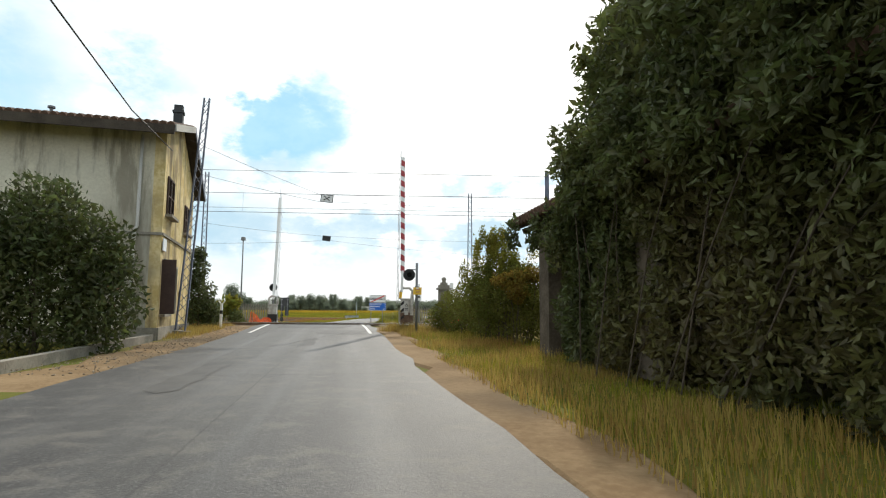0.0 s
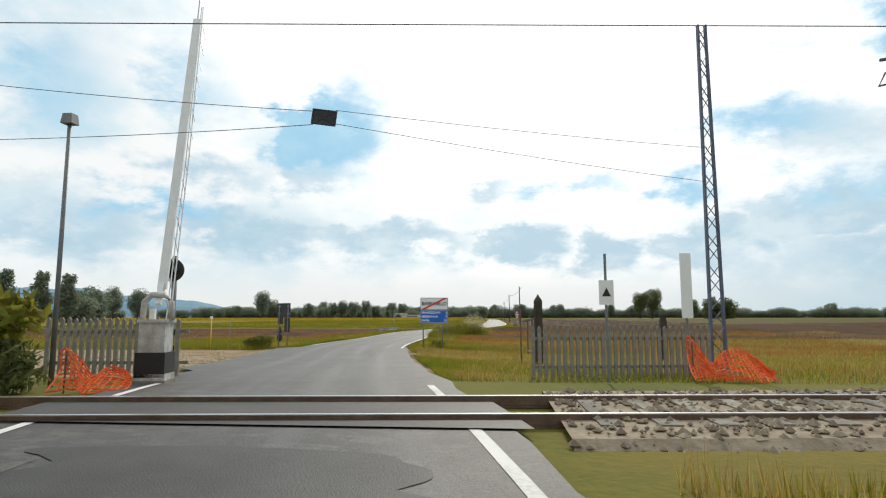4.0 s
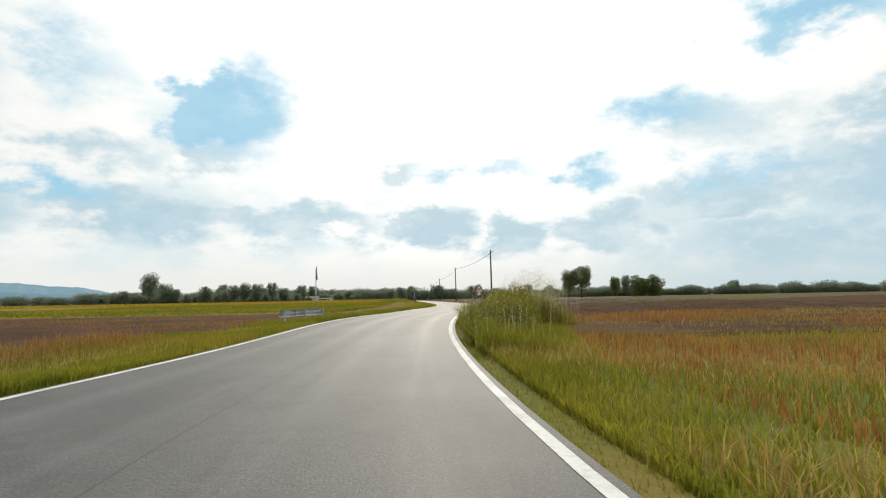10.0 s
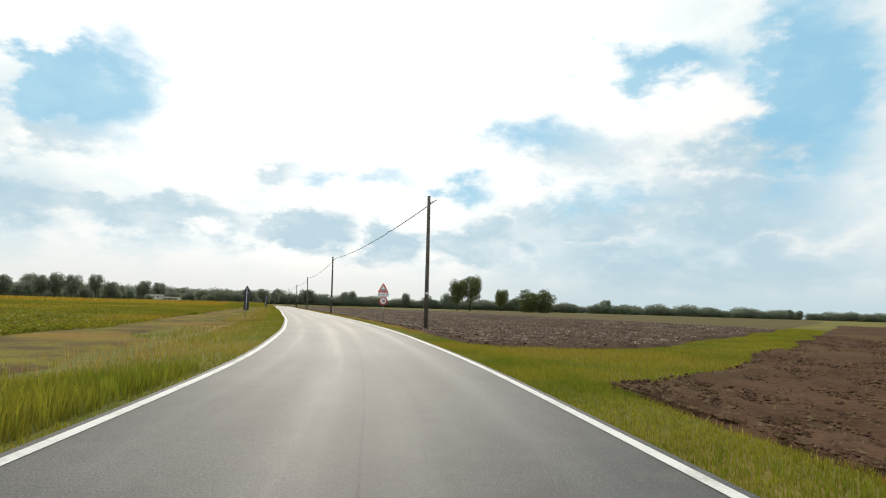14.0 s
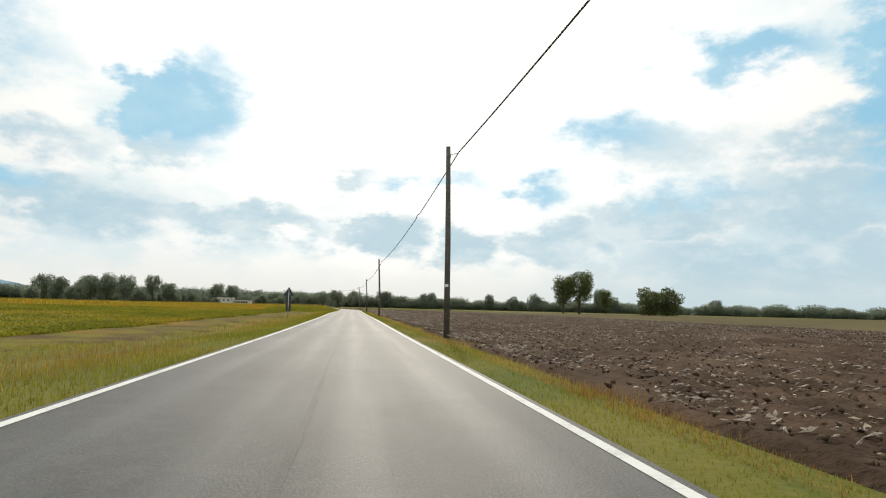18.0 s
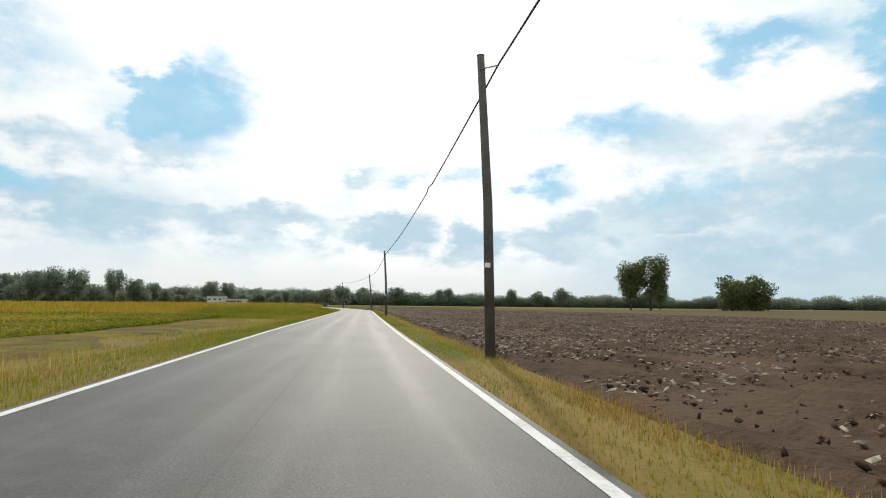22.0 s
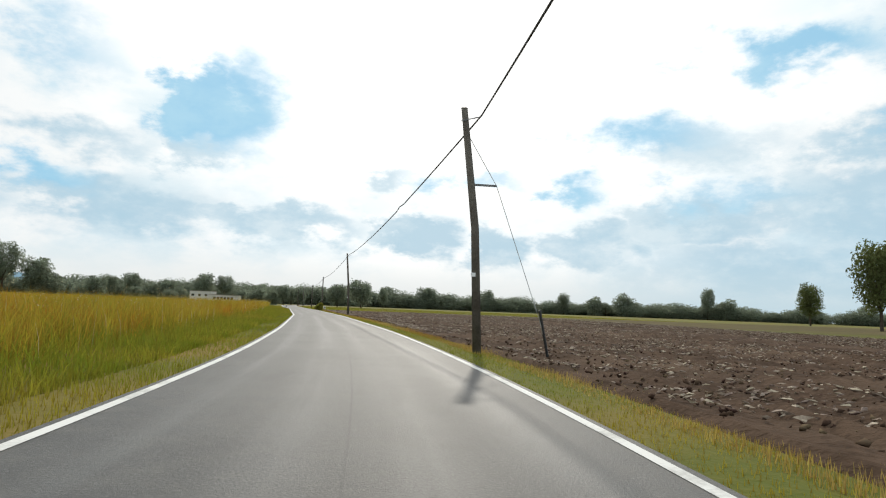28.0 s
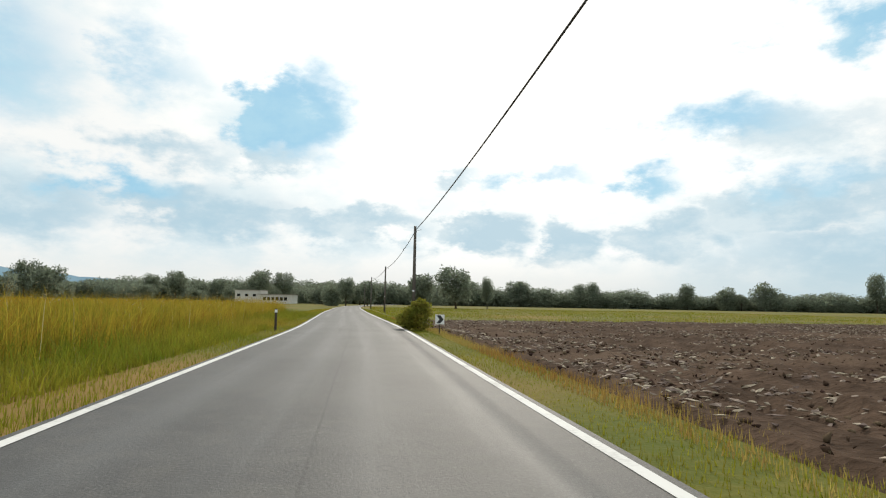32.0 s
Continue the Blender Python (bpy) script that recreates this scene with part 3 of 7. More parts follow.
def side_left(y, a=0.0, b=1e9):
    return (left_line(y) - np.concatenate([[a] if a else [], OFFS[(OFFS > a) & (OFFS < b)]]))[::-1]


def all_columns(y):
    return np.concatenate([side_left(y), np.linspace(left_line(y), right_line(y), 3), side_right(y)])


gy = np.concatenate([[-600, -300, -150, -90], np.arange(-60, 561, 3.0), np.geomspace(580, 4700, 26)])
sheet("ground", all_columns, gy, lambda x, y: land(x, y) - 0.03, GRASS_SOIL, "flat farmland of dry and green grass reaching the horizon")

ROAD_Y = np.concatenate([np.arange(-30, 130, 1.5), np.arange(130, 560, 3.0), np.arange(560, 900, 20.0)])


def road_row(y):
    k = 0.16
    l, r = float(left_line(y)) - k, float(right_line(y)) + k
    if y < 63:      # broken, wider edges before the crossing and by the gravel yard
        wob = 0.25 * noise.noise(Vector((y * 0.35, 3.0, 0.0)))
        l -= 0.3 + wob + (0.9 if 40 < y < 62 else 0.0)
        r += 0.25 + 0.2 * noise.noise(Vector((y * 0.4, 9.0, 0.0)))
    return np.linspace(l, r, 9)


sheet("road", road_row, ROAD_Y, lambda x, y: ground(y) + 0 * x, ASPHALT, "grey worn asphalt country road", "road")
road = scene.objects["road"]
lane = road.data.attributes.new("lane", "FLOAT_VECTOR", "POINT")
spot = np.empty(len(road.data.vertices) * 3, np.float32)
road.data.vertices.foreach_get("co", spot)
spot = spot.reshape(-1, 3)
edge = left_line(spot[:, 1])
lane.data.foreach_set("vector", np.stack([(spot[:, 0] - edge) / (right_line(spot[:, 1]) - edge), spot[:, 1], 0 * edge], 1).astype(np.float32).ravel())


def stripe(name, line, y0, y1, width=0.13, step=2.0, side=0.0):
    ys = np.arange(y0, y1 + 0.01, step)
    return sheet(name, lambda y: np.array([line(y) + side - width / 2, line(y) + side + width / 2]), ys, lambda x, y: ground(y) + 0.006 + 0 * x, LINE, "white painted edge line on the asphalt", "road marking")


stripe("edge_line_right", right_line, 22.5, 35.0, 0.13, 1.25)
stripe("edge_line_left", left_line, 22.5, 36.0, 0.13, 1.25)
stripe("edge_line_right", right_line, 61.5, 700.0)
stripe("edge_line_left", left_line, 66.0, 700.0)

# ---- fields ----


def tilled_end(off):
    """Where the tilled field ends, by the distance from the edge line."""
    return 128.2 + 0.84 * off + 0.5 * np.sin(off * 0.55)


def plough_start(off):
    return 141.0 + 0.85 * np.sqrt(np.maximum(off - 6.5, 0.0) ** 2 + 9.0) - 2.55 + 0.5 * np.sin(off * 0.4)


def plough_end(off):
    return 497.0 + 0.33 * off


def slanted(name, offs, rows, first, last, height, material, label):
    """A field to the right of the road, from the line first to the line last; both are functions of the distance from the road."""
    offs = np.asarray(offs)
    pts = []
    for k in np.linspace(0, 1, rows):
        y = first(offs) + (last(offs) - first(offs)) * k
        x = right_line(y) + offs
        pts.append(np.stack([x, y, height(offs, x, y)], 1))
    pts = np.array(pts)
    pts[0, :, 2] -= 0.2
    pts[-1, :, 2] -= 0.2
    pts[:, 0, 2] -= 0.2
    pts[:, -1, 2] -= 0.2
    n = len(offs)
    i, j = np.meshgrid(np.arange(len(pts) - 1), np.arange(n - 1), indexing="ij")
    a = (i * n + j).ravel()
    return tagged(new(name, quick(name, pts.reshape(-1, 3), np.stack([a, a + 1, a + n + 1, a + n], 1), material, 4)), label, "field", kind="structure")


FIELD_RNG = np.random.default_rng(41)


def furrows(offs, x, y):
    """Ridges along the road, broken up by lumps."""
    near = np.clip((offs - 1.9) / 1.5, 0, 1) * np.where(offs < 40, 1.0, 0.4)
    ridge = 0.06 * np.sin(offs * 6.6 + 0.7 * np.sin(y * 0.21))
    return land(x, y) + 0.09 + np.maximum(near * (ridge + np.clip(FIELD_RNG.normal(0, 0.05, len(x)), -0.1, 0.14)), -0.07)


fine_offs = np.concatenate([np.arange(1.75, 22, 0.36), np.arange(22, 56, 1.0)])
ob = slanted("ploughed_field", fine_offs, 720, plough_start, plough_end, furrows, SOIL, "dark brown ploughed field with pale turned clods")
ob.data.polygons.foreach_set("use_smooth", [True] * len(ob.data.polygons))
slanted("fallow_field", np.concatenate([np.arange(54.5, 70, 2.5), np.geomspace(72, 900, 20)]), 182, plough_start, plough_end, lambda o, x, y: land(x, y) + 0.12 + np.clip(FIELD_RNG.normal(0, 0.03, len(x)), -0.05, 0.06), FALLOW, "olive brown fallow field beyond the ploughed strip")
till_offs = np.concatenate([np.arange(1.7, 14, 0.5), np.arange(14, 40, 2.0), np.arange(40, 141, 10.0)])
slanted("tilled_field", till_offs, 70, lambda o: 83.0 + 0 * o, tilled_end, lambda o, x, y: land(x, y) + 0.07 + np.clip(FIELD_RNG.normal(0, 0.03, len(x)), -0.05, 0.08), TILLED, "reddish brown finely tilled field")
sheet("crop_field", lambda y: side_left(y, 9.2, 800), np.arange(124, 321, 4.0), lambda x, y: land(x, y) + 0.03, CROP, "low green and yellowing bean crop", "field", 0.14)
sheet("stubble_field", lambda y: side_left(y, 4.2, 150), np.arange(78, 122.1, 2.0), lambda x, y: land(x, y) + 0.03, TILLED, "reddish brown stubble field beside the meadow", "field", 0.14)
sheet("bare_strip", lambda y: np.linspace(left_line(y) - 9.6 - 0.9 * math.sin(y * 0.19) - 0.7 * math.sin(y * 0.53), left_line(y) - 4.6 + 0.9 * math.sin(y * 0.24) + 0.6 * math.sin(y * 0.67), 8), np.arange(130, 312, 2.0), lambda x, y: land(x, y) + 0.05, WEEDY, "narrow brown weedy strip beside the crop", "field", 0.14)

# ---- trees ----


def leaf_cloud(name, lumps, count, size, material, seed, thin=0.0, hang=0.0):
    """Small folded leaves and sprigs scattered in and on a set of lumps (centre, radii)."""
    rng = np.random.default_rng(seed)
    lumps = [(np.array(c), np.array(r)) for c, r in lumps]
    vol = np.array([r.prod() ** 0.67 for c, r in lumps])
    which = rng.choice(len(lumps), count, p=vol / vol.sum())
    d = rng.normal(size=(count, 3))
    d /= np.linalg.norm(d, axis=1)[:, None]
    rad = rng.random(count) ** 0.38
    rad *= 1.0 + 0.22 * np.sin(d[:, 0] * 5 + which) * np.cos(d[:, 2] * 6 + which * 2.0)
    c = np.array([lumps[i][0] for i in which]) + d * rad[:, None] * np.array([lumps[i][1] for i in which])
    c[:, 2] -= hang * rng.random(count)
    a = rng.normal(size=(count, 3)) + d * 0.6
    a /= np.linalg.norm(a, axis=1)[:, None]
    b = np.cross(a, rng.normal(size=(count, 3)))
    b /= np.linalg.norm(b, axis=1)[:, None]
    s = size * (0.55 + 0.9 * rng.random(count))[:, None]
    n = np.cross(a, b)
    v = np.stack([c - a * s, c + b * s * 0.42 + n * s * 0.12, c + a * s, c - b * s * 0.42 + n * s * 0.12], 1).reshape(-1, 3)
    i = np.arange(count) * 4
    f = np.concatenate([np.stack([i, i + 1, i + 2], 1), np.stack([i, i + 2, i + 3], 1)])
    return quick(name, v, f, material)


def tree_parts(height, width, seed, leaves=2600, leaf=0.34, base=0.28, lean=0.0, lumps_n=11, tall=False, lump=1.05):
    """Trunk with limbs, and the lumps of the crown."""
    rng = random.Random(seed)
    g = G()
    r0 = height * 0.022
    top = (lean * height * 0.15, 0, height * 0.72)
    g.tube([(0, 0, -0.3), (0.02 * height * lean, 0, height * 0.3), (top[0] * 0.6, 0.02 * height, height * 0.55), top], [r0 * 1.25, r0, r0 * 0.65, r0 * 0.25], 8)
    lumps = []
    for i in range(lumps_n):
        k = i / max(lumps_n - 1, 1)
        a = i * 2.4 + rng.random()
        prof = math.sin(math.pi * (0.2 + 0.57 * k)) if not tall else 0.75 * math.sin(math.pi * (0.12 + 0.8 * k)) + 0.2
        zc = height * (base + (0.94 - base) * (0.1 + 0.85 * k))
        rr = width * 0.5 * prof
        p = Vector((math.cos(a) * rr * 0.58 + top[0] * k, math.sin(a) * rr * 0.58, zc))
        s = width * lump * (0.15 + 0.13 * rng.random()) * (0.75 + 0.5 * prof)
        lumps.append((p, (s, s, s * (0.75 + 0.4 * rng.random()) * (1.35 if tall else 1.0))))
        g.tube([(0, 0, zc * 0.55), tuple((Vector((0, 0, zc * 0.55)) + p) / 2 + Vector((0, 0, height * 0.02))), tuple(p)], [r0 * 0.5, r0 * 0.3, r0 * 0.1], 5)
    return g, lumps


TREE_KINDS = {}


def tree_kind(key, height, width, seed, material=LEAF, leaves=2600, leaf=0.34, **kw):
    g, lumps = tree_parts(height, width, seed, **kw)
    TREE_KINDS[key] = (g.mesh("trunk", BARK, True), leaf_cloud("crown", lumps, leaves, leaf, material, seed), height)


def plant_tree(key, x, y, height, label, name="tree", category="tree", group="", wide=1.0, turn=None, z=None):
    trunk, crown, h = TREE_KINDS[key]
    k = height / h
    ob = thing(name, (x, y, float(land(x, y)) - 0.05 if z is None else z), label, category, group, turn if turn is not None else (x * 37 + y * 11) % 360)
    ob.scale = (k * wide, k * wide, k)
    part("trunk", trunk, BARK, ob)
    part("crown", crown, LEAF, ob)
    return ob


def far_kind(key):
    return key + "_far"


# each kind twice: plain leaves, and _far leaves with haze in their colour
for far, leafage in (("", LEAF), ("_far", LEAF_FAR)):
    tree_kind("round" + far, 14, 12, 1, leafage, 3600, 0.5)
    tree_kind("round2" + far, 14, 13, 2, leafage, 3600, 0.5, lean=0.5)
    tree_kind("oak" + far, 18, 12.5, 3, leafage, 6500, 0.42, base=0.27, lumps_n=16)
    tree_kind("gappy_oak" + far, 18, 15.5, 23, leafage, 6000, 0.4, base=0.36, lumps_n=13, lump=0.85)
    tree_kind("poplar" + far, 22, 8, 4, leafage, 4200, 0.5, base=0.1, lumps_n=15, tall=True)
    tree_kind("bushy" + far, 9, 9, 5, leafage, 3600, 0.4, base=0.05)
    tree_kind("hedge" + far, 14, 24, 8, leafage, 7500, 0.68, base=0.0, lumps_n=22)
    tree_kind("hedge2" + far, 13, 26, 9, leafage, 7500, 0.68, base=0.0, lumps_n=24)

# trees that stand alone in the fields
plant_tree("oak", 103.8, 484.0, 19.5, "dark oak standing alone beyond the ploughed field", wide=0.7)
plant_tree("gappy_oak", 113.0, 485.0, 22.5, "broad dark oak with gaps in its crown", turn=200, wide=0.9)
plant_tree("bushy", 164.0, 507.0, 14.5, "low leafy tree at the far edge of the field")
plant_tree("bushy", 176.0, 507.0, 15.0, "bushy tree with pale green leaves", turn=70)
plant_tree("oak", 184.0, 612.0, 18.5, "tall slim tree beyond the field", wide=0.8)
plant_tree("gappy_oak_far", 312.0, 924.0, 31.0, "tall tree standing out of the hedgerow", wide=0.6)
FAR = [("round2", -340, 878, 27, 0.85), ("round", -326, 884, 20, 0.9), ("round", -182, 574, 14.5, 0.85), ("round2", -170, 577, 16, 0.75), ("round", -147, 530, 14, 0.8), ("oak", -138, 528, 15.5, 0.9), ("round2", -129, 527, 14.5, 0.8), ("gappy_oak", -122, 551, 16.5, 0.7), ("round", -114, 553, 12, 0.9), ("bushy", -155, 540, 10, 1.1), ("bushy", -163, 548, 9, 1.2), ("bushy", -126, 540, 8, 1.2), ("bushy", -112, 556, 8, 1.2), ("round", -106, 575, 8, 1.1), ("bushy", -187, 580, 9, 1.2), ("bushy", -197, 572, 8, 1.2),
       ("oak", -228, 572, 26, 0.75), ("bushy", -139, 604, 7, 1.0), ("bushy", -134, 622, 5.5, 1.0), ("round", -120, 640, 6.0, 1.2), ("bushy", -110, 655, 5.0, 1.4),
       ("oak", -203, 801, 16, 0.9), ("round", -190, 805, 18, 0.85), ("bushy", -182, 822, 12, 0.9), ("round", -171, 823, 14.5, 0.95), ("round2", -150, 838, 21, 0.95), ("gappy_oak", -135, 842, 20.5, 0.95), ("bushy", -158, 812, 9, 1.2), ("bushy", -216, 812, 9, 1.3), ("hedge", -120, 850, 9, 1.2), ("hedge2", -235, 835, 9, 1.3),
       ("round", -29, 637, 10.5, 1.0), ("round2", -18, 634, 12.5, 1.0), ("oak", -8, 640, 10, 0.6), ("bushy", -71, 693, 6, 0.9), ("oak", -56, 652, 9.5, 0.9), ("round", -49, 655, 8.5, 0.9), ("bushy", -63, 662, 7, 1.1), ("round2", -83, 770, 12, 1.2), ("bushy", -95, 785, 10, 1.7), ("round", -72, 775, 11, 1.2),
       ("bushy", -247, 926, 12, 1.3), ("bushy", -270, 905, 11, 1.8), ("hedge", -300, 915, 12, 1.4), ("round", -386, 870, 18, 1.0), ("bushy", -410, 860, 14, 1.5),
       ("poplar", -160, 213, 18.5, 1.0), ("poplar", -151, 214, 17.5, 1.1), ("poplar", -170, 209, 19, 1.0), ("bushy", -160, 232, 10, 1.3), ("bushy", -192, 270, 14, 1.0), ("bushy", -184, 272, 14, 1.0),
       ("oak", -225, 347, 19, 0.75), ("oak", -211, 349, 17.5, 0.95), ("bushy", -238, 345, 12, 1.2)]
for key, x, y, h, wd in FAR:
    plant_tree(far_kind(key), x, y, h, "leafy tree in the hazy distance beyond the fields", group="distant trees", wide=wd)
# hedgerows close the fields
rng = random.Random(5)
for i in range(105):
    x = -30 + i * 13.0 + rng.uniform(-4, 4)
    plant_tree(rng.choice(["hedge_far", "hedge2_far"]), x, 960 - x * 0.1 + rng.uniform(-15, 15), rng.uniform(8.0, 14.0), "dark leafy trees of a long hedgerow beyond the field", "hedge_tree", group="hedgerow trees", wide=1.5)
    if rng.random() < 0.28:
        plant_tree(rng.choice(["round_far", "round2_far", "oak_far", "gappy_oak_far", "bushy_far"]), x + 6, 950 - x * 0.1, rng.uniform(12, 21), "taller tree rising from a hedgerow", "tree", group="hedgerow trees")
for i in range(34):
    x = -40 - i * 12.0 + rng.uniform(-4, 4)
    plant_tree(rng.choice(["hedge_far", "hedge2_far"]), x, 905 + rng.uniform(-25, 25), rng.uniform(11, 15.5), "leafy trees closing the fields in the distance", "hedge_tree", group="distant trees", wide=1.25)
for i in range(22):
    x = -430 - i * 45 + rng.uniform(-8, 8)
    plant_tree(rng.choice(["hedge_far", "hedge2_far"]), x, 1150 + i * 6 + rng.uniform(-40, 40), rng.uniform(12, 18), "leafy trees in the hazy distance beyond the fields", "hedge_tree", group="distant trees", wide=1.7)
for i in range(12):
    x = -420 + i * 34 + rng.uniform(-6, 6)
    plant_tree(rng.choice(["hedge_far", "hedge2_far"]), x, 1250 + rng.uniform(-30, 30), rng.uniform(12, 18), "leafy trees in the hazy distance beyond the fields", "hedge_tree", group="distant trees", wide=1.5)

# ---- hills ----
hv, hf = [], []
for i in range(90):
    b = radians(-64 + i * 0.5)
    k = max(0.0, min(1.0, (-21.0 - math.degrees(b)) / 16.0))
    top = 14 + 190 * k ** 0.7 * (0.78 + 0.3 * noise.noise(Vector((i * 0.12, 1.0, 0)))) + 22 * noise.noise(Vector((i * 0.45, 4.0, 0))) * k
    for d, z in ((3500, -20), (3700, top * 0.55), (4000, top), (4300, top * 0.6)):
        hv.append((math.sin(b) * d, math.cos(b) * d, z))
for i in range(89):
    for j in range(3):
        a = i * 4 + j
        hf.append((a, a + 4, a + 5, a + 1))
tagged(new("backdrop_hills", quick("backdrop_hills", hv, hf, HILL, 4)), "low wooded hills on the horizon, haze blue painted in", "hills", kind="structure")

# ---- telephone poles and their cable ----
POLES = [(0.3, 156.4, 8.6, -0.1), (-0.7, 211.3, 8.7, -0.2), (-1.35, 268.9, 8.0, -0.5), (-2.03, 323.4, 7.6, -0.6), (-3.08, 379.7, 7.6, -1.1), (-11.0, 440.6, 8.15, -0.9), (-20.5, 495.5, 7.4, 0.0), (-28.0, 537.0, 6.8, 0.0), (-36.5, 580.0, 7.0, 0.0), (-45.0, 624.0, 7.0, 0.0)]
tops = []
for i, (x, y, h, lean) in enumerate(POLES):
    z = float(land(x, y))
    ob = thing("utility_pole", (x, y, z), "weathered wooden telephone pole beside the road", "pole", "telephone poles")
    lx = lean * 0.6
    part("shaft", G().tube([(0, 0, -0.4), (lx * 0.3, 0, h * 0.5), (lx, 0, h)], [0.14, 0.125, 0.1], 12), POLE_WOOD, ob, smooth=True)
    part("cap", G().tube([(lx, 0, h), (lx, 0, h + 0.03)], [0.11, 0.05], 12), STEEL_GREY, ob)
    g = G().bar((lx - 0.1, -0.12, h - 0.45), (lx + 0.5, -0.02, h - 0.25), 0.03)
    g.tube([(lx + 0.1, -0.02, h - 0.5), (lx + 0.1, -0.02, h - 0.36)], 0.03, 8)
    part("cable_bracket", g, STEEL_GREY, ob)
    part("tag_plate", G().box((lx * 0.3 - 0.03, -0.15, 2.35), (0.14, 0.02, 0.12)), SIGN_WHITE, ob, "small white metal plate")
    if i == 4:
        part("crossbar", G().bar((lx * 0.7, 0, h * 0.68), (lx * 0.7 + 0.9, 0.0, h * 0.68), 0.06), STEEL_GREY, ob)
        part("guy_wire", G().tube([(lx, 0, h - 0.6), (lx * 0.7 + 0.9, 0.0, h * 0.68), (2.0, 0.2, 0.9), (2.25, 0.25, -0.1)], 0.012, 5), STEEL, ob)
        part("wire_guard", G().tube([(1.95, 0.2, 1.35), (2.25, 0.25, -0.1)], 0.045, 8), SIGN_BLACK, ob, "black plastic guard round the stay wire")
    tops.append(Vector((x + lx + (0.5, 0.5, 0.5, 0.27, 0.55, 0.2, 0.12, 0.12, 0.12, 0.12)[i], y - 0.02, z + h - 0.2)))
for a, b in zip(tops, tops[1:]):
    pts = []
    for k in range(49):
        s = k / 48
        p = a.lerp(b, s)
        p.z -= 4 * 0.55 * s * (1 - s)
        if k == 13:     # a splice in the cable
            p += Vector((-0.05, 0, 0.04))
        pts.append(p)
    tagged(new("telephone_cable", G().tube(pts, 0.03, 6).mesh("telephone_cable", WIRE)), "black sagging telephone cable between two poles", "cable", "telephone cables")

# ---- the keeper's house beside the level crossing ----


def pierced(w, h, t, holes):
    """A wall in the x-z plane, from (0, 0) to (w, h), t thick towards +y, with holes (x0, x1, z0, z1) through it."""
    xs = sorted({0.0, w, *[a for q in holes for a in q[:2]]})
    zs = sorted({0.0, h, *[a for q in holes for a in q[2:]]})
    nx, nz = len(xs), len(zs)
    g = G()
    pts = [(x, y, z) for y in (0.0, t) for z in zs for x in xs]

    def solid(i, k):
        if not (0 <= i < nx - 1 and 0 <= k < nz - 1):
            return False
        cx, cz = (xs[i] + xs[i + 1]) / 2, (zs[k] + zs[k + 1]) / 2
        return not any(q[0] < cx < q[1] and q[2] < cz < q[3] for q in holes)

    faces, off = [], nx * nz
    for i in range(nx - 1):
        for k in range(nz - 1):
            if not solid(i, k):
                continue
            a, b, c, d = k * nx + i, k * nx + i + 1, (k + 1) * nx + i + 1, (k + 1) * nx + i
            faces += [(a, b, c, d), (d + off, c + off, b + off, a + off)]
            for (p, q), (di, dk) in (((b, a), (0, -1)), ((c, b), (1, 0)), ((d, c), (0, 1)), ((a, d), (-1, 0))):
                if not solid(i + di, k + dk):
                    faces.append((p, q, q + off, p + off))
    return g.poly(pts, faces)


def shutter(parent, x0, x1, z0, z1, y, slats=True):
    """A pair of closed louvred shutters in the plane y."""
    mid = (x0 + x1) / 2
    for a, b in ((x0, mid - 0.01), (mid + 0.01, x1)):
        g = G()
        for x in (a + 0.03, b - 0.03):
            g.box((x, y, (z0 + z1) / 2), (0.06, 0.05, z1 - z0))
        for z in (z0 + 0.03, (z0 + z1) / 2, z1 - 0.03):
            g.box(((a + b) / 2, y, z), (b - a - 0.12, 0.05, 0.06))
        leaf = part("shutter", g, SHUTTER, parent)
        s = G()
        n = int((z1 - z0) / 0.075)
        for i in range(n):
            s.box(((a + b) / 2, y + 0.005, z0 + 0.06 + i * (z1 - z0 - 0.12) / n), (b - a - 0.12, 0.045, 0.014), Euler((0.6, 0, 0)).to_matrix())
        part("slats", s, SHUTTER, leaf)


house = thing("house", (-10.2, 19.4, 0.2), "weathered two-storey yellow stucco railway house with brown shutters", "house", turn=107.5)
W, D, EH, RIDGE = 6.9, 12.0, 6.45, 8.2     # width of the gable, depth, height of the lower eave and of the ridge
holes = [(0.5, 1.75, 4.4, 5.75), (4.45, 5.5, 4.25, 5.4), (0.35, 1.5, 0.95, 2.8), (1.85, 3.35, 0.95, 2.75), (4.0, 4.6, 1.15, 1.8)]
part("gable_wall", pierced(W, EH, 0.35, holes), STUCCO, house)
part("gable_top", G().slab([(0, EH), (W, EH), (W / 2, RIDGE), (0, 7.2)], 0.35, Matrix.Translation((0, 0.175, 0))), STUCCO, house)
fr = G()
for q in pierced(D, EH, 0.35, [(6.5, 7.6, 4.4, 5.7), (6.5, 7.6, 1.0, 2.6)]).v:
    fr.v.append((q[1], q[0] + 0.35, q[2] * 7.15 / EH))
fr.f = pierced(D, EH, 0.35, [(6.5, 7.6, 4.4, 5.7), (6.5, 7.6, 1.0, 2.6)]).f
part("front_wall", fr, STUCCO_GREY, house, "grey stained stucco wall")
part("rear_wall", G().box((W - 0.175, D / 2 + 0.35, EH / 2), (0.35, D, EH)), STUCCO_GREY, house)
part("side_wall", G().box((W / 2, D + 0.5, EH / 2), (W, 0.35, EH)), STUCCO_GREY, house)
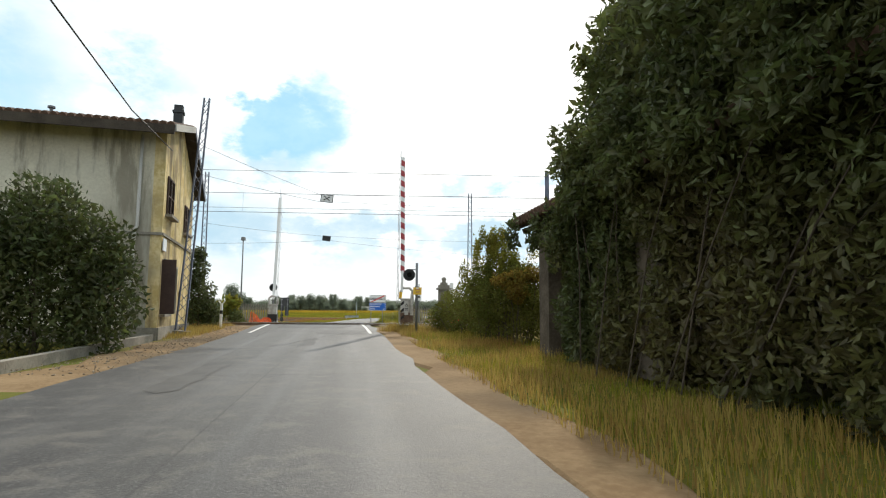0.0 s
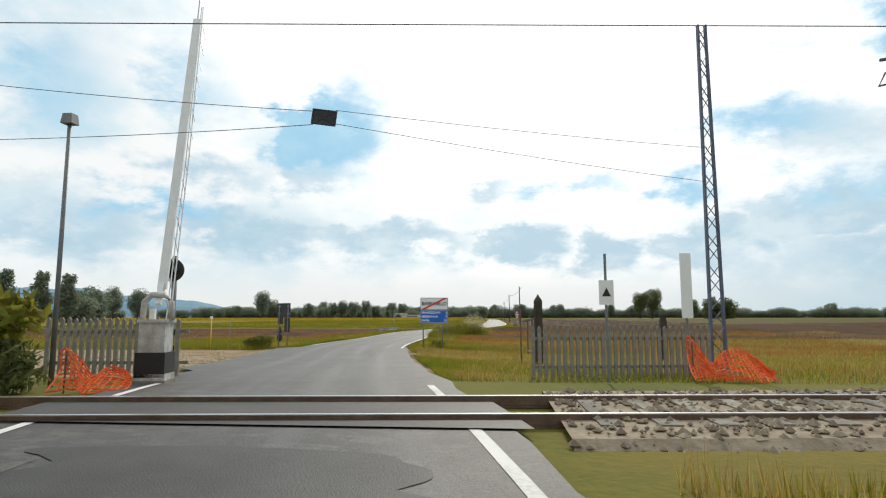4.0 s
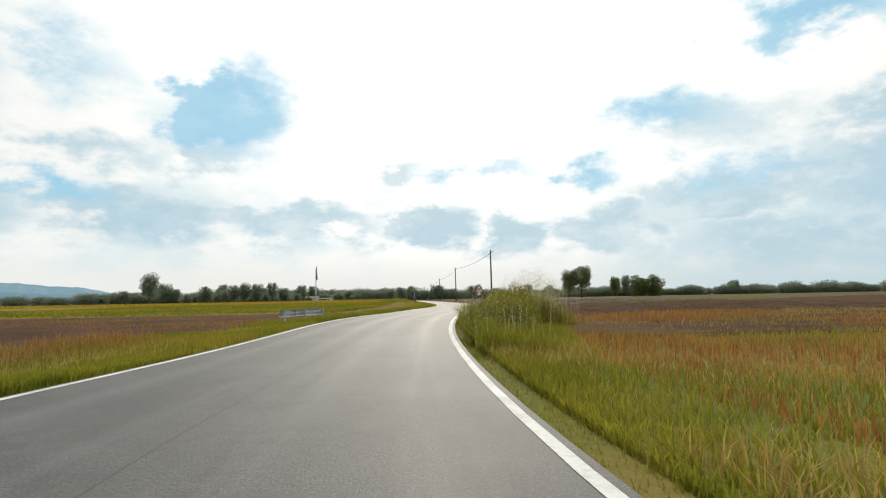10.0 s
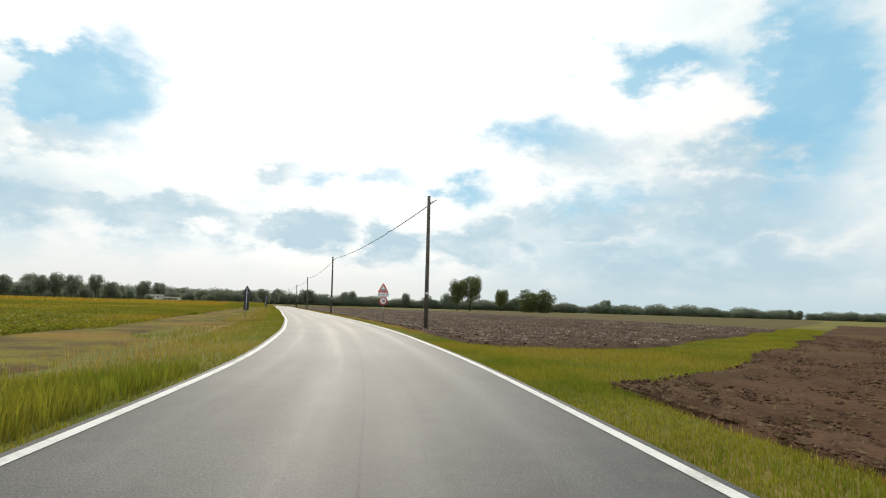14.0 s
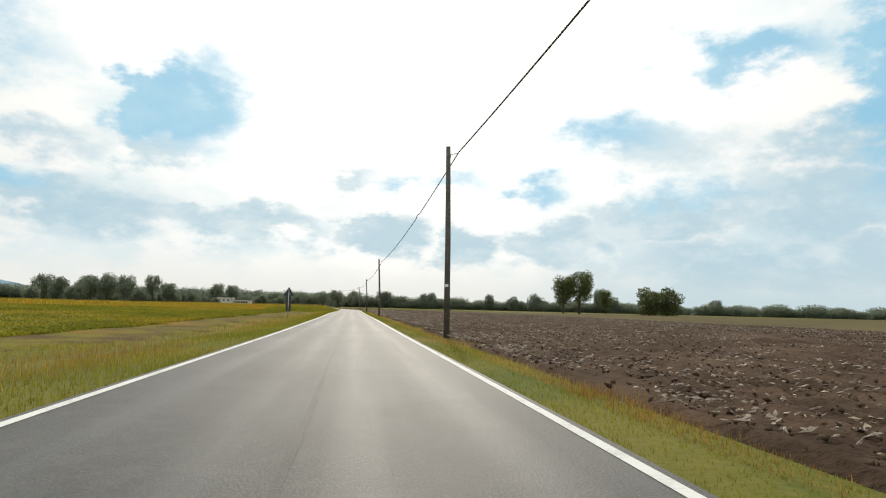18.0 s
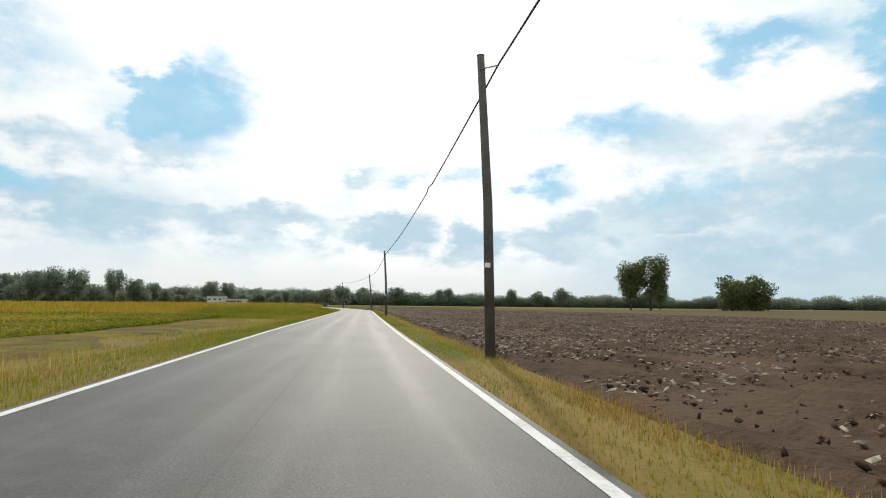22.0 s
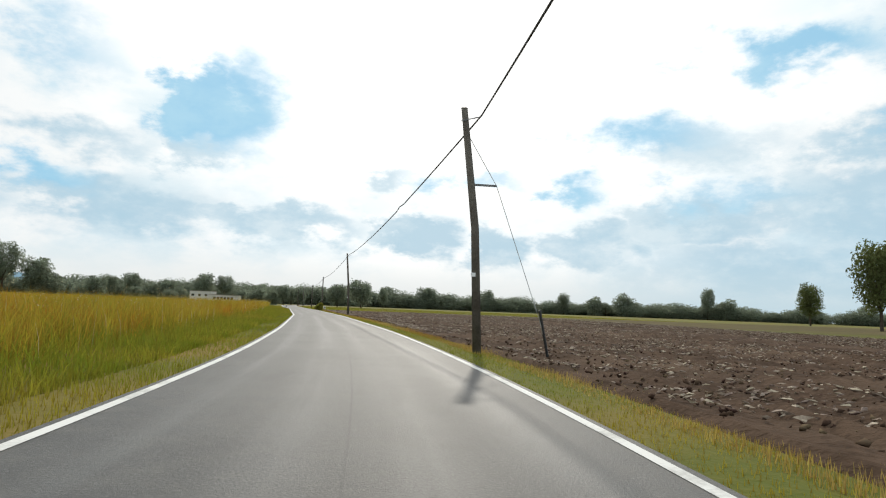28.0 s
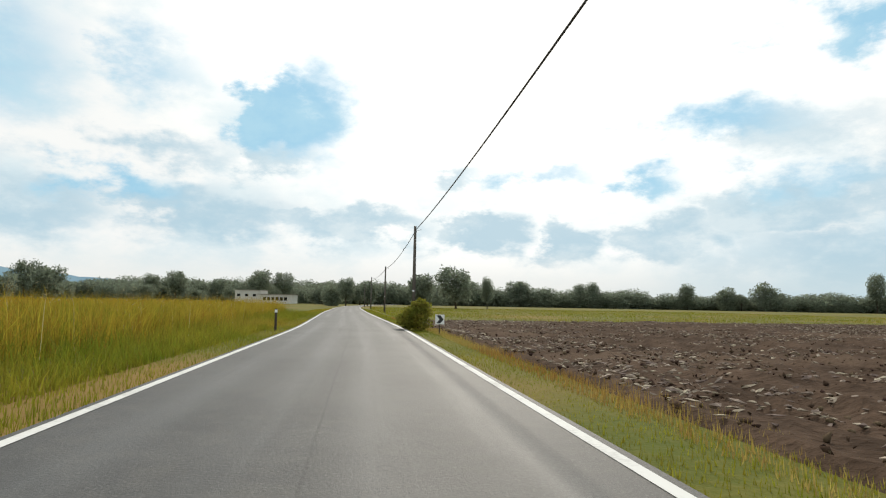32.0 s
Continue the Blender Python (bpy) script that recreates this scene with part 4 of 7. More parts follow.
for x0, x1, z0, z1 in holes[:2]:
    wn = part("window", G().box(((x0 + x1) / 2, 0.3, (z0 + z1) / 2), (x1 - x0, 0.03, z1 - z0)), DARK, house)
    shutter(wn, x0, x1, z0, z1, -0.03)
    part("sill", G().box(((x0 + x1) / 2, -0.08, z0 - 0.05), (x1 - x0 + 0.2, 0.3, 0.09)), CONCRETE, wn)
x0, x1, z0, z1 = holes[2]
wn = part("window", G().box(((x0 + x1) / 2, 0.3, (z0 + z1) / 2), (x1 - x0, 0.03, z1 - z0)), DARK, house, "dark window behind iron bars")
for i in range(9):
    x = x0 + 0.07 + i * (x1 - x0 - 0.14) / 8
    part("bar", G().tube([(x, -0.05, z0 - 0.05), (x, -0.05, z1 + 0.05)], 0.014, 6), STEEL_GREY, wn)
part("sill", G().box(((x0 + x1) / 2, -0.06, z0 - 0.05), (x1 - x0 + 0.15, 0.25, 0.08)), CONCRETE, wn)
part("open_shutter", G().box((x0 - 0.12, -0.25, (z0 + z1) / 2), (0.05, 0.45, z1 - z0)), SHUTTER, wn)
x0, x1, z0, z1 = holes[3]
dr = part("boarded_window", G().box(((x0 + x1) / 2, 0.1, (z0 + z1) / 2), (x1 - x0, 0.05, z1 - z0)), SHUTTER, house, "window closed with dark brown boards")
part("frame", G().box((x0 + 0.04, 0.02, (z0 + z1) / 2), (0.08, 0.14, z1 - z0)).box((x1 - 0.04, 0.02, (z0 + z1) / 2), (0.08, 0.14, z1 - z0)).box(((x0 + x1) / 2, 0.02, z1 - 0.04), (x1 - x0 - 0.16, 0.14, 0.08)), STUCCO_GREY, dr)
part("notice", G().box(((x0 + x1) / 2 - 0.1, 0.06, z1 - 0.28), (0.7, 0.02, 0.22)), SIGN_WHITE, dr, "small white notice")
x0, x1, z0, z1 = holes[4]
part("small_window", G().box(((x0 + x1) / 2, 0.2, (z0 + z1) / 2), (x1 - x0, 0.03, z1 - z0)), DARK, house)
for y0, z0 in ((6.5, 4.4), (6.5, 1.0)):
    part("blind", G().box((0.12, y0 + 0.9, z0 + 0.7), (0.05, 1.1, 1.5)), SHUTTER, house)
part("string_course", G().box((W / 2, -0.03, 3.65), (W, 0.06, 0.09)).box((-0.03, D / 2, 3.65), (0.06, D, 0.09)), CONCRETE, house)
part("plinth", G().box((W / 2, -0.03, 0.25), (W, 0.06, 0.5)).box((-0.03, D / 2, 0.25), (0.06, D, 0.5)), CONCRETE, house)
part("wall_sign", G().box((0.3, -0.06, 3.3), (0.55, 0.03, 0.42)), SIGN_WHITE, house, "blank white enamel plate")
part("downpipe", G().tube([(-0.1, 0.75, 7.0), (-0.1, 0.75, 3.9), (-0.12, 0.82, 3.7), (-0.12, 0.82, 0.1)], 0.055, 10), FARWHITE, house, "pale painted downpipe", smooth=True)
part("downpipe", G().tube([(-0.1, 5.3, 7.0), (-0.1, 5.3, 0.1)], 0.06, 10), SIGN_BACK, house, smooth=True)
mk = G()
for i, (yy, zz, rr) in enumerate([(1.35, 1.9, 0.3), (1.5, 1.2, 0.24)]):
    ring = [(yy + rr * math.cos(k * 0.45) * (0.9 + 0.12 * math.sin(k * 2 + i)), zz + 0.6 * rr * math.sin(k * 0.45)) for k in range(14)]
    mk.slab(ring, 0.008, Matrix.Translation((-0.006, 0, 0)) @ Euler((0, 0, math.pi / 2)).to_matrix().to_4x4())
part("paint_marks", mk, FADED_RED, house, "faded red spray paint")
for side, slope, over in ((0, 0.28, 1.0), (1, 0.52, 0.7)):
    g = G()
    n = 54
    run = W / 2 + over
    rise = math.atan(slope)
    for i in range(n):      # barrel tiles in columns down the slope
        y = -0.4 + (D + 1.1) * (i + 0.5) / n
        r = (D + 1.1) / n / 2
        for k in range(5):
            q = []
            for a in (math.pi * k / 5, math.pi * (k + 1) / 5):
                for d in (0, run):
                    q.append((W / 2 + (-d if side == 0 else d), y - r * math.cos(a), RIDGE + 0.2 - d * slope + r * math.sin(a)))
            g.poly(q, [(0, 1, 3, 2) if side == 0 else (2, 3, 1, 0)])
    part("roof_slope", g, ROOF, house, "rows of old clay tiles")
    sgn = -1 if side == 0 else 1
    cx, cz = W / 2 + sgn * (run - 0.05) / 2, RIDGE + 0.11 - (run - 0.05) / 2 * slope
    m = Euler((0, sgn * rise, 0)).to_matrix()
    L = (run - 0.05) / math.cos(rise)
    part("roof_deck", G().box((cx, D / 2 + 0.15, cz), (L, D + 1.05, 0.1), m), EAVE, house)
    part("verge_board", G().box((cx, -0.42, cz + 0.02), (L, 0.04, 0.24), m), FARWHITE if side == 0 else MAST, house, "pale painted verge board" if side == 0 else "dark metal verge flashing")
part("fascia", G().box((-1.05, D / 2 + 0.1, RIDGE - 1.2), (0.06, D + 1.0, 0.3)), EAVE, house)
part("chimney", G().box((4.7, 0.45, RIDGE + 0.45), (0.36, 0.36, 1.4)), SIGN_BACK, house)
part("chimney_cap", G().box((4.7, 0.45, RIDGE + 1.19), (0.44, 0.44, 0.1)).box((4.7, 0.45, RIDGE + 1.36), (0.34, 0.34, 0.24)), SIGN_BACK, house, "dark metal chimney cowl")
part("vent_pipe", G().tube([(2.2, 4.3, RIDGE - 0.5), (2.2, 4.3, RIDGE + 0.15)], 0.06, 8).tube([(2.2, 4.3, RIDGE + 0.15), (2.2, 4.3, RIDGE + 0.22)], 0.13, 8), STEEL_GREY, house)
tile = G().tube([(0, 0, 0), (-0.38, 0, -0.125)], [0.1, 0.115], 8).mesh("tile", ROOF)
for i in range(54):
    t = part("tile", tile, ROOF, house)
    t.location = (-0.68, -0.4 + (D + 1.1) * (i + 0.5) / 54, RIDGE + 0.24 - (W / 2 + 0.68) * 0.28)

tagged(new("service_cable", G().tube([(-10.3, 20.0, 6.9), (-8.6, 14.5, 6.45), (-6.7, 8.7, 6.35), (-3.0, -3.0, 6.9)], 0.018, 6).mesh("service_cable", WIRE)), "black service cable fixed to the house gable", "cable")

# ---- shed with a tiled lean-to roof ----
SU = Vector((-0.2, 0.98, 0)).normalized()
shed = thing("shed", (2.3, 15.5, 0.2), "old plastered shed with a tiled overhanging roof, overgrown with ivy", "shed", turn=math.degrees(math.atan2(SU.y, SU.x)))
part("end_wall", G().slab([(-0.35, 0), (-3.8, 0), (-3.8, 4.95), (-0.35, 3.65)], 0.4, Matrix.Translation((-0.2, 0, 0)) @ Euler((0, 0, math.pi / 2)).to_matrix().to_4x4()), OLD_PLASTER, shed)
part("side_wall", G().box((-10.4, -3.6, 2.48), (20.0, 0.4, 4.96)), OLD_PLASTER, shed)
for k in range(4):
    part("pillar", G().box((-0.3 - k * 5.2, 0.0, 1.76), (0.7, 0.6, 3.52)), OLD_PLASTER, shed)
g = G()
for i in range(92):
    x = 0.7 - 22 * (i + 0.5) / 92
    for k in range(4):
        a0, a1 = math.pi * k / 4, math.pi * (k + 1) / 4
        r = 0.12
        g.poly([(x - r * math.cos(a), 0.7 - s * 4.6, 3.46 + s * 1.75 + r * math.sin(a)) for a in (a0, a1) for s in (0, 1)], [(0, 1, 3, 2)])
part("roof", g, ROOF, shed, "weathered clay tiles")
part("roof_deck", G().poly([(0.7, 0.65, 3.36), (-21.3, 0.65, 3.36), (-21.3, -3.9, 5.1), (0.7, -3.9, 5.1), (0.7, 0.65, 3.44), (-21.3, 0.65, 3.44), (-21.3, -3.9, 5.18), (0.7, -3.9, 5.18)], [(0, 1, 2, 3), (7, 6, 5, 4), (0, 4, 5, 1), (3, 2, 6, 7), (0, 3, 7, 4), (1, 5, 6, 2)]), EAVE, shed)
for i in range(16):
    x = 0.45 - i * 1.3
    part("rafter", G().bar((x, 0.6, 3.27), (x, -1.0, 3.88), 0.1, 0.14), EAVE, shed)
for i in range(92):
    t = part("tile", tile, ROOF, shed)
    t.location, t.rotation_euler = (0.7 - 22 * (i + 0.5) / 92, 0.55, 3.58), (0, 0, -math.pi / 2)

# ---- railway ----
RX, RY, RS = -7.0, 31.7, 0.1      # a point of the track's axis, and its slope


def rail_y(x, off=0.0):
    return RY + RS * (x - RX) + off


RZ = 0.62
for off in (-0.76, 0.76):
    rl = thing("rail", (RX, rail_y(RX, off), RZ), "rusty steel rail with a polished head", "rail", "track rails", turn=math.degrees(math.atan(RS)))
    part("web", G().box((0, 0, -0.05), (160, 0.07, 0.12)).box((0, 0, -0.13), (160, 0.14, 0.03)), RAIL, rl)
    part("head", G().box((0, 0, 0.014), (160, 0.068, 0.016)), RAIL_TOP, rl)
for side in (-1, 1):
    x0, x1 = (-90, -13.0) if side < 0 else (-4.3, 75)
    rows = np.arange(x0, x1, 1.5)
    pts, fcs = [], []
    for x in rows:
        for d, z in ((-2.6, -0.5), (-1.8, -0.05), (1.8, -0.05), (2.6, -0.5)):
            pts.append((x, rail_y(x, d), RZ + z))
    for i in range(len(rows) - 1):
        for j in range(3):
            a = i * 4 + j
            fcs.append((a, a + 4, a + 5, a + 1))
    tagged(new("track_bed", quick("track_bed", pts, fcs, STONE, 4)), "ballast bed of the railway track", "track bed", kind="structure")
    for i in range(34):
        x = x0 + 0.5 + i * 0.62 if side > 0 else x1 - 0.5 - i * 0.62
        tagged(new("sleeper", G().box((x, rail_y(x), RZ - 0.1), (0.24, 2.4, 0.14)).mesh("sleeper", CONCRETE)), "concrete railway sleeper under the rails", "sleeper", "track sleepers")
rs = np.random.default_rng(3)
n = 9000
sx = np.where(rs.random(n) < 0.5, rs.uniform(-26, -13, n), rs.uniform(-4.3, 12, n))
so = rs.uniform(-2.5, 2.5, n)
c = np.stack([sx, rail_y(sx, so), RZ - 0.03 - 0.36 * np.clip((np.abs(so) - 1.7) / 0.9, 0, 1)], 1)
oct_v = np.array([(1, 0, 0), (0, 1, 0), (-1, 0, 0), (0, -1, 0), (0, 0, 1), (0, 0, -1)], float)
oct_f = np.array([(0, 1, 4), (1, 2, 4), (2, 3, 4), (3, 0, 4), (1, 0, 5), (2, 1, 5), (3, 2, 5), (0, 3, 5)])


def stones(name, centres, size, material, label, category, flat=0.7, seed=1):
    """Small angular lumps, each its own island."""
    r = np.random.default_rng(seed)
    k = len(centres)
    v = oct_v[None] * (size * (0.4 + r.random((k, 1, 1)) ** 2 * 1.1)) * r.uniform(0.6, 1.3, (k, 6, 3))
    a = r.uniform(0, 6.28, k)
    ca, sa = np.cos(a)[:, None], np.sin(a)[:, None]
    x, y = v[:, :, 0] * ca - v[:, :, 1] * sa, v[:, :, 0] * sa + v[:, :, 1] * ca
    v = np.stack([x, y, v[:, :, 2] * flat], 2) + centres[:, None]
    f = (oct_f[None] + np.arange(k)[:, None, None] * 6).reshape(-1, 3)
    return tagged(new(name, quick(name, v.reshape(-1, 3), f, material)), label, category, kind="stuff")


stones("ballast", c, 0.055, STONE, "loose angular ballast stones", "ballast")
sheet("crossing_panel", lambda y: np.linspace(left_line(y) - 0.6, right_line(y) + 0.6, 5), np.array([30.55, 31.0, 31.6, 32.2, 32.75]), lambda x, y: np.full(len(x), float(ground(y)) + 0.02), PATCH, "dark asphalt between the rails of the crossing", "road")


def lattice_mast(x, y, z, h, turn, w0=0.36, w1=0.2, beam=0.05, label="tall lattice steel mast of the overhead line"):
    ob = thing("lattice_mast", (x, y, z), label, "mast", "overhead line masts", turn)
    for s in (-1, 1):
        part("upright", G().bar((s * w0 / 2, 0, -0.2), (s * w1 / 2, 0, h), beam, beam * 2, (0, 1, 0)), MAST, ob)
    n = int(h / 0.38)
    for i in range(n):
        a, b = i / n, (i + 1) / n
        wa, wb = (w0 + (w1 - w0) * a) / 2, (w0 + (w1 - w0) * b) / 2
        s = 1 if i % 2 else -1
        part("lacing_bar", G().bar((-s * wa, 0.05, a * h), (s * wb, 0.05, b * h), 0.03, 0.014), MAST, ob)
        part("lacing_bar", G().bar((s * wa, -0.05, a * h), (-s * wb, -0.05, b * h), 0.03, 0.014), MAST, ob)
    part("footing", G().box((0, 0, -0.05), (0.7, 0.6, 0.3)), CONCRETE, ob)
    return ob


MASTS = [(-10.85, 22.4, 0.4, 9.35), (-15.9, 35.3, 0.5, 9.3), (0.45, 39.6, 0.3, 9.0), (5.3, 36.9, 0.3, 9.9), (7.4, 39.5, 0.3, 10.2)]
for i, (x, y, z, h) in enumerate(MASTS):
    mast = lattice_mast(x, y, z, h, (8, 8, 8, 60, 25)[i], beam=0.05 if i < 3 else 0.085)
    if i == 0:
        mast.matrix_basis = mast.matrix_basis @ pose(0, 0, 0, 0, 3.5, 0)
arm = thing("cantilever_arm", (5.3, 36.9, 7.0), "tubular cantilever arm carrying the contact wire", "bracket", turn=200)
part("tube", G().tube([(-2.2, 0.6, 0.9), (0, 0, 0.4), (2.6, -0.4, -0.2)], 0.035, 8), MAST, arm)
part("steady_arm", G().tube([(1.3, -0.2, 0.15), (1.5, -0.2, -0.45), (2.7, -0.4, -0.75), (2.5, -0.4, -0.45)], 0.02, 6), MAST, arm)
part("insulator", G().tube([(1.2, -0.2, 0.1), (1.2, -0.2, 0.5)], [0.06, 0.06], 8).tube([(1.2, -0.2, 0.5), (1.2, -0.2, 0.62)], [0.03, 0.08], 8), SIGN_BACK, arm)


def cable(name, a, b, sag, r, label, n=16, group="overhead wires"):
    a, b = Vector(a), Vector(b)
    pts = [a.lerp(b, k / n) - Vector((0, 0, 4 * sag * (k / n) * (1 - k / n))) for k in range(n + 1)]
    return tagged(new(name, G().tube(pts, r, 5).mesh(name, WIRE)), label, "wire", group)


for off, z, r in ((0.0, 6.85, 0.014), (0.0, 7.9, 0.014), (-4.5, 8.1, 0.011), (3.6, 7.7, 0.011)):
    cable("contact_wire", (-70, rail_y(-70, off), z), (60, rail_y(60, off), z), 0.25, r, "thin black overhead wire along the railway", 24)
for x in (-26, -18, -12, -3, 2, 9):
    cable("dropper_wire", (x, rail_y(x), 7.68), (x, rail_y(x), 6.66), 0.0, 0.006, "short dropper between the overhead wires", 2)


def span_plate(a, b, plate, za, zb):
    """Two span wires between masts with a warning plate hung where they meet."""
    p = Vector(plate)
    cable("span_wire", (a[0], a[1], za), tuple(p + Vector((-0.235, 0, 0.14))), 0.05, 0.0075, "span wire across the road", 8)
    cable("span_wire", (a[0], a[1], za - 1.25), tuple(p + Vector((-0.235, 0, -0.14))), 0.05, 0.0075, "span wire across the road", 8)
    cable("span_wire", tuple(p + Vector((0.235, 0, 0.14))), (b[0], b[1], zb), 0.05, 0.006, "span wire across the road", 8)
    cable("span_wire", tuple(p + Vector((0.235, 0, -0.14))), (b[0], b[1], zb - 0.9), 0.05, 0.006, "span wire across the road", 8)
    pl = thing("warning_plate", plate, "small plate hung on the span wires over the road", "plate", "span plates", 5)
    pl.matrix_basis = pl.matrix_basis @ pose(0, 0, 0, 0, 7, 0)
    part("panel", G().box((0, 0, 0), (0.5, 0.02, 0.32)), SIGN_WHITE if p.y < 30 else SIGN_BACK, pl)
    fg = G()
    for s in (-1, 1):
        fg.box((0, -0.014, s * 0.148), (0.5, 0.008, 0.024)).box((s * 0.238, -0.014, 0), (0.024, 0.008, 0.27))
        fg.box((0, -0.014, 0), (0.3, 0.008, 0.03), Euler((0, s * 0.6, 0)).to_matrix())
    part("marking", fg, SIGN_BLACK, pl)


span_plate(MASTS[0], MASTS[3], (-5.5, 23.2, 5.8), 8.0, 8.6)
span_plate(MASTS[1], MASTS[2], (-8.4, 35.6, 5.7), 6.6, 6.0)


def barrier(x, y, z, top, turn, front, dy):
    ob = thing("level_crossing_barrier", (x, y, z), "raised level crossing barrier with a red and white boom" if front else "raised level crossing barrier seen from behind, pale grey boom", "barrier", "crossing barriers", turn)
    cab = part("cabinet", G().box((0, 0, 0.56), (0.48, 0.44, 1.0), None, 0.97).box((0, 0, 0.06), (0.56, 0.5, 0.12)), DIRTY_WHITE, ob, "dirty white drive cabinet")
    part("base_box", G().box((0, 0, 0.28), (0.54, 0.5, 0.46)), RAIL if front else SIGN_BLACK, cab, "rusty dark lower box" if front else "black painted lower box")
    part("cover", G().box((-0.02, -0.24, 0.72), (0.16, 0.05, 0.6)), FARWHITE, cab, "beige front cover")
    part("plinth", G().box((0, 0, -0.17), (0.58, 0.54, 0.34)), CONCRETE, ob, "concrete plinth")
    if front:       # warning plate; its writing cannot be read
        plate = part("warning_plate", G().box((-0.02, -0.272, 0.74), (0.2, 0.012, 0.4)), FARWHITE, cab)
        part("triangle", G().slab([(-0.1, 0.78), (0.06, 0.78), (-0.02, 0.92)], 0.006, Matrix.Translation((0, -0.281, 0))), SIGN_BLACK, plate)
        part("triangle_field", G().slab([(-0.07, 0.797), (0.03, 0.797), (-0.02, 0.885)], 0.006, Matrix.Translation((0, -0.286, 0))), DIRTY_WHITE, plate)
        part("writing", G().box((-0.02, -0.281, 0.7), (0.15, 0.006, 0.035)).box((-0.02, -0.281, 0.63), (0.13, 0.006, 0.035)), SIGN_BLACK, plate)
    for k in range(3):      # black slanting bars on the cabinet's corner
        part("chevron", G().slab([(-0.26, 0.2 + k * 0.3), (-0.12, 0.3 + k * 0.3), (-0.12, 0.42 + k * 0.3), (-0.26, 0.32 + k * 0.3)], 0.012, Matrix.Translation((0, -0.258 if k == 0 else -0.226, 0))), SIGN_BLACK, cab, "black slanting warning bar")
    part("lid", G().box((0, 0, 1.09), (0.54, 0.48, 0.06)), DIRTY_WHITE, cab)
    part("bracket", G().tube([(-0.27, 0, 1.1), (-0.25, 0, 1.45), (-0.12, 0, 1.58), (0.12, 0, 1.58), (0.25, 0, 1.45), (0.27, 0, 0.9)], 0.06, 8), DIRTY_WHITE, ob, smooth=True)
    part("counterweight", G().box((0.2, -0.3, 0.95), (0.1, 0.09, 0.75)).box((0.2, -0.27, 0.5), (0.14, 0.1, 0.2)), DIRTY_WHITE if front else WHITE, ob)
    if front:
        # added yellow tube only tints the left leg; the bracket has no separate sleeve
        part("yellow_leg_tint", G().tube([(-0.268, 0, 1.15), (-0.256, 0, 1.4)], 0.066, 8), YELLOW, ob, "yellow tint added round the bracket's left leg")
    L = top - z
    bx = -0.18 if front else 0.0
    z0 = 2.95 - z if front else 1.7
    part("boom_foot", G().bar((bx * 1.2, 0, 1.4), (bx, dy * 0.12, z0 + 0.1), 0.1), WHITE, ob)
    boom = part("boom", G().bar((bx, dy * 0.12, z0), (bx, dy, L - 0.9), 0.06, 0.17, (1, 0, 0)), WHITE, ob)
    if front:       # slanting red bands round the white boom
        lo, hi = Vector((bx, dy * 0.12, z0)), Vector((bx, dy, L - 0.9))
        for i in range(11):
            q = [lo.lerp(hi, (i + k) / 11) for k in (0.0, 0.2, 0.55, 0.75)]
            v = [Vector((sx * 0.091, sy * 0.036, 0)) for sy in (-1, 1) for sx in (-1, 1)]
            pts = []
            for e in v:
                pts += [(q[1] if e.x < 0 else q[0]) + e, (q[3] if e.x < 0 else q[2]) + e]
            part("red_band", G().poly(pts, [(0, 2, 3, 1), (6, 4, 5, 7), (4, 0, 1, 5), (2, 6, 7, 3)]), RED, boom)
    part("tip", G().tube([(bx, dy, L - 0.9), (bx, dy * 1.1, L)], [0.02, 0.012], 6), STEEL, boom)
    for k, s in ((-0.17, 0.012), (-0.24, 0.012)):
        part("skirt_rod", G().tube([(bx + k, 0.05, 0.9), (bx + k * 0.8, dy * 0.5, L * 0.5), (bx + k * 0.45, dy, L - 0.6)], s, 6), STEEL if front else WHITE, boom)
    for i in range(16):
        f = i / 16
        zz = 1.2 + f * (L - 2.2)
        part("skirt_link", G().bar((bx - 0.22, dy * f, zz), (bx - 0.15, dy * f, zz + 0.3), 0.012), STEEL, boom)
    return ob


barrier(-2.45, 25.5, 0.72, 9.2, 10, True, 0.8)
barrier(-11.4, 35.1, 0.55, 9.3, 190, False, -1.4)


def signal(x, y, z, h, disc_z, side, r, box, reach=0.32):
    ob = thing("crossing_signal", (x, y, z), "black round level crossing signal on a steel post", "signal", "crossing signals", 8)
    part("post", G().tube([(0, 0, -0.1), (0, 0, h)], 0.055, 10), STEEL_GREY, ob, smooth=True)
    part("arm", G().bar((0, 0, disc_z + 0.22), (side * reach, -0.02, disc_z + 0.22), 0.05), STEEL_GREY, ob)
    part("backboard", G().tube([(side * reach, -0.06, disc_z), (side * reach, -0.02, disc_z)], r, 24), SIGN_BLACK, ob)
    part("hood", G().tube([(side * reach, -0.15, disc_z), (side * reach, -0.06, disc_z)], r * 0.5, 16, False), SIGN_BLACK, ob)
    part("lens", G().tube([(side * reach, -0.075, disc_z), (side * reach, -0.065, disc_z)], r * 0.42, 16), DARK, ob)
    if box:
        part("yellow_box", G().box((0.02, -0.12, 1.58), (0.34, 0.14, 0.3)), YELLOW, ob, "yellow equipment box")
        part("clamp", G().box((0, -0.03, 1.75), (0.16, 0.14, 0.05)), STEEL_GREY, ob)
        part("writing", G().box((0.02, -0.194, 1.64), (0.22, 0.006, 0.03)).box((0.04, -0.194, 1.56), (0.18, 0.006, 0.018)).box((0.04, -0.194, 1.51), (0.16, 0.006, 0.018)), FADED_RED, ob)
        part("sticker", G().box((0.02, -0.194, 1.695), (0.1, 0.006, 0.05)), SIGN_WHITE, ob)
    return ob


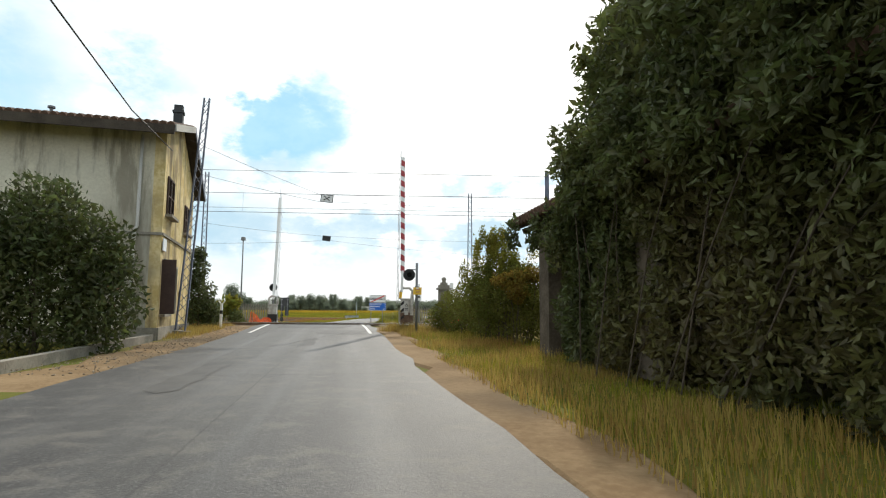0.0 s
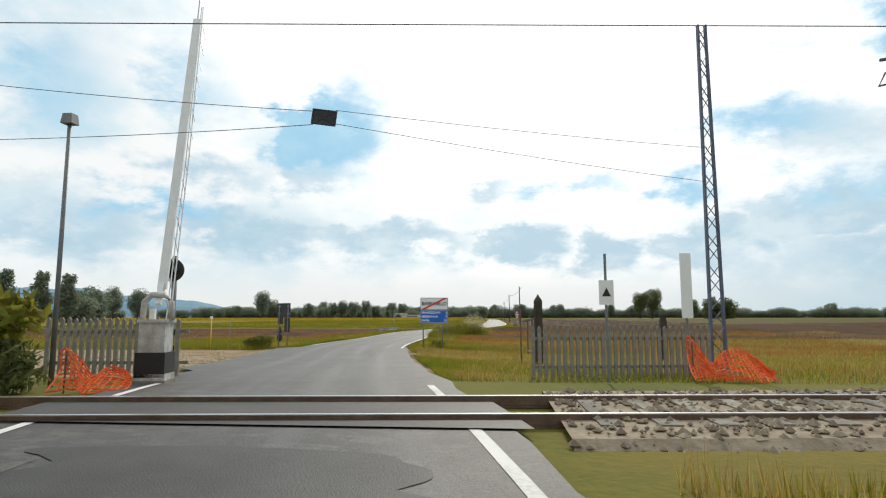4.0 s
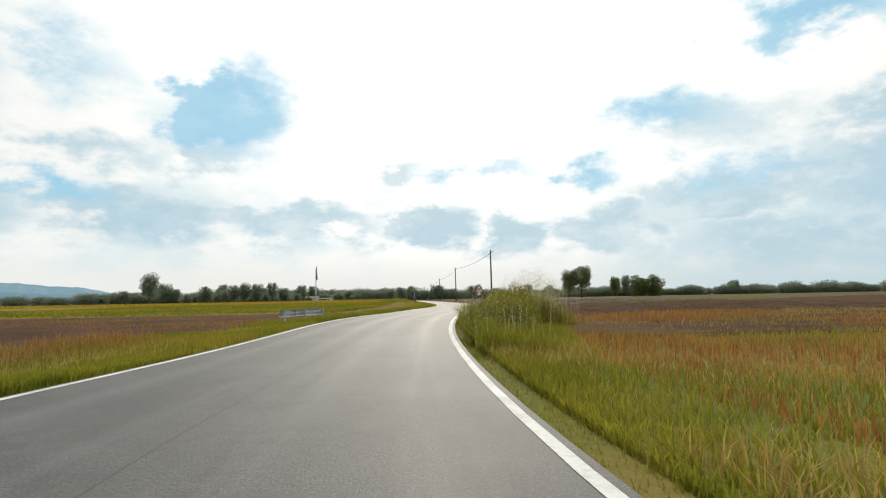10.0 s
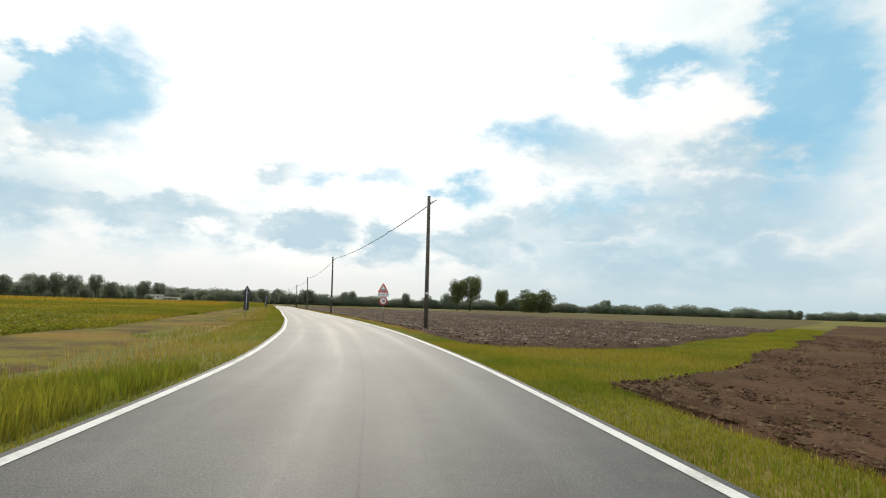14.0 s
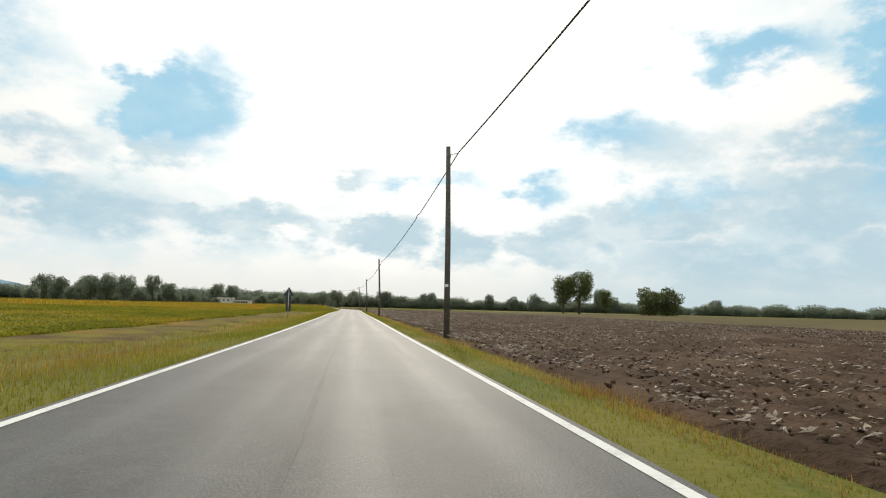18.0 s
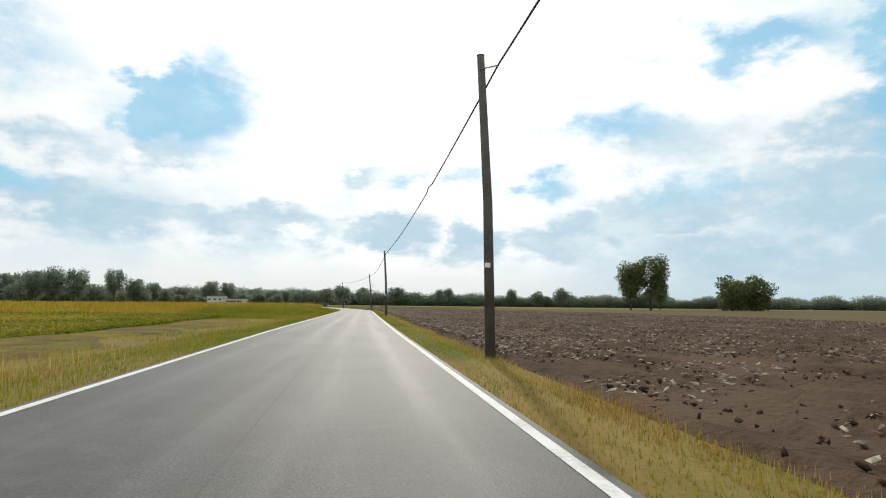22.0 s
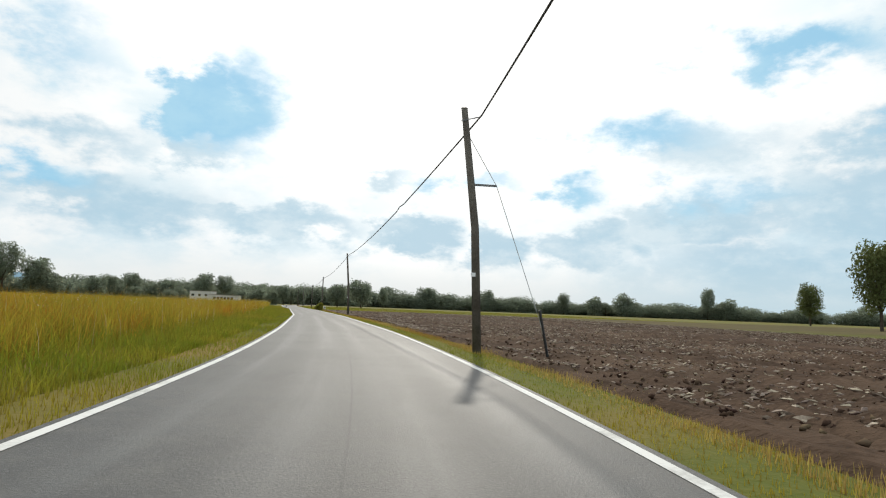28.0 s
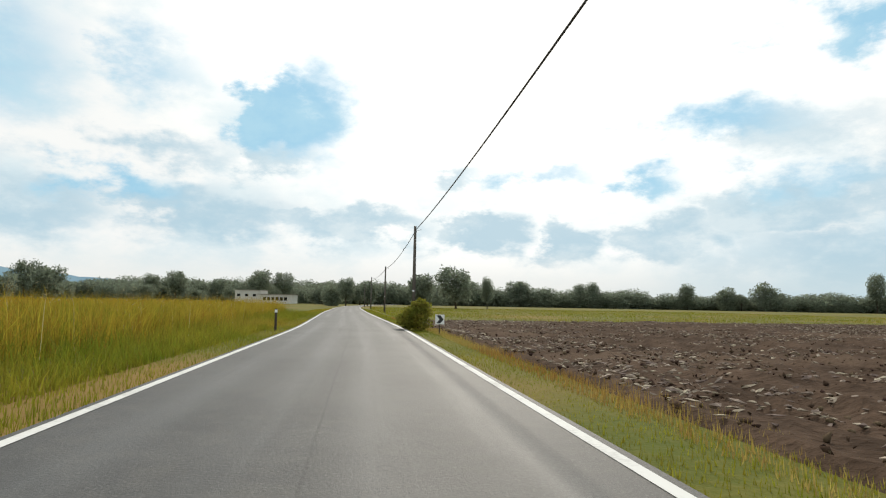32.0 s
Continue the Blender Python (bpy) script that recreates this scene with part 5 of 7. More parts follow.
signal(-1.93, 24.45, 0.55, 2.75, 2.25, -1, 0.25, True)
signal(-11.78, 36.3, 0.5, 2.5, 2.2, -1, 0.24, False, 0.03)
lamp = thing("street_lamp", (-13.3, 34.9, 0.5), "slim grey lamp post with a small square head", "street lamp")
part("pole", G().tube([(0, 0, -0.1), (0, 0, 5.0)], [0.05, 0.035], 10), STEEL_GREY, lamp, smooth=True)
part("head", G().box((0, 0, 5.08), (0.24, 0.22, 0.2), None, 0.8), STEEL_GREY, lamp)


def picket_fence(name, a, b, z, h, label, gap=0.15):
    a, b = Vector((*a, z)), Vector((*b, z))
    d = (b - a)
    ob = thing(name, tuple(a), label, "fence", turn=math.degrees(math.atan2(d.y, d.x)))
    L = d.length
    pk = G().poly([(-0.04, -0.03, 0), (0.04, -0.03, 0), (0.04, 0.03, 0), (-0.04, 0.03, 0), (-0.04, -0.03, h - 0.06), (0.04, -0.03, h - 0.06), (0.04, 0.03, h - 0.06), (-0.04, 0.03, h - 0.06), (0, -0.03, h), (0, 0.03, h)],
                  [(0, 1, 5, 8, 4), (3, 7, 9, 6, 2), (0, 4, 7, 3), (1, 2, 6, 5), (4, 8, 9, 7), (8, 5, 6, 9)]).mesh("picket", CONCRETE)
    for i in range(int(L / gap)):
        p = part("picket", pk, CONCRETE, ob)
        p.location = (i * gap + 0.05, 0, random.uniform(-0.02, 0.02))
    for zz in (0.25, h * 0.75):
        part("rail", G().box((L / 2, 0.05, zz), (L, 0.05, 0.07)), CONCRETE, ob)
    return ob


picket_fence("picket_fence", (-32.0, 35.6), (-17.2, 36.6), 0.4, 1.3, "weathered concrete picket fence along the railway")
picket_fence("picket_fence", (-15.0, 36.8), (-11.9, 37.2), 0.45, 1.25, "weathered concrete picket fence beside the crossing barrier")
picket_fence("picket_fence", (-4.2, 38.3), (0.2, 39.0), 0.3, 1.2, "dark concrete picket fence by the field")


def netting(at, turn, l, h, seed, label):
    """A crumpled orange safety net on thin stakes: a sagging grid of strands."""
    r = random.Random(seed)
    ob = thing("safety_netting", at, label, "netting", "orange netting", turn)
    nx, nz = int(l / 0.09), int(h / 0.08)
    pt = {}
    for i in range(nx + 1):
        s = i / nx
        top = h * (0.35 + 0.65 * abs(math.sin(s * 4.4 + seed))) * (0.4 + 0.6 * (1 - s))
        for j in range(nz + 1):
            k = j / nz
            pt[i, j] = Vector((s * l, 0.25 * math.sin(s * 7 + k * 2) * (1 - k) - 0.3 * (1 - k) ** 2, 0.02 + top * k + r.uniform(-0.015, 0.015)))
    g = G()
    for i in range(nx + 1):
        for j in range(nz):
            g.bar(pt[i, j], pt[i, j + 1], 0.03, 0.006, (0, 1, 0))
    for i in range(nx):
        for j in range(nz + 1):
            g.bar(pt[i, j], pt[i + 1, j], 0.03, 0.006, (0, 1, 0))
    part("net", g, ORANGE, ob)
    part("stake", G().tube([(0.1, 0, -0.1), (0.1, 0.02, h)], 0.014, 6), RAIL, ob)
    return ob


netting((-12.3, 33.8, 0.5), 5, 1.2, 0.7, 1, "crumpled orange plastic safety netting beside the track")
netting((-0.9, 37.6, 0.35), 8, 1.9, 1.0, 2, "sagging orange plastic safety netting by the fence")

pil = thing("gate_pillar", (-0.9, 27.45, 0.42), "mossy square stone gate pillar topped with a ball", "pillar", turn=12)
part("shaft", G().box((0, 0, 0.95), (0.46, 0.46, 1.9)), PILLAR, pil)
part("cornice", G().box((0, 0, 1.92), (0.62, 0.62, 0.08)).box((0, 0, 2.03), (0.46, 0.46, 0.14)).box((0, 0, 2.15), (0.3, 0.3, 0.12)).box((0, 0, 2.24), (0.16, 0.16, 0.08)), PILLAR, pil)
part("ball", G().ball((0, 0, 2.36), 0.11, 14, 10), PILLAR, pil, smooth=True)
part("plinth", G().box((0, 0, 0.1), (0.95, 0.95, 0.25)), PILLAR, pil)

rs1 = thing("railway_sign", (-2.75, 36.7, 0.4), "small white railway panel with a black triangle on a thin post", "sign", turn=5)
part("post", G().tube([(0, 0.02, 0), (0, 0.02, 2.6)], 0.028, 8), STEEL_GREY, rs1)
part("panel", G().box((0, -0.02, 1.8), (0.3, 0.02, 0.5)), SIGN_WHITE, rs1)
part("triangle", G().slab([(-0.09, 1.72), (0.09, 1.72), (0, 1.9)], 0.006, Matrix.Translation((0, -0.034, 0))), SIGN_BLACK, rs1)
rs2 = thing("white_marker_post", (-0.75, 38.0, 0.3), "tall narrow white marker board on a post", "marker", turn=5)
part("board", G().box((0, 0, 2.1), (0.24, 0.04, 1.45)), SIGN_WHITE, rs2)
part("post", G().tube([(0, 0.05, -0.1), (0, 0.05, 2.4)], 0.03, 8), STEEL_GREY, rs2)
bp = thing("boundary_post", (-10.6, 25.6, 0.45), "short white post with a dark top band", "post")
part("shaft", G().box((0, 0, 0.5), (0.09, 0.09, 1.2)), WHITE, bp)
part("band", G().box((0, 0, 0.75), (0.094, 0.094, 0.16)), SIGN_BLACK, bp)
part("fork", G().bar((0, 0, 1.08), (0.16, 0.02, 1.27), 0.035).bar((0, 0, 1.08), (-0.13, -0.02, 1.24), 0.035), WHITE, bp)
kb = np.array([(-6.9, 2.0), (-8.45, 10.6), (-9.5, 15.3), (-10.2, 19.0)])
g = G()
for (xa, ya), (xb, yb) in zip(kb, kb[1:]):
    g.bar((xa, ya, float(ground(ya)) + 0.03), (xb, yb, float(ground(yb)) + 0.03), 0.22, 0.24)
tagged(new("kerb", g.mesh("kerb", CONCRETE)), "worn concrete kerb by the house yard", "kerb", kind="structure")


def patch_sheet(name, xa, xb, y0, y1, material, label, lift, step=1.0, cols=8, category="ground"):
    """Ground between two lines, with a ragged edge, just above the land."""
    def row(y):
        return np.linspace(xa(y) + 0.25 * math.sin(y * 1.7) + 0.2 * math.sin(y * 0.63), xb(y) + 0.2 * math.sin(y * 1.3), cols)
    return sheet(name, row, np.arange(y0, y1 + 0.01, step), lambda x, y: land(x, y) + lift, material, label, category, 0.1)


patch_sheet("dirt_verge", lambda y: left_line(y) - 2.3, lambda y: left_line(y) - 0.3, 8, 30, DIRT, "bare brown dirt at the road's broken edge", 0.02)
patch_sheet("dirt_verge", lambda y: right_line(y) + 0.15, lambda y: right_line(y) + 1.5, -12, 29, DIRT, "bare dirt along the broken asphalt edge", 0.02)
patch_sheet("gravel_yard", lambda y: left_line(y) - 26 + max(0, (y - 50)) * 0.6, lambda y: left_line(y) - 0.6, 37, 63.5, GRAVEL, "pale gravel and dirt yard beside the road", 0.02, 1.0, 16)
patch_sheet("dirt_verge", lambda y: right_line(y) + 0.1, lambda y: right_line(y) + 0.9, 40, 60, DIRT, "bare dirt along the broken asphalt edge", 0.02)

# ---- road signs and roadside things ----


def text_part(body, size, x, z, y, material, parent, squeeze=1.0, align="LEFT", heavy=0.0):
    """Flat lettering in the x-z plane, facing -y."""
    cu = bpy.data.curves.new("lettering", "FONT")
    cu.body, cu.size, cu.align_x, cu.offset = body, size, align, heavy
    cu.extrude = 0.002
    tmp = bpy.data.objects.new("lettering", cu)
    scene.collection.objects.link(tmp)
    me = bpy.data.meshes.new_from_object(tmp.evaluated_get(bpy.context.evaluated_depsgraph_get()))
    bpy.data.objects.remove(tmp)
    me.materials.clear()
    me.materials.append(material)
    ob = part("lettering", me, material, parent)
    ob.matrix_basis = Matrix.Translation((x, y, z)) @ Euler((math.pi / 2, 0, 0)).to_matrix().to_4x4() @ Matrix.Diagonal((squeeze, 1, 1, 1))
    return ob


def frame_bars(w, h, t, y, cx, cz, d=0.006):
    g = G()
    for s in (-1, 1):
        g.box((cx, y, cz + s * (h - t) / 2), (w, d, t)).box((cx + s * (w - t) / 2, y, cz), (t, d, h - 2 * t))
    return g


town = thing("town_exit_sign", (-9.56, 60.0, float(land(-9.56, 60.0))), "white town exit sign with red bar above blue distance panel", "road sign", turn=13)
town.scale = (1.13, 1.13, 1.09)
z0 = 1.2 - float(land(-9.56, 60.0))
wp = part("white_panel", G().box((0.75, 0, z0 + 1.07), (1.5, 0.025, 0.68)), SIGN_WHITE, town, "white aluminium panel")
part("border", frame_bars(1.48, 0.66, 0.018, -0.016, 0.75, z0 + 1.07), SIGN_BLACK, wp)
text_part("BARBIANELLO", 0.27, 0.75, z0 + 0.985, -0.015, SIGN_BLACK, wp, 0.78, "CENTER", 0.008)
part("red_bar", G().poly([(0.04, -0.021, z0 + 0.755), (0.24, -0.021, z0 + 0.755), (1.46, -0.021, z0 + 1.385), (1.26, -0.021, z0 + 1.385)], [(0, 1, 2, 3)]), SIGN_RED, wp, "diagonal red bar")
bpn = part("blue_panel", G().box((0.75, 0, z0 + 0.35), (1.5, 0.025, 0.7)), SIGN_BLUE, town, "blue distance panel")
part("border", frame_bars(1.47, 0.67, 0.012, -0.016, 0.75, z0 + 0.35), SIGN_WHITE, bpn)
for k, (a, b) in enumerate((("PINAROLO PO", "3"), ("BRESSANA B.", "7"), ("PAVIA", "21"))):
    text_part(a, 0.165, 0.07, z0 + 0.52 - k * 0.215, -0.015, SIGN_WHITE, bpn, 0.94, "LEFT", 0.004)
    text_part(b, 0.165, 1.44, z0 + 0.52 - k * 0.215, -0.015, SIGN_WHITE, bpn, 0.94, "RIGHT", 0.004)
for x in (0.16, 1.2):
    part("post", G().tube([(x, 0.05, -0.3), (x, 0.05, z0 + 1.36)], 0.032, 10), STEEL_GREY, town, smooth=True)
    for z in (0.15, 0.6, 0.85, 1.3):
        part("clamp", G().box((x, 0.03, z0 + z), (0.11, 0.05, 0.03)), STEEL, town)


def disc(c, r, y, n=32, d=0.006, r_in=0.0):
    """A round plate facing -y, or a ring."""
    g = G()
    if not r_in:
        return g.slab([(c[0] + r * math.cos(2 * math.pi * k / n), c[1] + r * math.sin(2 * math.pi * k / n)) for k in range(n)], d, Matrix.Translation((0, y, 0)))
    for k in range(n):
        a, b = 2 * math.pi * k / n, 2 * math.pi * (k + 1) / n
        g.poly([(c[0] + q * math.cos(t), y, c[1] + q * math.sin(t)) for q, t in ((r_in, a), (r, a), (r, b), (r_in, b))], [(0, 1, 2, 3)])
    return g


def rounded_triangle(w, h, r, z0, n=5):
    pts = []
    for (cx, cz), a0 in zip(((w / 2 - r * 1.73, z0 + r), (0, z0 + h - 2 * r), (-w / 2 + r * 1.73, z0 + r)), (-90, 30, 150)):
        for k in range(n + 1):
            a = radians(a0 + 120 * k / n)
            pts.append((cx + r * math.cos(a), cz + r * math.sin(a)))
    return pts


ws = thing("bumpy_road_sign", (0.15, 171.4, float(land(0.15, 171.4))), "red-bordered uneven road triangle above a 30 limit disc", "road sign", turn=0)
dz = 0.25
tri = part("warning_triangle", G().slab(rounded_triangle(0.98, 0.86, 0.05, 2.36 + dz), 0.02, Matrix.Identity(4)), SIGN_RED, ws)
part("white_field", G().slab([(-0.3, 2.49 + dz), (0.3, 2.49 + dz), (0, 3.0 + dz)], 0.004, Matrix.Translation((0, -0.014, 0))), SIGN_WHITE, tri)
bump = [(-0.23, 2.53 + dz), (0.23, 2.53 + dz), (0.23, 2.57 + dz)]
bump += [(0.12 + 0.09 * math.cos(a), 2.57 + dz + 0.085 * math.sin(a)) for a in np.linspace(0.2, math.pi - 0.2, 9)]
bump += [(-0.12 + 0.09 * math.cos(a), 2.57 + dz + 0.085 * math.sin(a)) for a in np.linspace(0.2, math.pi - 0.2, 9)] + [(-0.23, 2.57 + dz)]
part("bumps_symbol", G().slab(bump, 0.004, Matrix.Translation((0, -0.02, 0))), SIGN_BLACK, tri)
pl = part("distance_plate", G().box((0.02, 0, 2.18 + dz), (0.95, 0.02, 0.32)), SIGN_WHITE, ws)
part("border", frame_bars(0.94, 0.31, 0.014, -0.013, 0.02, 2.18 + dz), SIGN_BLACK, pl)
text_part("2 km", 0.17, 0.02, 2.125 + dz, -0.012, SIGN_BLACK, pl, 1.0, "CENTER", 0.002)
for x in (-0.33, 0.37):
    part("arrow", G().slab([(x - 0.015, 2.08 + dz), (x + 0.015, 2.08 + dz), (x + 0.015, 2.2 + dz), (x + 0.045, 2.18 + dz), (x, 2.28 + dz), (x - 0.045, 2.18 + dz), (x - 0.015, 2.2 + dz)], 0.004, Matrix.Translation((0, -0.014, 0))), SIGN_BLACK, pl)
lim = part("speed_limit_disc", disc((0.03, 1.63 + dz), 0.36, 0, 36, 0.02), SIGN_WHITE, ws)
part("red_ring", disc((0.03, 1.63 + dz), 0.36, -0.014, 36, 0.004, 0.265), SIGN_RED, lim)
text_part("30", 0.36, 0.03, 1.505 + dz, -0.012, SIGN_BLACK, lim, 0.85, "CENTER", 0.008)
part("post", G().tube([(0.03, 0.04, -0.3), (0.03, 0.04, 3.0 + dz)], 0.03, 10), STEEL, ws, smooth=True)
for z in (1.5, 1.8, 2.1, 2.5):
    part("clamp", G().box((0.03, 0.02, z + dz), (0.1, 0.04, 0.03)), STEEL, ws)


def crossing_marker(x, y, top, turn, board=True, bent=0.0):
    """A triangle and a tall board for the other direction, seen from behind."""
    z = float(land(x, y))
    h = top - z
    ob = thing("crossing_marker", (x, y, z), "triangular warning sign on a post seen from its grey back", "road sign", "countdown markers", turn)
    part("triangle", G().slab(rounded_triangle(0.92, 0.82, 0.05, h - 0.82), 0.018, Matrix.Identity(4)), SIGN_BACK, ob)
    part("post", G().tube([(0, -0.045, -0.3), (bent, -0.045, h - 0.2)], 0.03, 10), STEEL, ob, smooth=True)
    part("clamp", G().box((0.06, -0.03, h - 0.65), (0.3, 0.03, 0.04)), STEEL, ob)
    if board:
        part("countdown_board", G().box((0, 0, h - 0.82 - 0.7), (0.42, 0.018, 1.36)), SIGN_BACK, ob)
        part("stripe", G().box((0.22, 0, h - 1.5), (0.012, 0.024, 1.36)), SIGN_BLACK, ob)
    return ob


crossing_marker(-17.9, 99.0, 2.9, -75, False, 0.12)
crossing_marker(-10.7, 239.8, 2.8, 4)
crossing_marker(-11.4, 175.2, 2.7, -6)

bk = thing("direction_signs", (-19.4, 63.6, float(land(-19.4, 63.6))), "cluster of road signs seen from their dark grey backs", "road sign", turn=145)
part("large_panel", G().box((0, 0, 2.55), (1.45, 0.03, 0.95)), SIGN_BACK, bk)
part("lower_panel", G().box((-0.42, 0.01, 1.55), (0.6, 0.03, 0.95)), SIGN_BACK, bk)
part("side_panel", G().box((0.38, -0.02, 1.85), (0.6, 0.03, 0.5)), SIGN_BACK, bk)
part("triangle", G().slab(rounded_triangle(0.6, 0.52, 0.04, 1.0), 0.02, Matrix.Translation((0.45, -0.03, 0))), SIGN_BACK, bk)
part("disc", disc((0.45, 0.7), 0.28, -0.03, 24, 0.02), SIGN_BACK, bk)
for x in (-0.55, 0.45):
    part("post", G().tube([(x, 0.05, -0.3), (x, 0.05, 2.95)], 0.03, 8), STEEL_GREY, bk, smooth=True)
for x in (-0.55, 0.45):
    for z in (2.3, 2.8):
        part("stiffener", G().box((x, 0.02, z), (0.3, 0.03, 0.04)), STEEL, bk)


def gas_post(x, y, h, label, material, cap):
    ob = thing("marker_post", (x, y, float(land(x, y))), label, "post", "utility markers")
    part("shaft", G().tube([(0, 0, -0.2), (0, 0, h)], 0.034 if cap is SIGN_WHITE else 0.022, 8), material, ob, smooth=True)
    part("plate", G().box((0.02, -0.05, h + 0.02), (0.18, 0.03, 0.2) if cap is SIGN_WHITE else (0.06, 0.03, 0.12)), cap, ob)
    return ob


gas_post(-25.2, 65.0, 2.2, "yellow gas marker post with a pale plate", YELLOW, SIGN_WHITE)
gas_post(-26.3, 70.4, 1.8, "thin grey marker post in the grass", STEEL_GREY, STEEL_GREY)

# an old wooden gate by the meadow
gate = thing("field_gate", (-3.55, 45.0, float(land(-3.55, 45.0))), "dark rusty field gate on a pointed wooden post", "gate", turn=102)
part("gate_post", G().box((0, 0, 1.05), (0.22, 0.24, 2.3)).poly([(-0.11, -0.12, 2.2), (0.11, -0.12, 2.2), (0.11, 0.12, 2.2), (-0.11, 0.12, 2.2), (0, 0, 2.44)], [(0, 1, 4), (1, 2, 4), (2, 3, 4), (3, 0, 4)]), EAVE, gate, "thick dark wooden post")
part("bracket", G().bar((0.1, 0, 1.62), (0.5, 0.0, 1.6), 0.07).bar((0.1, 0.0, 1.35), (0.4, 0.0, 1.6), 0.06), RAIL, gate)
part("top_rail", G().bar((0.1, 0.0, 1.62), (1.9, 0.0, 1.5), 0.06), RAIL, gate)
part("bottom_rail", G().bar((0.15, 0.0, 0.38), (1.7, 0.0, 0.42), 0.045), RAIL, gate)
for x, top in ((0.75, 1.56), (1.4, 1.54), (2.4, 1.95)):
    part("upright", G().tube([(x, 0.0, -0.1 if x > 2 else 0.3), (x + 0.04, 0.0, top)], 0.03, 8), RAIL, gate)
gp = thing("gate_post", (1.6, 48.6, float(land(1.6, 48.6))), "second thick wooden post of the field gate", "post")
part("shaft", G().box((0, 0, 0.8), (0.24, 0.22, 1.8)).box((0, 0, 1.75), (0.2, 0.18, 0.1)), EAVE, gp)


def guardrail(a, b, label, lift=0.0, rise=0.0):
    """A short length of W-beam on two posts; its front faces the road."""
    a, b = Vector((*a, 0)), Vector((*b, 0))
    d = b - a
    L = d.length
    ob = thing("guardrail", (a.x, a.y, float(land(a.x, a.y))), label, "guardrail", "bridge guardrails", math.degrees(math.atan2(d.y, d.x)))
    ob.matrix_basis = Matrix.Translation((0, 0, lift)) @ ob.matrix_basis @ pose(0, 0, 0, 0, -rise, 0)
    prof = [(0.0, 0.36), (0.03, 0.38), (0.075, 0.43), (0.075, 0.47), (0.02, 0.51), (0.02, 0.55), (0.075, 0.59), (0.075, 0.63), (0.03, 0.68), (0.0, 0.7)]
    g = G()
    n = len(prof)
    pts = [(x, s * 0.004 + y, z) for x in (0, L) for s in (0, 1) for y, z in [(-q, r) for q, r in prof]]
    fc = []
    for s in (0, 1):
        for k in range(n - 1):
            i, j = s * n + k, 2 * n + s * n + k
            fc.append((i, j, j + 1, i + 1) if s == 0 else (i + 1, j + 1, j, i))
    fc += [(k, k + 1, n + k + 1, n + k) for k in range(n - 1)] + [(2 * n + k + 1, 2 * n + k, 3 * n + k, 3 * n + k + 1) for k in range(n - 1)]
    g.poly(pts, fc)
    part("beam", g, STEEL, ob, "galvanised W-shaped beam")
    for x in (0.3, L / 2, L - 0.3):
        part("post", G().bar((x, 0.09, -0.3), (x, 0.09, 0.68), 0.09, 0.07, (0, 1, 0)), STEEL, ob)
        part("spacer", G().box((x, 0.035, 0.53), (0.08, 0.07, 0.2)), STEEL, ob)
        part("bolt", G().tube([(x, -0.03, 0.53), (x, -0.015, 0.53)], 0.018, 6), STEEL_GREY, ob)
    for x in (0.1, L - 0.1):
        part("reflector", G().box((x, -0.09, 0.53), (0.07, 0.02, 0.14)), SIGN_RED, ob, "red reflector")
    part("splice", G().box((L * 0.68, -0.045, 0.53), (0.02, 0.07, 0.3)), STEEL_GREY, ob)
    return ob


guardrail((-8.35, 94.4), (-7.8, 101.2), "short galvanised steel guardrail beside the culvert", -0.18, 1.9)
guardrail((-17.5, 98.7), (-18.8, 93.8), "short galvanised steel guardrail on the grass verge", -0.06)

# low white building far off
fb = thing("farm_building", (-113.0, 735.0, 0.0), "low white flat-roofed building in the distance", "building", turn=-4)
part("main_block", pierced(13, 6.2, 9.0, []), FARWHITE, fb).location = (-14, 0, 0)
wing_holes = [(2.5 + i * 2.1, 4.1 + i * 2.1, 1.4, 3.0) for i in range(6)]
wing = part("wing", pierced(17, 4.2, 0.4, wing_holes), FARWHITE, fb)
wing.location = (-1, -3, 0)
part("wing_body", G().box((8.5, 4.5, 2.1), (16.6, 8.0, 4.1)), FARWHITE, fb).location = (-1, -3, 0)
part("roof_edge", G().box((-7.5, 4.5, 6.3), (13.6, 9.6, 0.25)), CONCRETE, fb)
part("roof_edge", G().box((7.5, 1.2, 4.32), (17.6, 9.2, 0.25)), CONCRETE, fb)
for x0, x1, za, zb in wing_holes:
    part("window", G().box(((x0 + x1) / 2 - 1, -2.75, (za + zb) / 2), (x1 - x0, 0.05, zb - za)), DARK, fb)
for x in (-12, -8, -4):
    part("window", G().box((x, -0.03, 3.8), (1.6, 0.05, 1.2)), DARK, fb)

ms = thing("curve_marker", (-17.8, 475.6, float(land(-17.8, 475.6))), "small black and white marker board on a stake", "road sign", turn=12)
part("stake", G().tube([(0, 0.03, -0.2), (0, 0.03, 0.75)], 0.03, 8), EAVE, ms)
part("board", G().box((0, 0, 0.62), (0.4, 0.02, 0.42)), SIGN_WHITE, ms)
part("chevron", G().poly([(-0.16, -0.013, 0.45), (0.02, -0.013, 0.45), (0.16, -0.013, 0.62), (0.02, -0.013, 0.8), (-0.16, -0.013, 0.8), (-0.02, -0.013, 0.62)], [(0, 1, 2, 5), (5, 2, 3, 4)]), SIGN_BLACK, ms)
stk = thing("delineator_post", (-24.8, 475.0, float(land(-24.8, 475.0))), "short dark roadside stake in the grass", "post")
part("shaft", G().box((0, 0, 0.42), (0.09, 0.07, 1.0)), EAVE, stk)
part("band", G().box((0, -0.003, 0.82), (0.094, 0.07, 0.12)), SIGN_WHITE, stk)

# ---- shrubs and trees beside the road ----


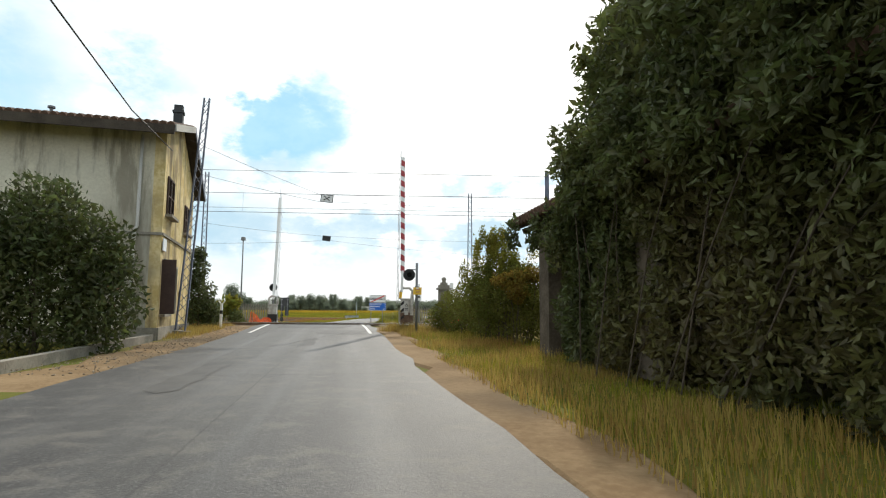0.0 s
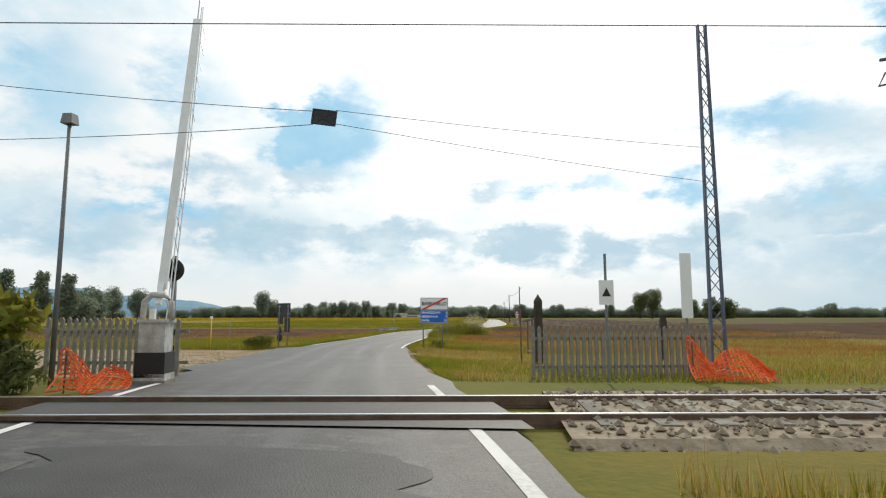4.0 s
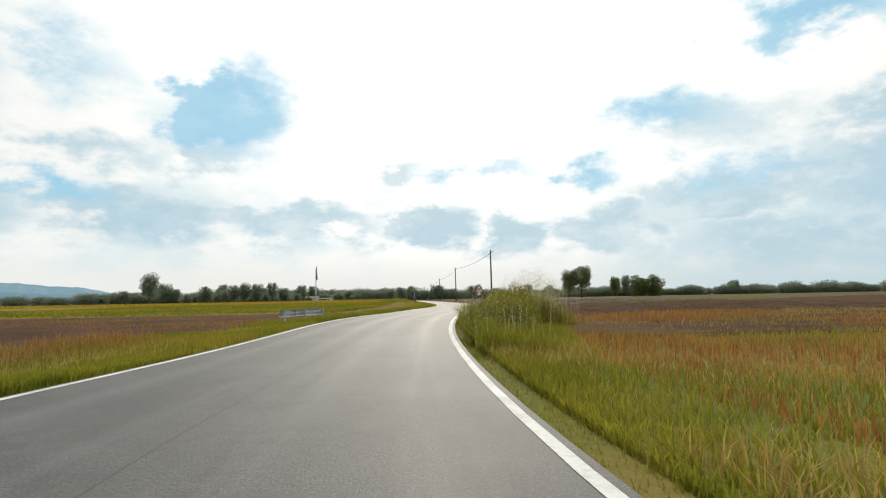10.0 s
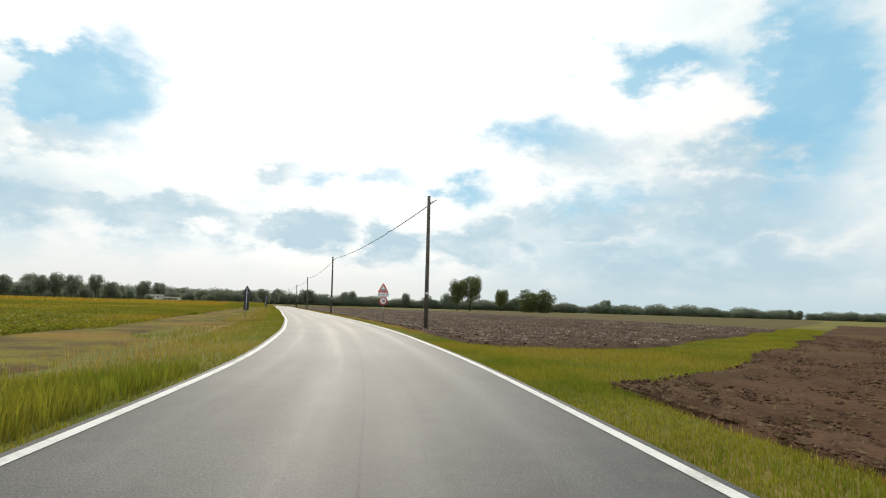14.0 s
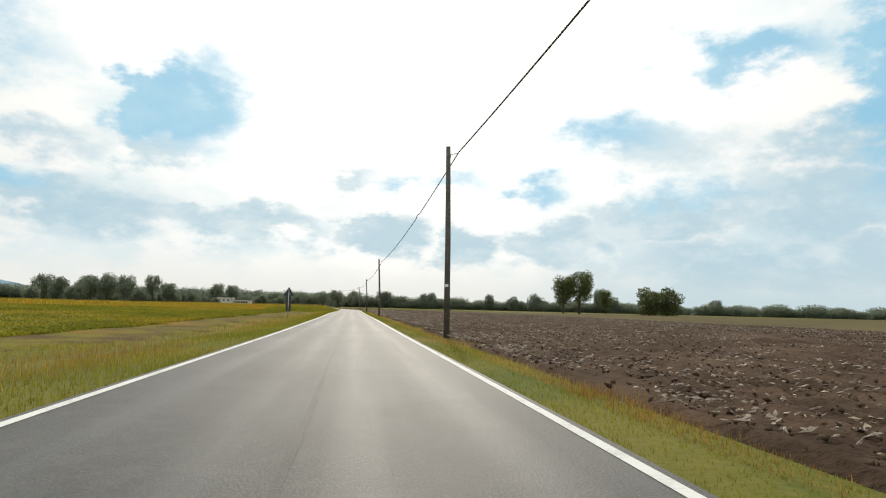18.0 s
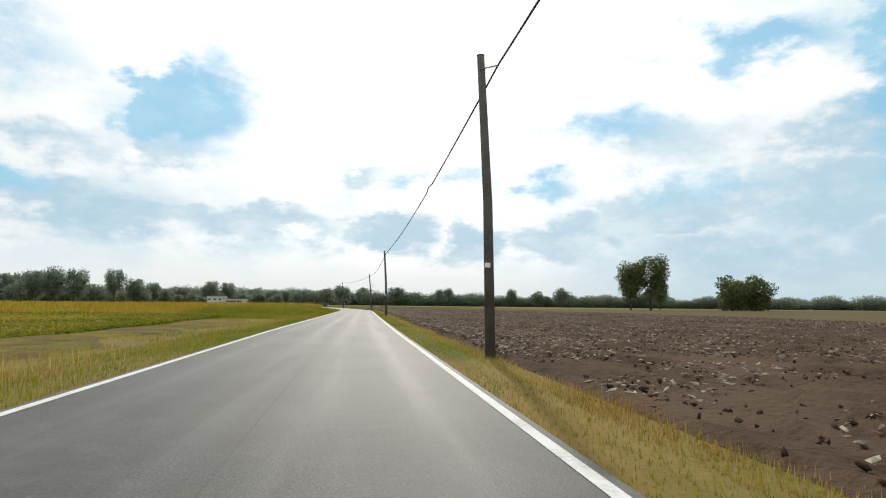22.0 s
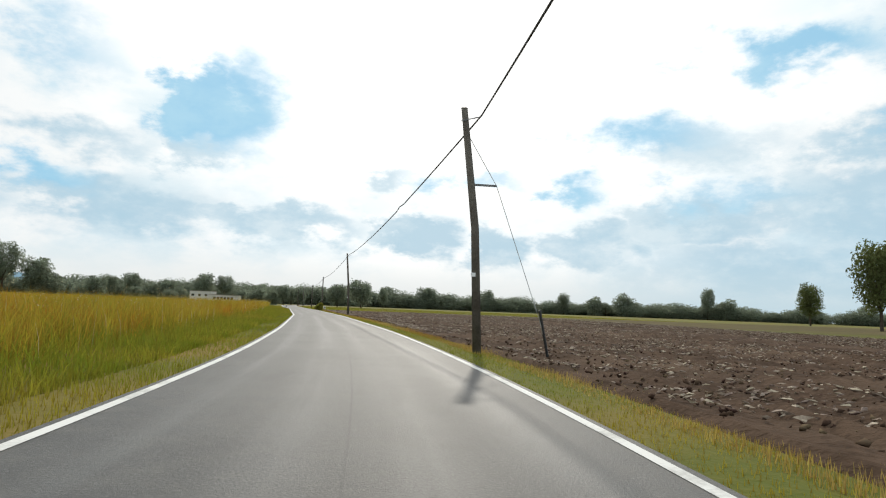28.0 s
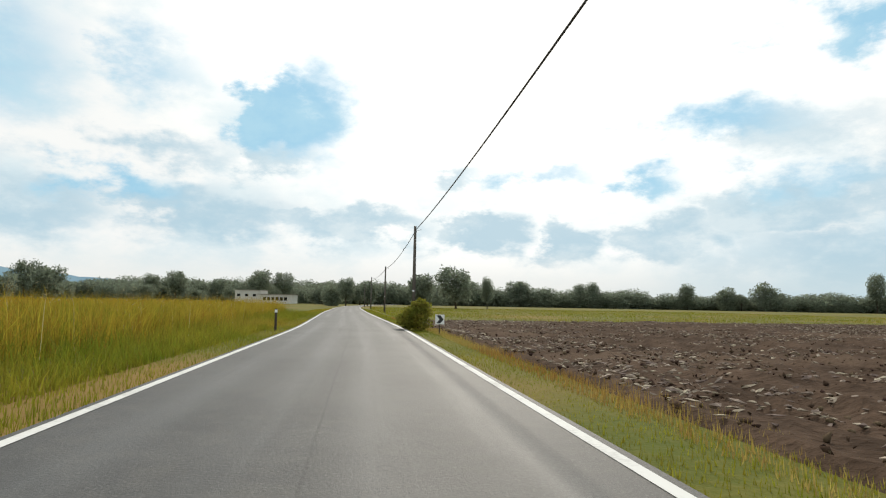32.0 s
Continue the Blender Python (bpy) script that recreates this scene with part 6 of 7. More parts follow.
def shrub_mass(name, lumps, count, leaf, material, label, category="bush", seed=1, stems=6, at=None):
    """A bush of its own: stems and a crown of leaves round the given lumps."""
    c = lumps[0][0] if at is None else at
    z = float(land(c[0], c[1]))
    ob = thing(name, (c[0], c[1], z), label, category)
    rel = [((p[0] - c[0], p[1] - c[1], p[2] - z), r) for p, r in lumps]
    g = G()
    rr = random.Random(seed)
    for k in range(stems):
        p, r = rel[k % len(rel)]
        q = (p[0] + rr.uniform(-0.5, 0.5) * r[0], p[1] + rr.uniform(-0.5, 0.5) * r[1], p[2] + r[2] * rr.uniform(0.2, 0.8))
        b = (p[0] * 0.6 + rr.uniform(-0.2, 0.2), p[1] * 0.6 + rr.uniform(-0.2, 0.2), -0.1)
        g.tube([b, ((b[0] + q[0]) / 2 + rr.uniform(-0.1, 0.1), (b[1] + q[1]) / 2, q[2] * 0.55), q], [0.016, 0.012, 0.005], 5)
    if stems:
        part("branching", g, BARK, ob)
    part("foliage", leaf_cloud("foliage", rel, count, leaf, material, seed), material, ob)
    return ob


shrub_mass("laurel_bush", [((-10.6, 14.3, 2.0), (1.7, 1.8, 2.2)), ((-10.3, 14.0, 3.4), (1.3, 1.4, 1.2)), ((-9.3, 14.9, 1.5), (1.05, 1.1, 1.5)), ((-12.6, 13.4, 2.4), (2.0, 1.9, 2.4)), ((-9.4, 15.1, 2.7), (0.8, 0.8, 1.0)), ((-14.5, 12.2, 2.4), (2.0, 1.9, 2.3))], 30000, 0.085, LEAF_DARK, "large dark evergreen bush in front of the house", "bush", 11, 14)
shrub_mass("laurel_bush", [((-12.4, 27.0, 1.7), (0.9, 1.0, 1.3)), ((-12.6, 26.9, 3.1), (0.7, 0.8, 1.0)), ((-12.3, 27.0, 3.9), (0.3, 0.4, 0.4)), ((-11.9, 27.4, 1.1), (0.6, 0.6, 0.7))], 8000, 0.07, LEAF_DARK, "dark bushy shrub at the rear corner of the house", "bush", 12, 8)
shrub_mass("ivy_tree", [((3.9, 12.3, 5.0), (1.2, 1.3, 1.3)), ((4.6, 12.0, 6.2), (2.2, 2.6, 2.4)), ((4.3, 12.6, 5.2), (1.2, 1.4, 1.3)), ((5.4, 9.5, 8.6), (2.8, 3.2, 2.6)), ((4.6, 11.5, 9.8), (2.0, 2.3, 2.0)), ((6.5, 6.5, 8.0), (3.0, 3.2, 3.2)), ((5.6, 4.0, 6.5), (2.4, 2.8, 2.6)), ((6.0, 1.0, 6.0), (2.6, 2.8, 2.8)), ((4.0, 12.2, 7.2), (1.0, 1.2, 1.2)), ((5.2, 13.0, 11.5), (1.6, 1.8, 1.5)), ((3.4, 10.0, 5.6), (1.3, 2.2, 1.3)), ((3.9, 7.2, 6.0), (1.6, 2.4, 1.8)), ((4.6, 3.5, 6.2), (1.8, 2.6, 2.2))], 110000, 0.1, LEAF_DARK, "tall dark broadleaf tree hanging over the shed", "tree", 13, 18, (6.2, 10.0))
ivy = []
for i in range(9):
    yy = 13.2 - i * 1.75
    xx = 2.3 + (15.5 - yy) * 0.204 - 0.15
    if i > 0:
        ivy += [((xx - 0.8, yy - 0.3, 3.6), (0.4, 1.0, 0.5)), ((xx - 0.5, yy - 0.1, 4.4), (0.8, 1.2, 0.7))]
    ivy += [((xx, yy - 0.4, 1.3), (0.6, 1.1, 1.5)), ((xx + 0.1, yy - 0.6, 3.2), (0.8, 1.3, 1.2))]
shrub_mass("ivy", ivy, 100000, 0.075, LEAF_DARK, "thick dark ivy covering the front of the shed", "ivy", 14, 20)
# a lighter leaf colour along this edge imitates sun falling on the ivy
shrub_mass("ivy", [((2.85, 13.2, 3.9), (0.45, 0.6, 0.5)), ((3.3, 12.7, 5.4), (0.6, 0.8, 1.1)), ((3.6, 12.3, 7.2), (0.5, 0.7, 0.9)), ((4.3, 12.6, 9.2), (0.8, 0.8, 1.2))], 5200, 0.08, LEAF_OLIVE, "yellow-green leaves at the ivy's edge, sunlight painted in their colour", "ivy", 27, 6)
shrub_mass("ivy", [((2.4, 11.5, 6.35), (0.12, 0.2, 0.12)), ((2.7, 11.5, 6.2), (0.22, 0.3, 0.2)), ((3.0, 11.6, 6.5), (0.3, 0.4, 0.3)), ((3.2, 11.5, 7.3), (0.25, 0.3, 0.3)), ((2.8, 11.5, 5.5), (0.16, 0.2, 0.12)), ((3.05, 11.5, 5.6), (0.28, 0.3, 0.25)), ((2.75, 11.5, 4.8), (0.2, 0.3, 0.18)), ((2.2, 11.7, 4.2), (0.2, 0.3, 0.22))], 900, 0.12, LEAF_OLIVE, "sparse leafy sprigs reaching out of the tree", "branch", 31, 8, (3.6, 11.8))
shrub_mass("ivy", [((1.25, 14.9, 3.25), (0.18, 0.3, 0.5)), ((1.7, 14.0, 3.2), (0.2, 0.6, 0.5)), ((2.0, 12.9, 3.0), (0.3, 0.7, 0.9))], 1500, 0.07, LEAF_DARK, "strands of ivy hanging from the shed eave", "ivy", 24, 0)
shrub_mass("overgrown_shrubs", [((0.9, 20.6, 2.0), (0.85, 1.0, 1.2)), ((1.6, 20.0, 1.5), (1.4, 1.7, 1.4)), ((0.9, 22.0, 1.5), (1.2, 1.5, 1.4)), ((3.0, 19.0, 1.4), (1.3, 1.4, 1.2)), ((4.6, 18.2, 1.4), (1.6, 1.6, 1.4)), ((0.1, 24.2, 1.35), (0.9, 1.2, 1.2)), ((-0.5, 25.8, 1.2), (0.8, 1.0, 1.1)), ((-1.1, 26.6, 0.9), (0.6, 0.7, 0.8)), ((6.5, 18.5, 1.5), (1.9, 1.9, 1.5)), ((1.9, 19.6, 2.1), (0.6, 0.7, 0.9))], 60000, 0.05, LEAF_OLIVE, "overgrown hedge of mixed shrubs beside the railway", "bush", 15, 24)
rs_s = random.Random(9)
shoots = []
for i in range(44):
    u = rs_s.random()
    tall = i % 4 > 0
    x, y = (0.1 + 2.2 * u, 21.9 - 2.4 * u) if tall else (2.0 + 3.6 * u, 19.6 - 1.6 * u)
    h = rs_s.uniform(2.5, 3.5) if tall else rs_s.uniform(2.2, 3.3)
    w_s = rs_s.uniform(0.08, 0.24)
    shoots.append(((x + rs_s.uniform(-0.4, 0.4), y + rs_s.uniform(-0.6, 0.6), h), (w_s, w_s, rs_s.uniform(0.35, 0.85))))
for i in range(16):
    u = rs_s.random()
    shoots.append(((0.5 + 1.1 * u, 21.3 - 1.0 * u + rs_s.uniform(-0.3, 0.3), rs_s.uniform(3.5, 4.15)), (0.16, 0.16, rs_s.uniform(0.3, 0.6))))
shrub_mass("overgrown_shrubs", shoots, 12500, 0.045, LEAF_YEL, "pale green upright shoots growing out of the hedge", "bush", 16, 44, (1.4, 20.8))
shrub_mass("overgrown_shrubs", [((1.6, 18.9, 2.3), (0.55, 0.4, 0.35)), ((2.2, 19.0, 2.45), (0.6, 0.4, 0.3)), ((1.2, 19.3, 2.3), (0.35, 0.3, 0.3)), ((3.0, 18.2, 2.35), (0.7, 0.4, 0.3)), ((1.7, 18.6, 1.9), (0.4, 0.3, 0.35))], 4200, 0.05, LEAF_RUST, "yellowing climber spread over the hedge", "bush", 26, 6)
shrub_mass("overgrown_shrubs", [((3.4, 25.6, 1.4), (2.0, 1.2, 1.1)), ((6.0, 25.0, 1.9), (1.6, 1.2, 1.6)), ((8.5, 25.5, 2.2), (2.0, 1.4, 1.9)), ((1.4, 26.4, 1.0), (0.9, 0.8, 0.7)), ((11, 26.5, 2.0), (2.2, 1.5, 1.7))], 30000, 0.055, LEAF_YEL, "yellow-green brambles and shrubs along the railway", "bush", 17, 14)
shrub_mass("sapling", [((-13.5, 34.0, 1.75), (0.7, 0.6, 0.4)), ((-13.6, 33.9, 1.25), (0.5, 0.5, 0.35))], 170, 0.2, LEAF_YEL, "bright green sapling with long leaves by the fence", "plant", 18, 6)
shrub_mass("weeds", [((-16.5, 34.0, 0.8), (1.6, 0.8, 0.5)), ((-19.5, 34.0, 0.8), (1.8, 0.8, 0.5)), ((-23, 34, 0.8), (2.0, 0.8, 0.5)), ((-14.5, 33.6, 0.8), (0.9, 0.5, 0.45)), ((-13.1, 33.7, 0.85), (0.5, 0.45, 0.5))], 6800, 0.09, LEAF, "low green weeds along the track", "weeds", 19, 8)
shrub_mass("roadside_bush", [((-19.0, 477.6, 0.55), (0.8, 0.9, 0.65)), ((-18.8, 477.8, 1.05), (0.5, 0.6, 0.4)), ((-19.3, 477.2, 0.4), (0.55, 0.6, 0.4))], 4500, 0.07, LEAF_YEL, "leafy green bush on the road verge", "bush", 20, 8)
shrub_mass("weeds", [((-20.6, 63.0, 0.1), (0.7, 0.7, 0.45)), ((-21.4, 63.2, 0.0), (0.6, 0.6, 0.35))], 2600, 0.055, LEAF_OLIVE, "dark bushy weeds beside the road signs", "weeds", 21, 8)

shrub_mass("weeds", [((-7.8, 90.2, 0.1), (1.3, 1.0, 0.6)), ((-8.6, 89.6, 0.0), (0.7, 0.8, 0.5)), ((-6.9, 90.6, 0.2), (0.8, 0.8, 0.7))], 7000, 0.04, LEAF_YEL, "leafy yellow-green weeds among the tall grass", "weeds", 33, 14)
shrub_mass("weeds", [((-10.7, 81.9, 0.15), (0.6, 1.1, 0.75)), ((-10.0, 83.4, 0.25), (0.85, 1.3, 0.85)), ((-9.3, 85.4, 0.3), (0.95, 1.4, 0.95)), ((-10.9, 80.4, 0.0), (0.4, 0.8, 0.45)), ((-9.6, 82.6, 0.1), (0.6, 0.8, 0.7)), ((-8.7, 87.4, 0.4), (0.8, 1.1, 0.9))], 30000, 0.036, LEAF_YEL, "bushy yellow-green weeds crowding the inside of the bend", "weeds", 34, 26)
shrub_mass("weeds", [((-8.75, 60.7, 0.0), (0.3, 0.25, 0.3)), ((-8.4, 60.9, 0.0), (0.3, 0.25, 0.25))], 1500, 0.03, LEAF_OLIVE, "low dark green weeds behind the town sign", "weeds", 28, 8)
# ---- grass, crops and soil ----
RNG = np.random.default_rng(77)


def blades(name, x, y, h, w, material, label, category="grass", lean=0.35, tall=False):
    """Single blades of grass as narrow triangles; tall ones bend in two steps."""
    n = len(x)
    x, y = np.asarray(x, float), np.asarray(y, float)
    z = land(x, y) - 0.04
    h = h * RNG.uniform(0.45, 1.1, n)
    a, b = RNG.uniform(0, 6.283, n), RNG.uniform(0, 6.283, n)
    l = lean * h * RNG.random(n)
    ca, sa, cb, sb = np.cos(a) * w / 2, np.sin(a) * w / 2, np.cos(b) * l, np.sin(b) * l
    p = [np.stack([x - ca, y - sa, z], 1), np.stack([x + ca, y + sa, z], 1)]
    if tall:
        p += [np.stack([x - ca * 0.8 + cb * 0.3, y - sa * 0.8 + sb * 0.3, z + h * 0.6], 1), np.stack([x + ca * 0.8 + cb * 0.3, y + sa * 0.8 + sb * 0.3, z + h * 0.6], 1), np.stack([x + cb, y + sb, z + h], 1)]
        i = np.arange(n) * 5
        f = np.concatenate([np.stack([i, i + 1, i + 3], 1), np.stack([i, i + 3, i + 2], 1), np.stack([i + 2, i + 3, i + 4], 1)])
        v = np.stack(p, 1).reshape(-1, 3)
    else:
        p.append(np.stack([x + cb, y + sb, z + h], 1))
        i = np.arange(n) * 3
        f = np.stack([i, i + 1, i + 2], 1)
        v = np.stack(p, 1).reshape(-1, 3)
    return tagged(new(name, quick(name, v, f, material)), label, category, kind="stuff")


def patchy(x, y, scale, lo, hi):
    """A soft field of patches between lo and hi."""
    s = np.sin(x * scale + 1.3 * np.sin(y * scale * 0.7)) + np.sin(y * scale * 1.3 + 1.7 * np.sin(x * scale * 0.9 + 2.0))
    return lo + (hi - lo) * (s / 4 + 0.5)


def strip(side, y0, y1, a, b, n, power=1.0):
    """n places between two distances from the edge line, denser near the road with a higher power."""
    y = RNG.uniform(y0, y1, n)
    d = a + (b - a) * RNG.random(n) ** power
    return (right_line(y) + d if side > 0 else left_line(y) - d), y


for wx, wy, wn in ((-9.0, 60.9, 2200), (-8.0, 61.2, 2600), (-7.0, 62.0, 2000), (-20.9, 63.0, 1800)):
    k = RNG.normal(size=(wn, 2))
    blades("tall_weeds", wx + k[:, 0] * 0.45, wy + k[:, 1] * 0.5, 0.2 + 0.45 * RNG.random(wn), 0.016, BLADE, "tall rough weeds round the sign posts", "weeds", lean=0.6, tall=True)
# mown verges along the open road
x, y = strip(1, 60, 560, 0.14, 1.95, 190000)
blades("verge_grass", x, y, patchy(x, y, 0.5, 0.05, 0.12), 0.014, BLADE, "short green and yellow verge grass")
x, y = strip(1, 150, 500, 1.15, 2.4, 80000)
blades("verge_grass", x, y, patchy(x, y, 0.7, 0.07, 0.24), 0.015, BLADE_DRY, "dry straw-coloured grass at the field edge")
x, y = strip(-1, 64, 560, 0.14, 3.4, 210000, 1.25)
blades("verge_grass", x, y, patchy(x, y, 0.45, 0.06, 0.2), 0.015, BLADE, "green verge grass")
x, y = strip(-1, 64, 330, 1.6, 4.6, 16000)
blades("verge_grass", x, y, patchy(x, y, 0.3, 0.1, 0.4), 0.02, BLADE_DRY, "dry yellow grass beside the crop")
off = 1.0 + 64.0 * RNG.random(110000) ** 1.6
y = tilled_end(off) - 0.6 + (plough_start(off) - tilled_end(off) + 1.2) * RNG.random(len(off))
x = right_line(y) + off
blades("grass_strip", x, y, patchy(x, y, 0.4, 0.07, 0.17), 0.022, BLADE, "bright green grass strip between two fields")
x, y = strip(1, 497, 640, 2.2, 120.0, 60000, 1.3)
y = y + 0.33 * (x - right_line(y))
blades("grass_strip", x, y, patchy(x, y, 0.2, 0.1, 0.4), 0.06, BLADE, "green grass beyond the ploughed field")
x, y = strip(1, 84, 105, 1.5, 4.0, 16000)
blades("verge_grass", x, y, patchy(x, y, 0.6, 0.1, 0.4), 0.016, BLADE, "rough grass round the guardrail", tall=True)
x, y = strip(1, 100, 144, 0.14, 2.1, 60000)
blades("verge_grass", x, y, patchy(x, y, 0.6, 0.06, 0.17), 0.014, BLADE, "bright green verge beside the tilled field")
x, y = strip(1, 98, 128, 1.8, 9.0, 9000, 1.6)
keep = patchy(x, y, 0.8, 0.0, 1.0) > 0.5
blades("red_weeds", x[keep], y[keep], patchy(x, y, 0.9, 0.04, 0.22)[keep], 0.02, BLADE_RED, "dead reddish weeds on the tilled earth", "weeds", tall=True, lean=1.0)
x, y = strip(1, 98, 128, 1.8, 12.0, 6000, 1.4)
blades("dry_grass", x, y, patchy(x, y, 1.1, 0.03, 0.14), 0.015, BLADE_DRY, "scattered straw on the tilled earth", tall=True, lean=1.4)
x, y = strip(-1, 128, 300, 3.8, 9.6, 26000)
keep = patchy(x, y, 0.35, 0.0, 1.0) > 0.45
blades("sparse_weeds", x[keep], y[keep], patchy(x, y, 0.5, 0.05, 0.25)[keep], 0.03, BLADE, "sparse weeds on the bare strip", "weeds")
# round the crossing
x, y = strip(1, -6, 29, 1.1, 4.6, 26000)
blades("dry_grass", x, y, patchy(x, y, 1.1, 0.06, 0.36), 0.018, BLADE_DRY, "dry straw-coloured grass by the broken road edge")
x, y = strip(1, 2, 29, 1.3, 5.5, 12000)
blades("green_grass", x, y, patchy(x, y, 0.9, 0.06, 0.3), 0.018, BLADE, "patchy green grass by the road")
x, y = strip(-1, 20, 30, 1.6, 3.6, 7000)
blades("dry_grass", x, y, patchy(x, y, 1.2, 0.06, 0.4), 0.018, BLADE_DRY, "dry grass along the house wall")
x, y = strip(-1, -4, 17, 3.2, 9.0, 14000)
blades("green_grass", x, y, patchy(x, y, 0.9, 0.04, 0.12), 0.018, BLADE, "mown grass in the house yard")
k = RNG.normal(size=(2600, 2))
blades("dry_grass", np.maximum(-2.5 + k[:, 0] * 0.5, -3.3 + 0.2 * k[:, 1]), 25.0 + k[:, 1] * 0.4, 0.15 + 0.35 * RNG.random(2600), 0.014, BLADE_DRY, "dry grass round the barrier's plinth", lean=0.7, tall=True)
# meadow to the right of the road
x, y = strip(1, 37, 84, 0.6, 34.0, 70000, 2.3)
blades("meadow_grass", x, y, patchy(x, y, 0.35, 0.06, 0.3), 0.02, BLADE, "rough green meadow grass", lean=0.75, tall=True)
x, y = strip(1, 40, 100, 1.6, 44.0, 52000, 1.2)
blades("meadow_grass", x, y, patchy(x, y, 0.27, 0.08, 0.42), 0.02, BLADE_DRY, "dry yellow meadow grass", lean=0.9, tall=True)
x, y = strip(1, 37, 70, 0.9, 26.0, 34000, 1.5)
blades("meadow_grass", x, y, patchy(x, y, 0.45, 0.06, 0.34), 0.018, BLADE_DRY, "dry straw among the meadow grass", lean=0.9, tall=True)
x, y = strip(1, 56, 98, 3.0, 36.0, 52000, 1.2)
blades("red_weeds", x, y, patchy(x, y, 0.31, 0.12, 0.5), 0.022, BLADE_RED, "reddish brown dying weeds", "weeds", tall=True)
# meadow on the other side
x, y = strip(-1, 78, 132, 0.5, 5.0, 50000, 1.2)
blades("meadow_grass", x, y, patchy(x, y, 0.4, 0.1, 0.4), 0.02, BLADE, "yellow-green meadow grass", tall=True)
x, y = strip(-1, 64, 80, 0.5, 36.0, 60000, 1.6)
blades("meadow_grass", x, y, patchy(x, y, 0.4, 0.12, 0.45), 0.024, BLADE, "rough green meadow grass", lean=0.75, tall=True)
x, y = strip(-1, 78, 120, 4.6, 60.0, 30000, 1.3)
blades("red_weeds", x, y, patchy(x, y, 0.3, 0.06, 0.3), 0.022, BLADE_RED, "reddish brown stubble and weeds", "weeds", tall=True)
x, y = strip(-1, 64, 84, 2.5, 40.0, 20000, 1.3)
blades("meadow_grass", x, y, patchy(x, y, 0.3, 0.15, 0.5), 0.02, BLADE_DRY, "dry yellow meadow grass", lean=0.9, tall=True)
k = RNG.normal(size=(1800, 2))
blades("red_weeds", -22.5 + k[:, 0] * 0.9, 84.0 + k[:, 1] * 1.6, 0.25 + 0.35 * RNG.random(1800), 0.02, BLADE_RED, "patch of rust-red dock", "weeds", tall=True)
# rank weeds along the bend
x, y = strip(1, 78, 91, 0.45, 3.0, 8000, 1.2)
blades("tall_weeds", x, y, patchy(x, y, 0.9, 0.35, 1.05), 0.02, BLADE, "rank yellow-green weeds along the bend", "weeds", lean=0.9, tall=True)
x, y = strip(1, 76, 91, 0.5, 2.8, 2400)
blades("tall_weeds", x, y, patchy(x, y, 0.7, 0.25, 0.75), 0.014, BLADE_DRY, "dry stalks among the rank weeds", "weeds", lean=0.9, tall=True)
x, y = strip(1, 79, 90, 0.4, 2.3, 300)
h = 0.6 + 0.95 * RNG.random(len(x))
blades("tall_weeds", x, y, h, 0.01, SEED, "thin stems of flowering weeds", "weeds", lean=0.2, tall=True)
WEED_FLOWERS = (x, y, h)
# tall grass clump with seed heads by the bend
k = RNG.normal(size=(9000, 2))
cx, cy = -7.8 + k[:, 0] * 0.8, 90.2 + k[:, 1] * 0.8
blades("tall_grass_clump", cx, cy, (0.6 + 1.1 * RNG.random(9000)) * np.exp(-0.15 * (k ** 2).sum(1)), 0.02, BLADE, "tall green grass clump on the verge", lean=0.9, tall=True)
k = RNG.normal(size=(2600, 2))
blades("tall_grass_clump", -7.8 + k[:, 0] * 0.9, 90.2 + k[:, 1] * 0.9, (0.5 + 1.0 * RNG.random(2600)) * np.exp(-0.12 * (k ** 2).sum(1)), 0.016, BLADE_DRY, "dry yellow leaves among the tall grass", lean=1.1, tall=True)
k = RNG.normal(size=(320, 2))
sx, sy = -7.4 + k[:, 0] * 0.75, 90.2 + k[:, 1] * 0.7
sh = (1.5 + 1.5 * RNG.random(320)) * np.exp(-0.08 * (k ** 2).sum(1))
blades("seed_stalks", sx, sy, sh, 0.01, SEED, "pale grass stalks with seed heads", lean=0.3, tall=True)


def seed_heads(name, x, y, h, n, size, label):
    """Loose panicles of small grains round the tops of stalks."""
    m = len(x)
    i = np.repeat(np.arange(m), n)
    c = np.stack([x[i] + RNG.normal(0, 0.07, m * n), y[i] + RNG.normal(0, 0.07, m * n), land(x[i], y[i]) + h[i] * RNG.uniform(0.72, 1.02, m * n)], 1)
    a = RNG.normal(size=(m * n, 3))
    a[:, 2] += 1.0
    a *= (size / np.linalg.norm(a, axis=1))[:, None]
    b = RNG.normal(size=(m * n, 3)) * size * 0.3
    v = np.stack([c - a, c + b, c + a], 1).reshape(-1, 3)
    return tagged(new(name, quick(name, v, np.arange(m * n * 3).reshape(-1, 3), SEED)), label, "grass", kind="stuff")


seed_heads("seed_heads", sx, sy, sh * 0.85, 34, 0.022, "pale loose seed heads of tall grass")
seed_heads("weed_flowers", *WEED_FLOWERS, 7, 0.025, "small pale flowers on roadside weeds")
# bean crop
x, y = strip(-1, 125, 322, 9.2, 90.0, 190000, 2.2)
x = np.where(RNG.random(len(x)) < 0.75, np.round(x / 0.75) * 0.75 + RNG.normal(0, 0.09, len(x)), x)
n = len(x)
h = patchy(x, y, 0.08, 0.1, 0.4)
c = np.stack([x, y, land(x, y) + h * RNG.random(n)], 1)
a = RNG.normal(size=(n, 3))
a[:, 2] *= 0.5
a /= np.linalg.norm(a, axis=1)[:, None]
b = np.cross(a, RNG.normal(size=(n, 3)))
b /= np.linalg.norm(b, axis=1)[:, None]
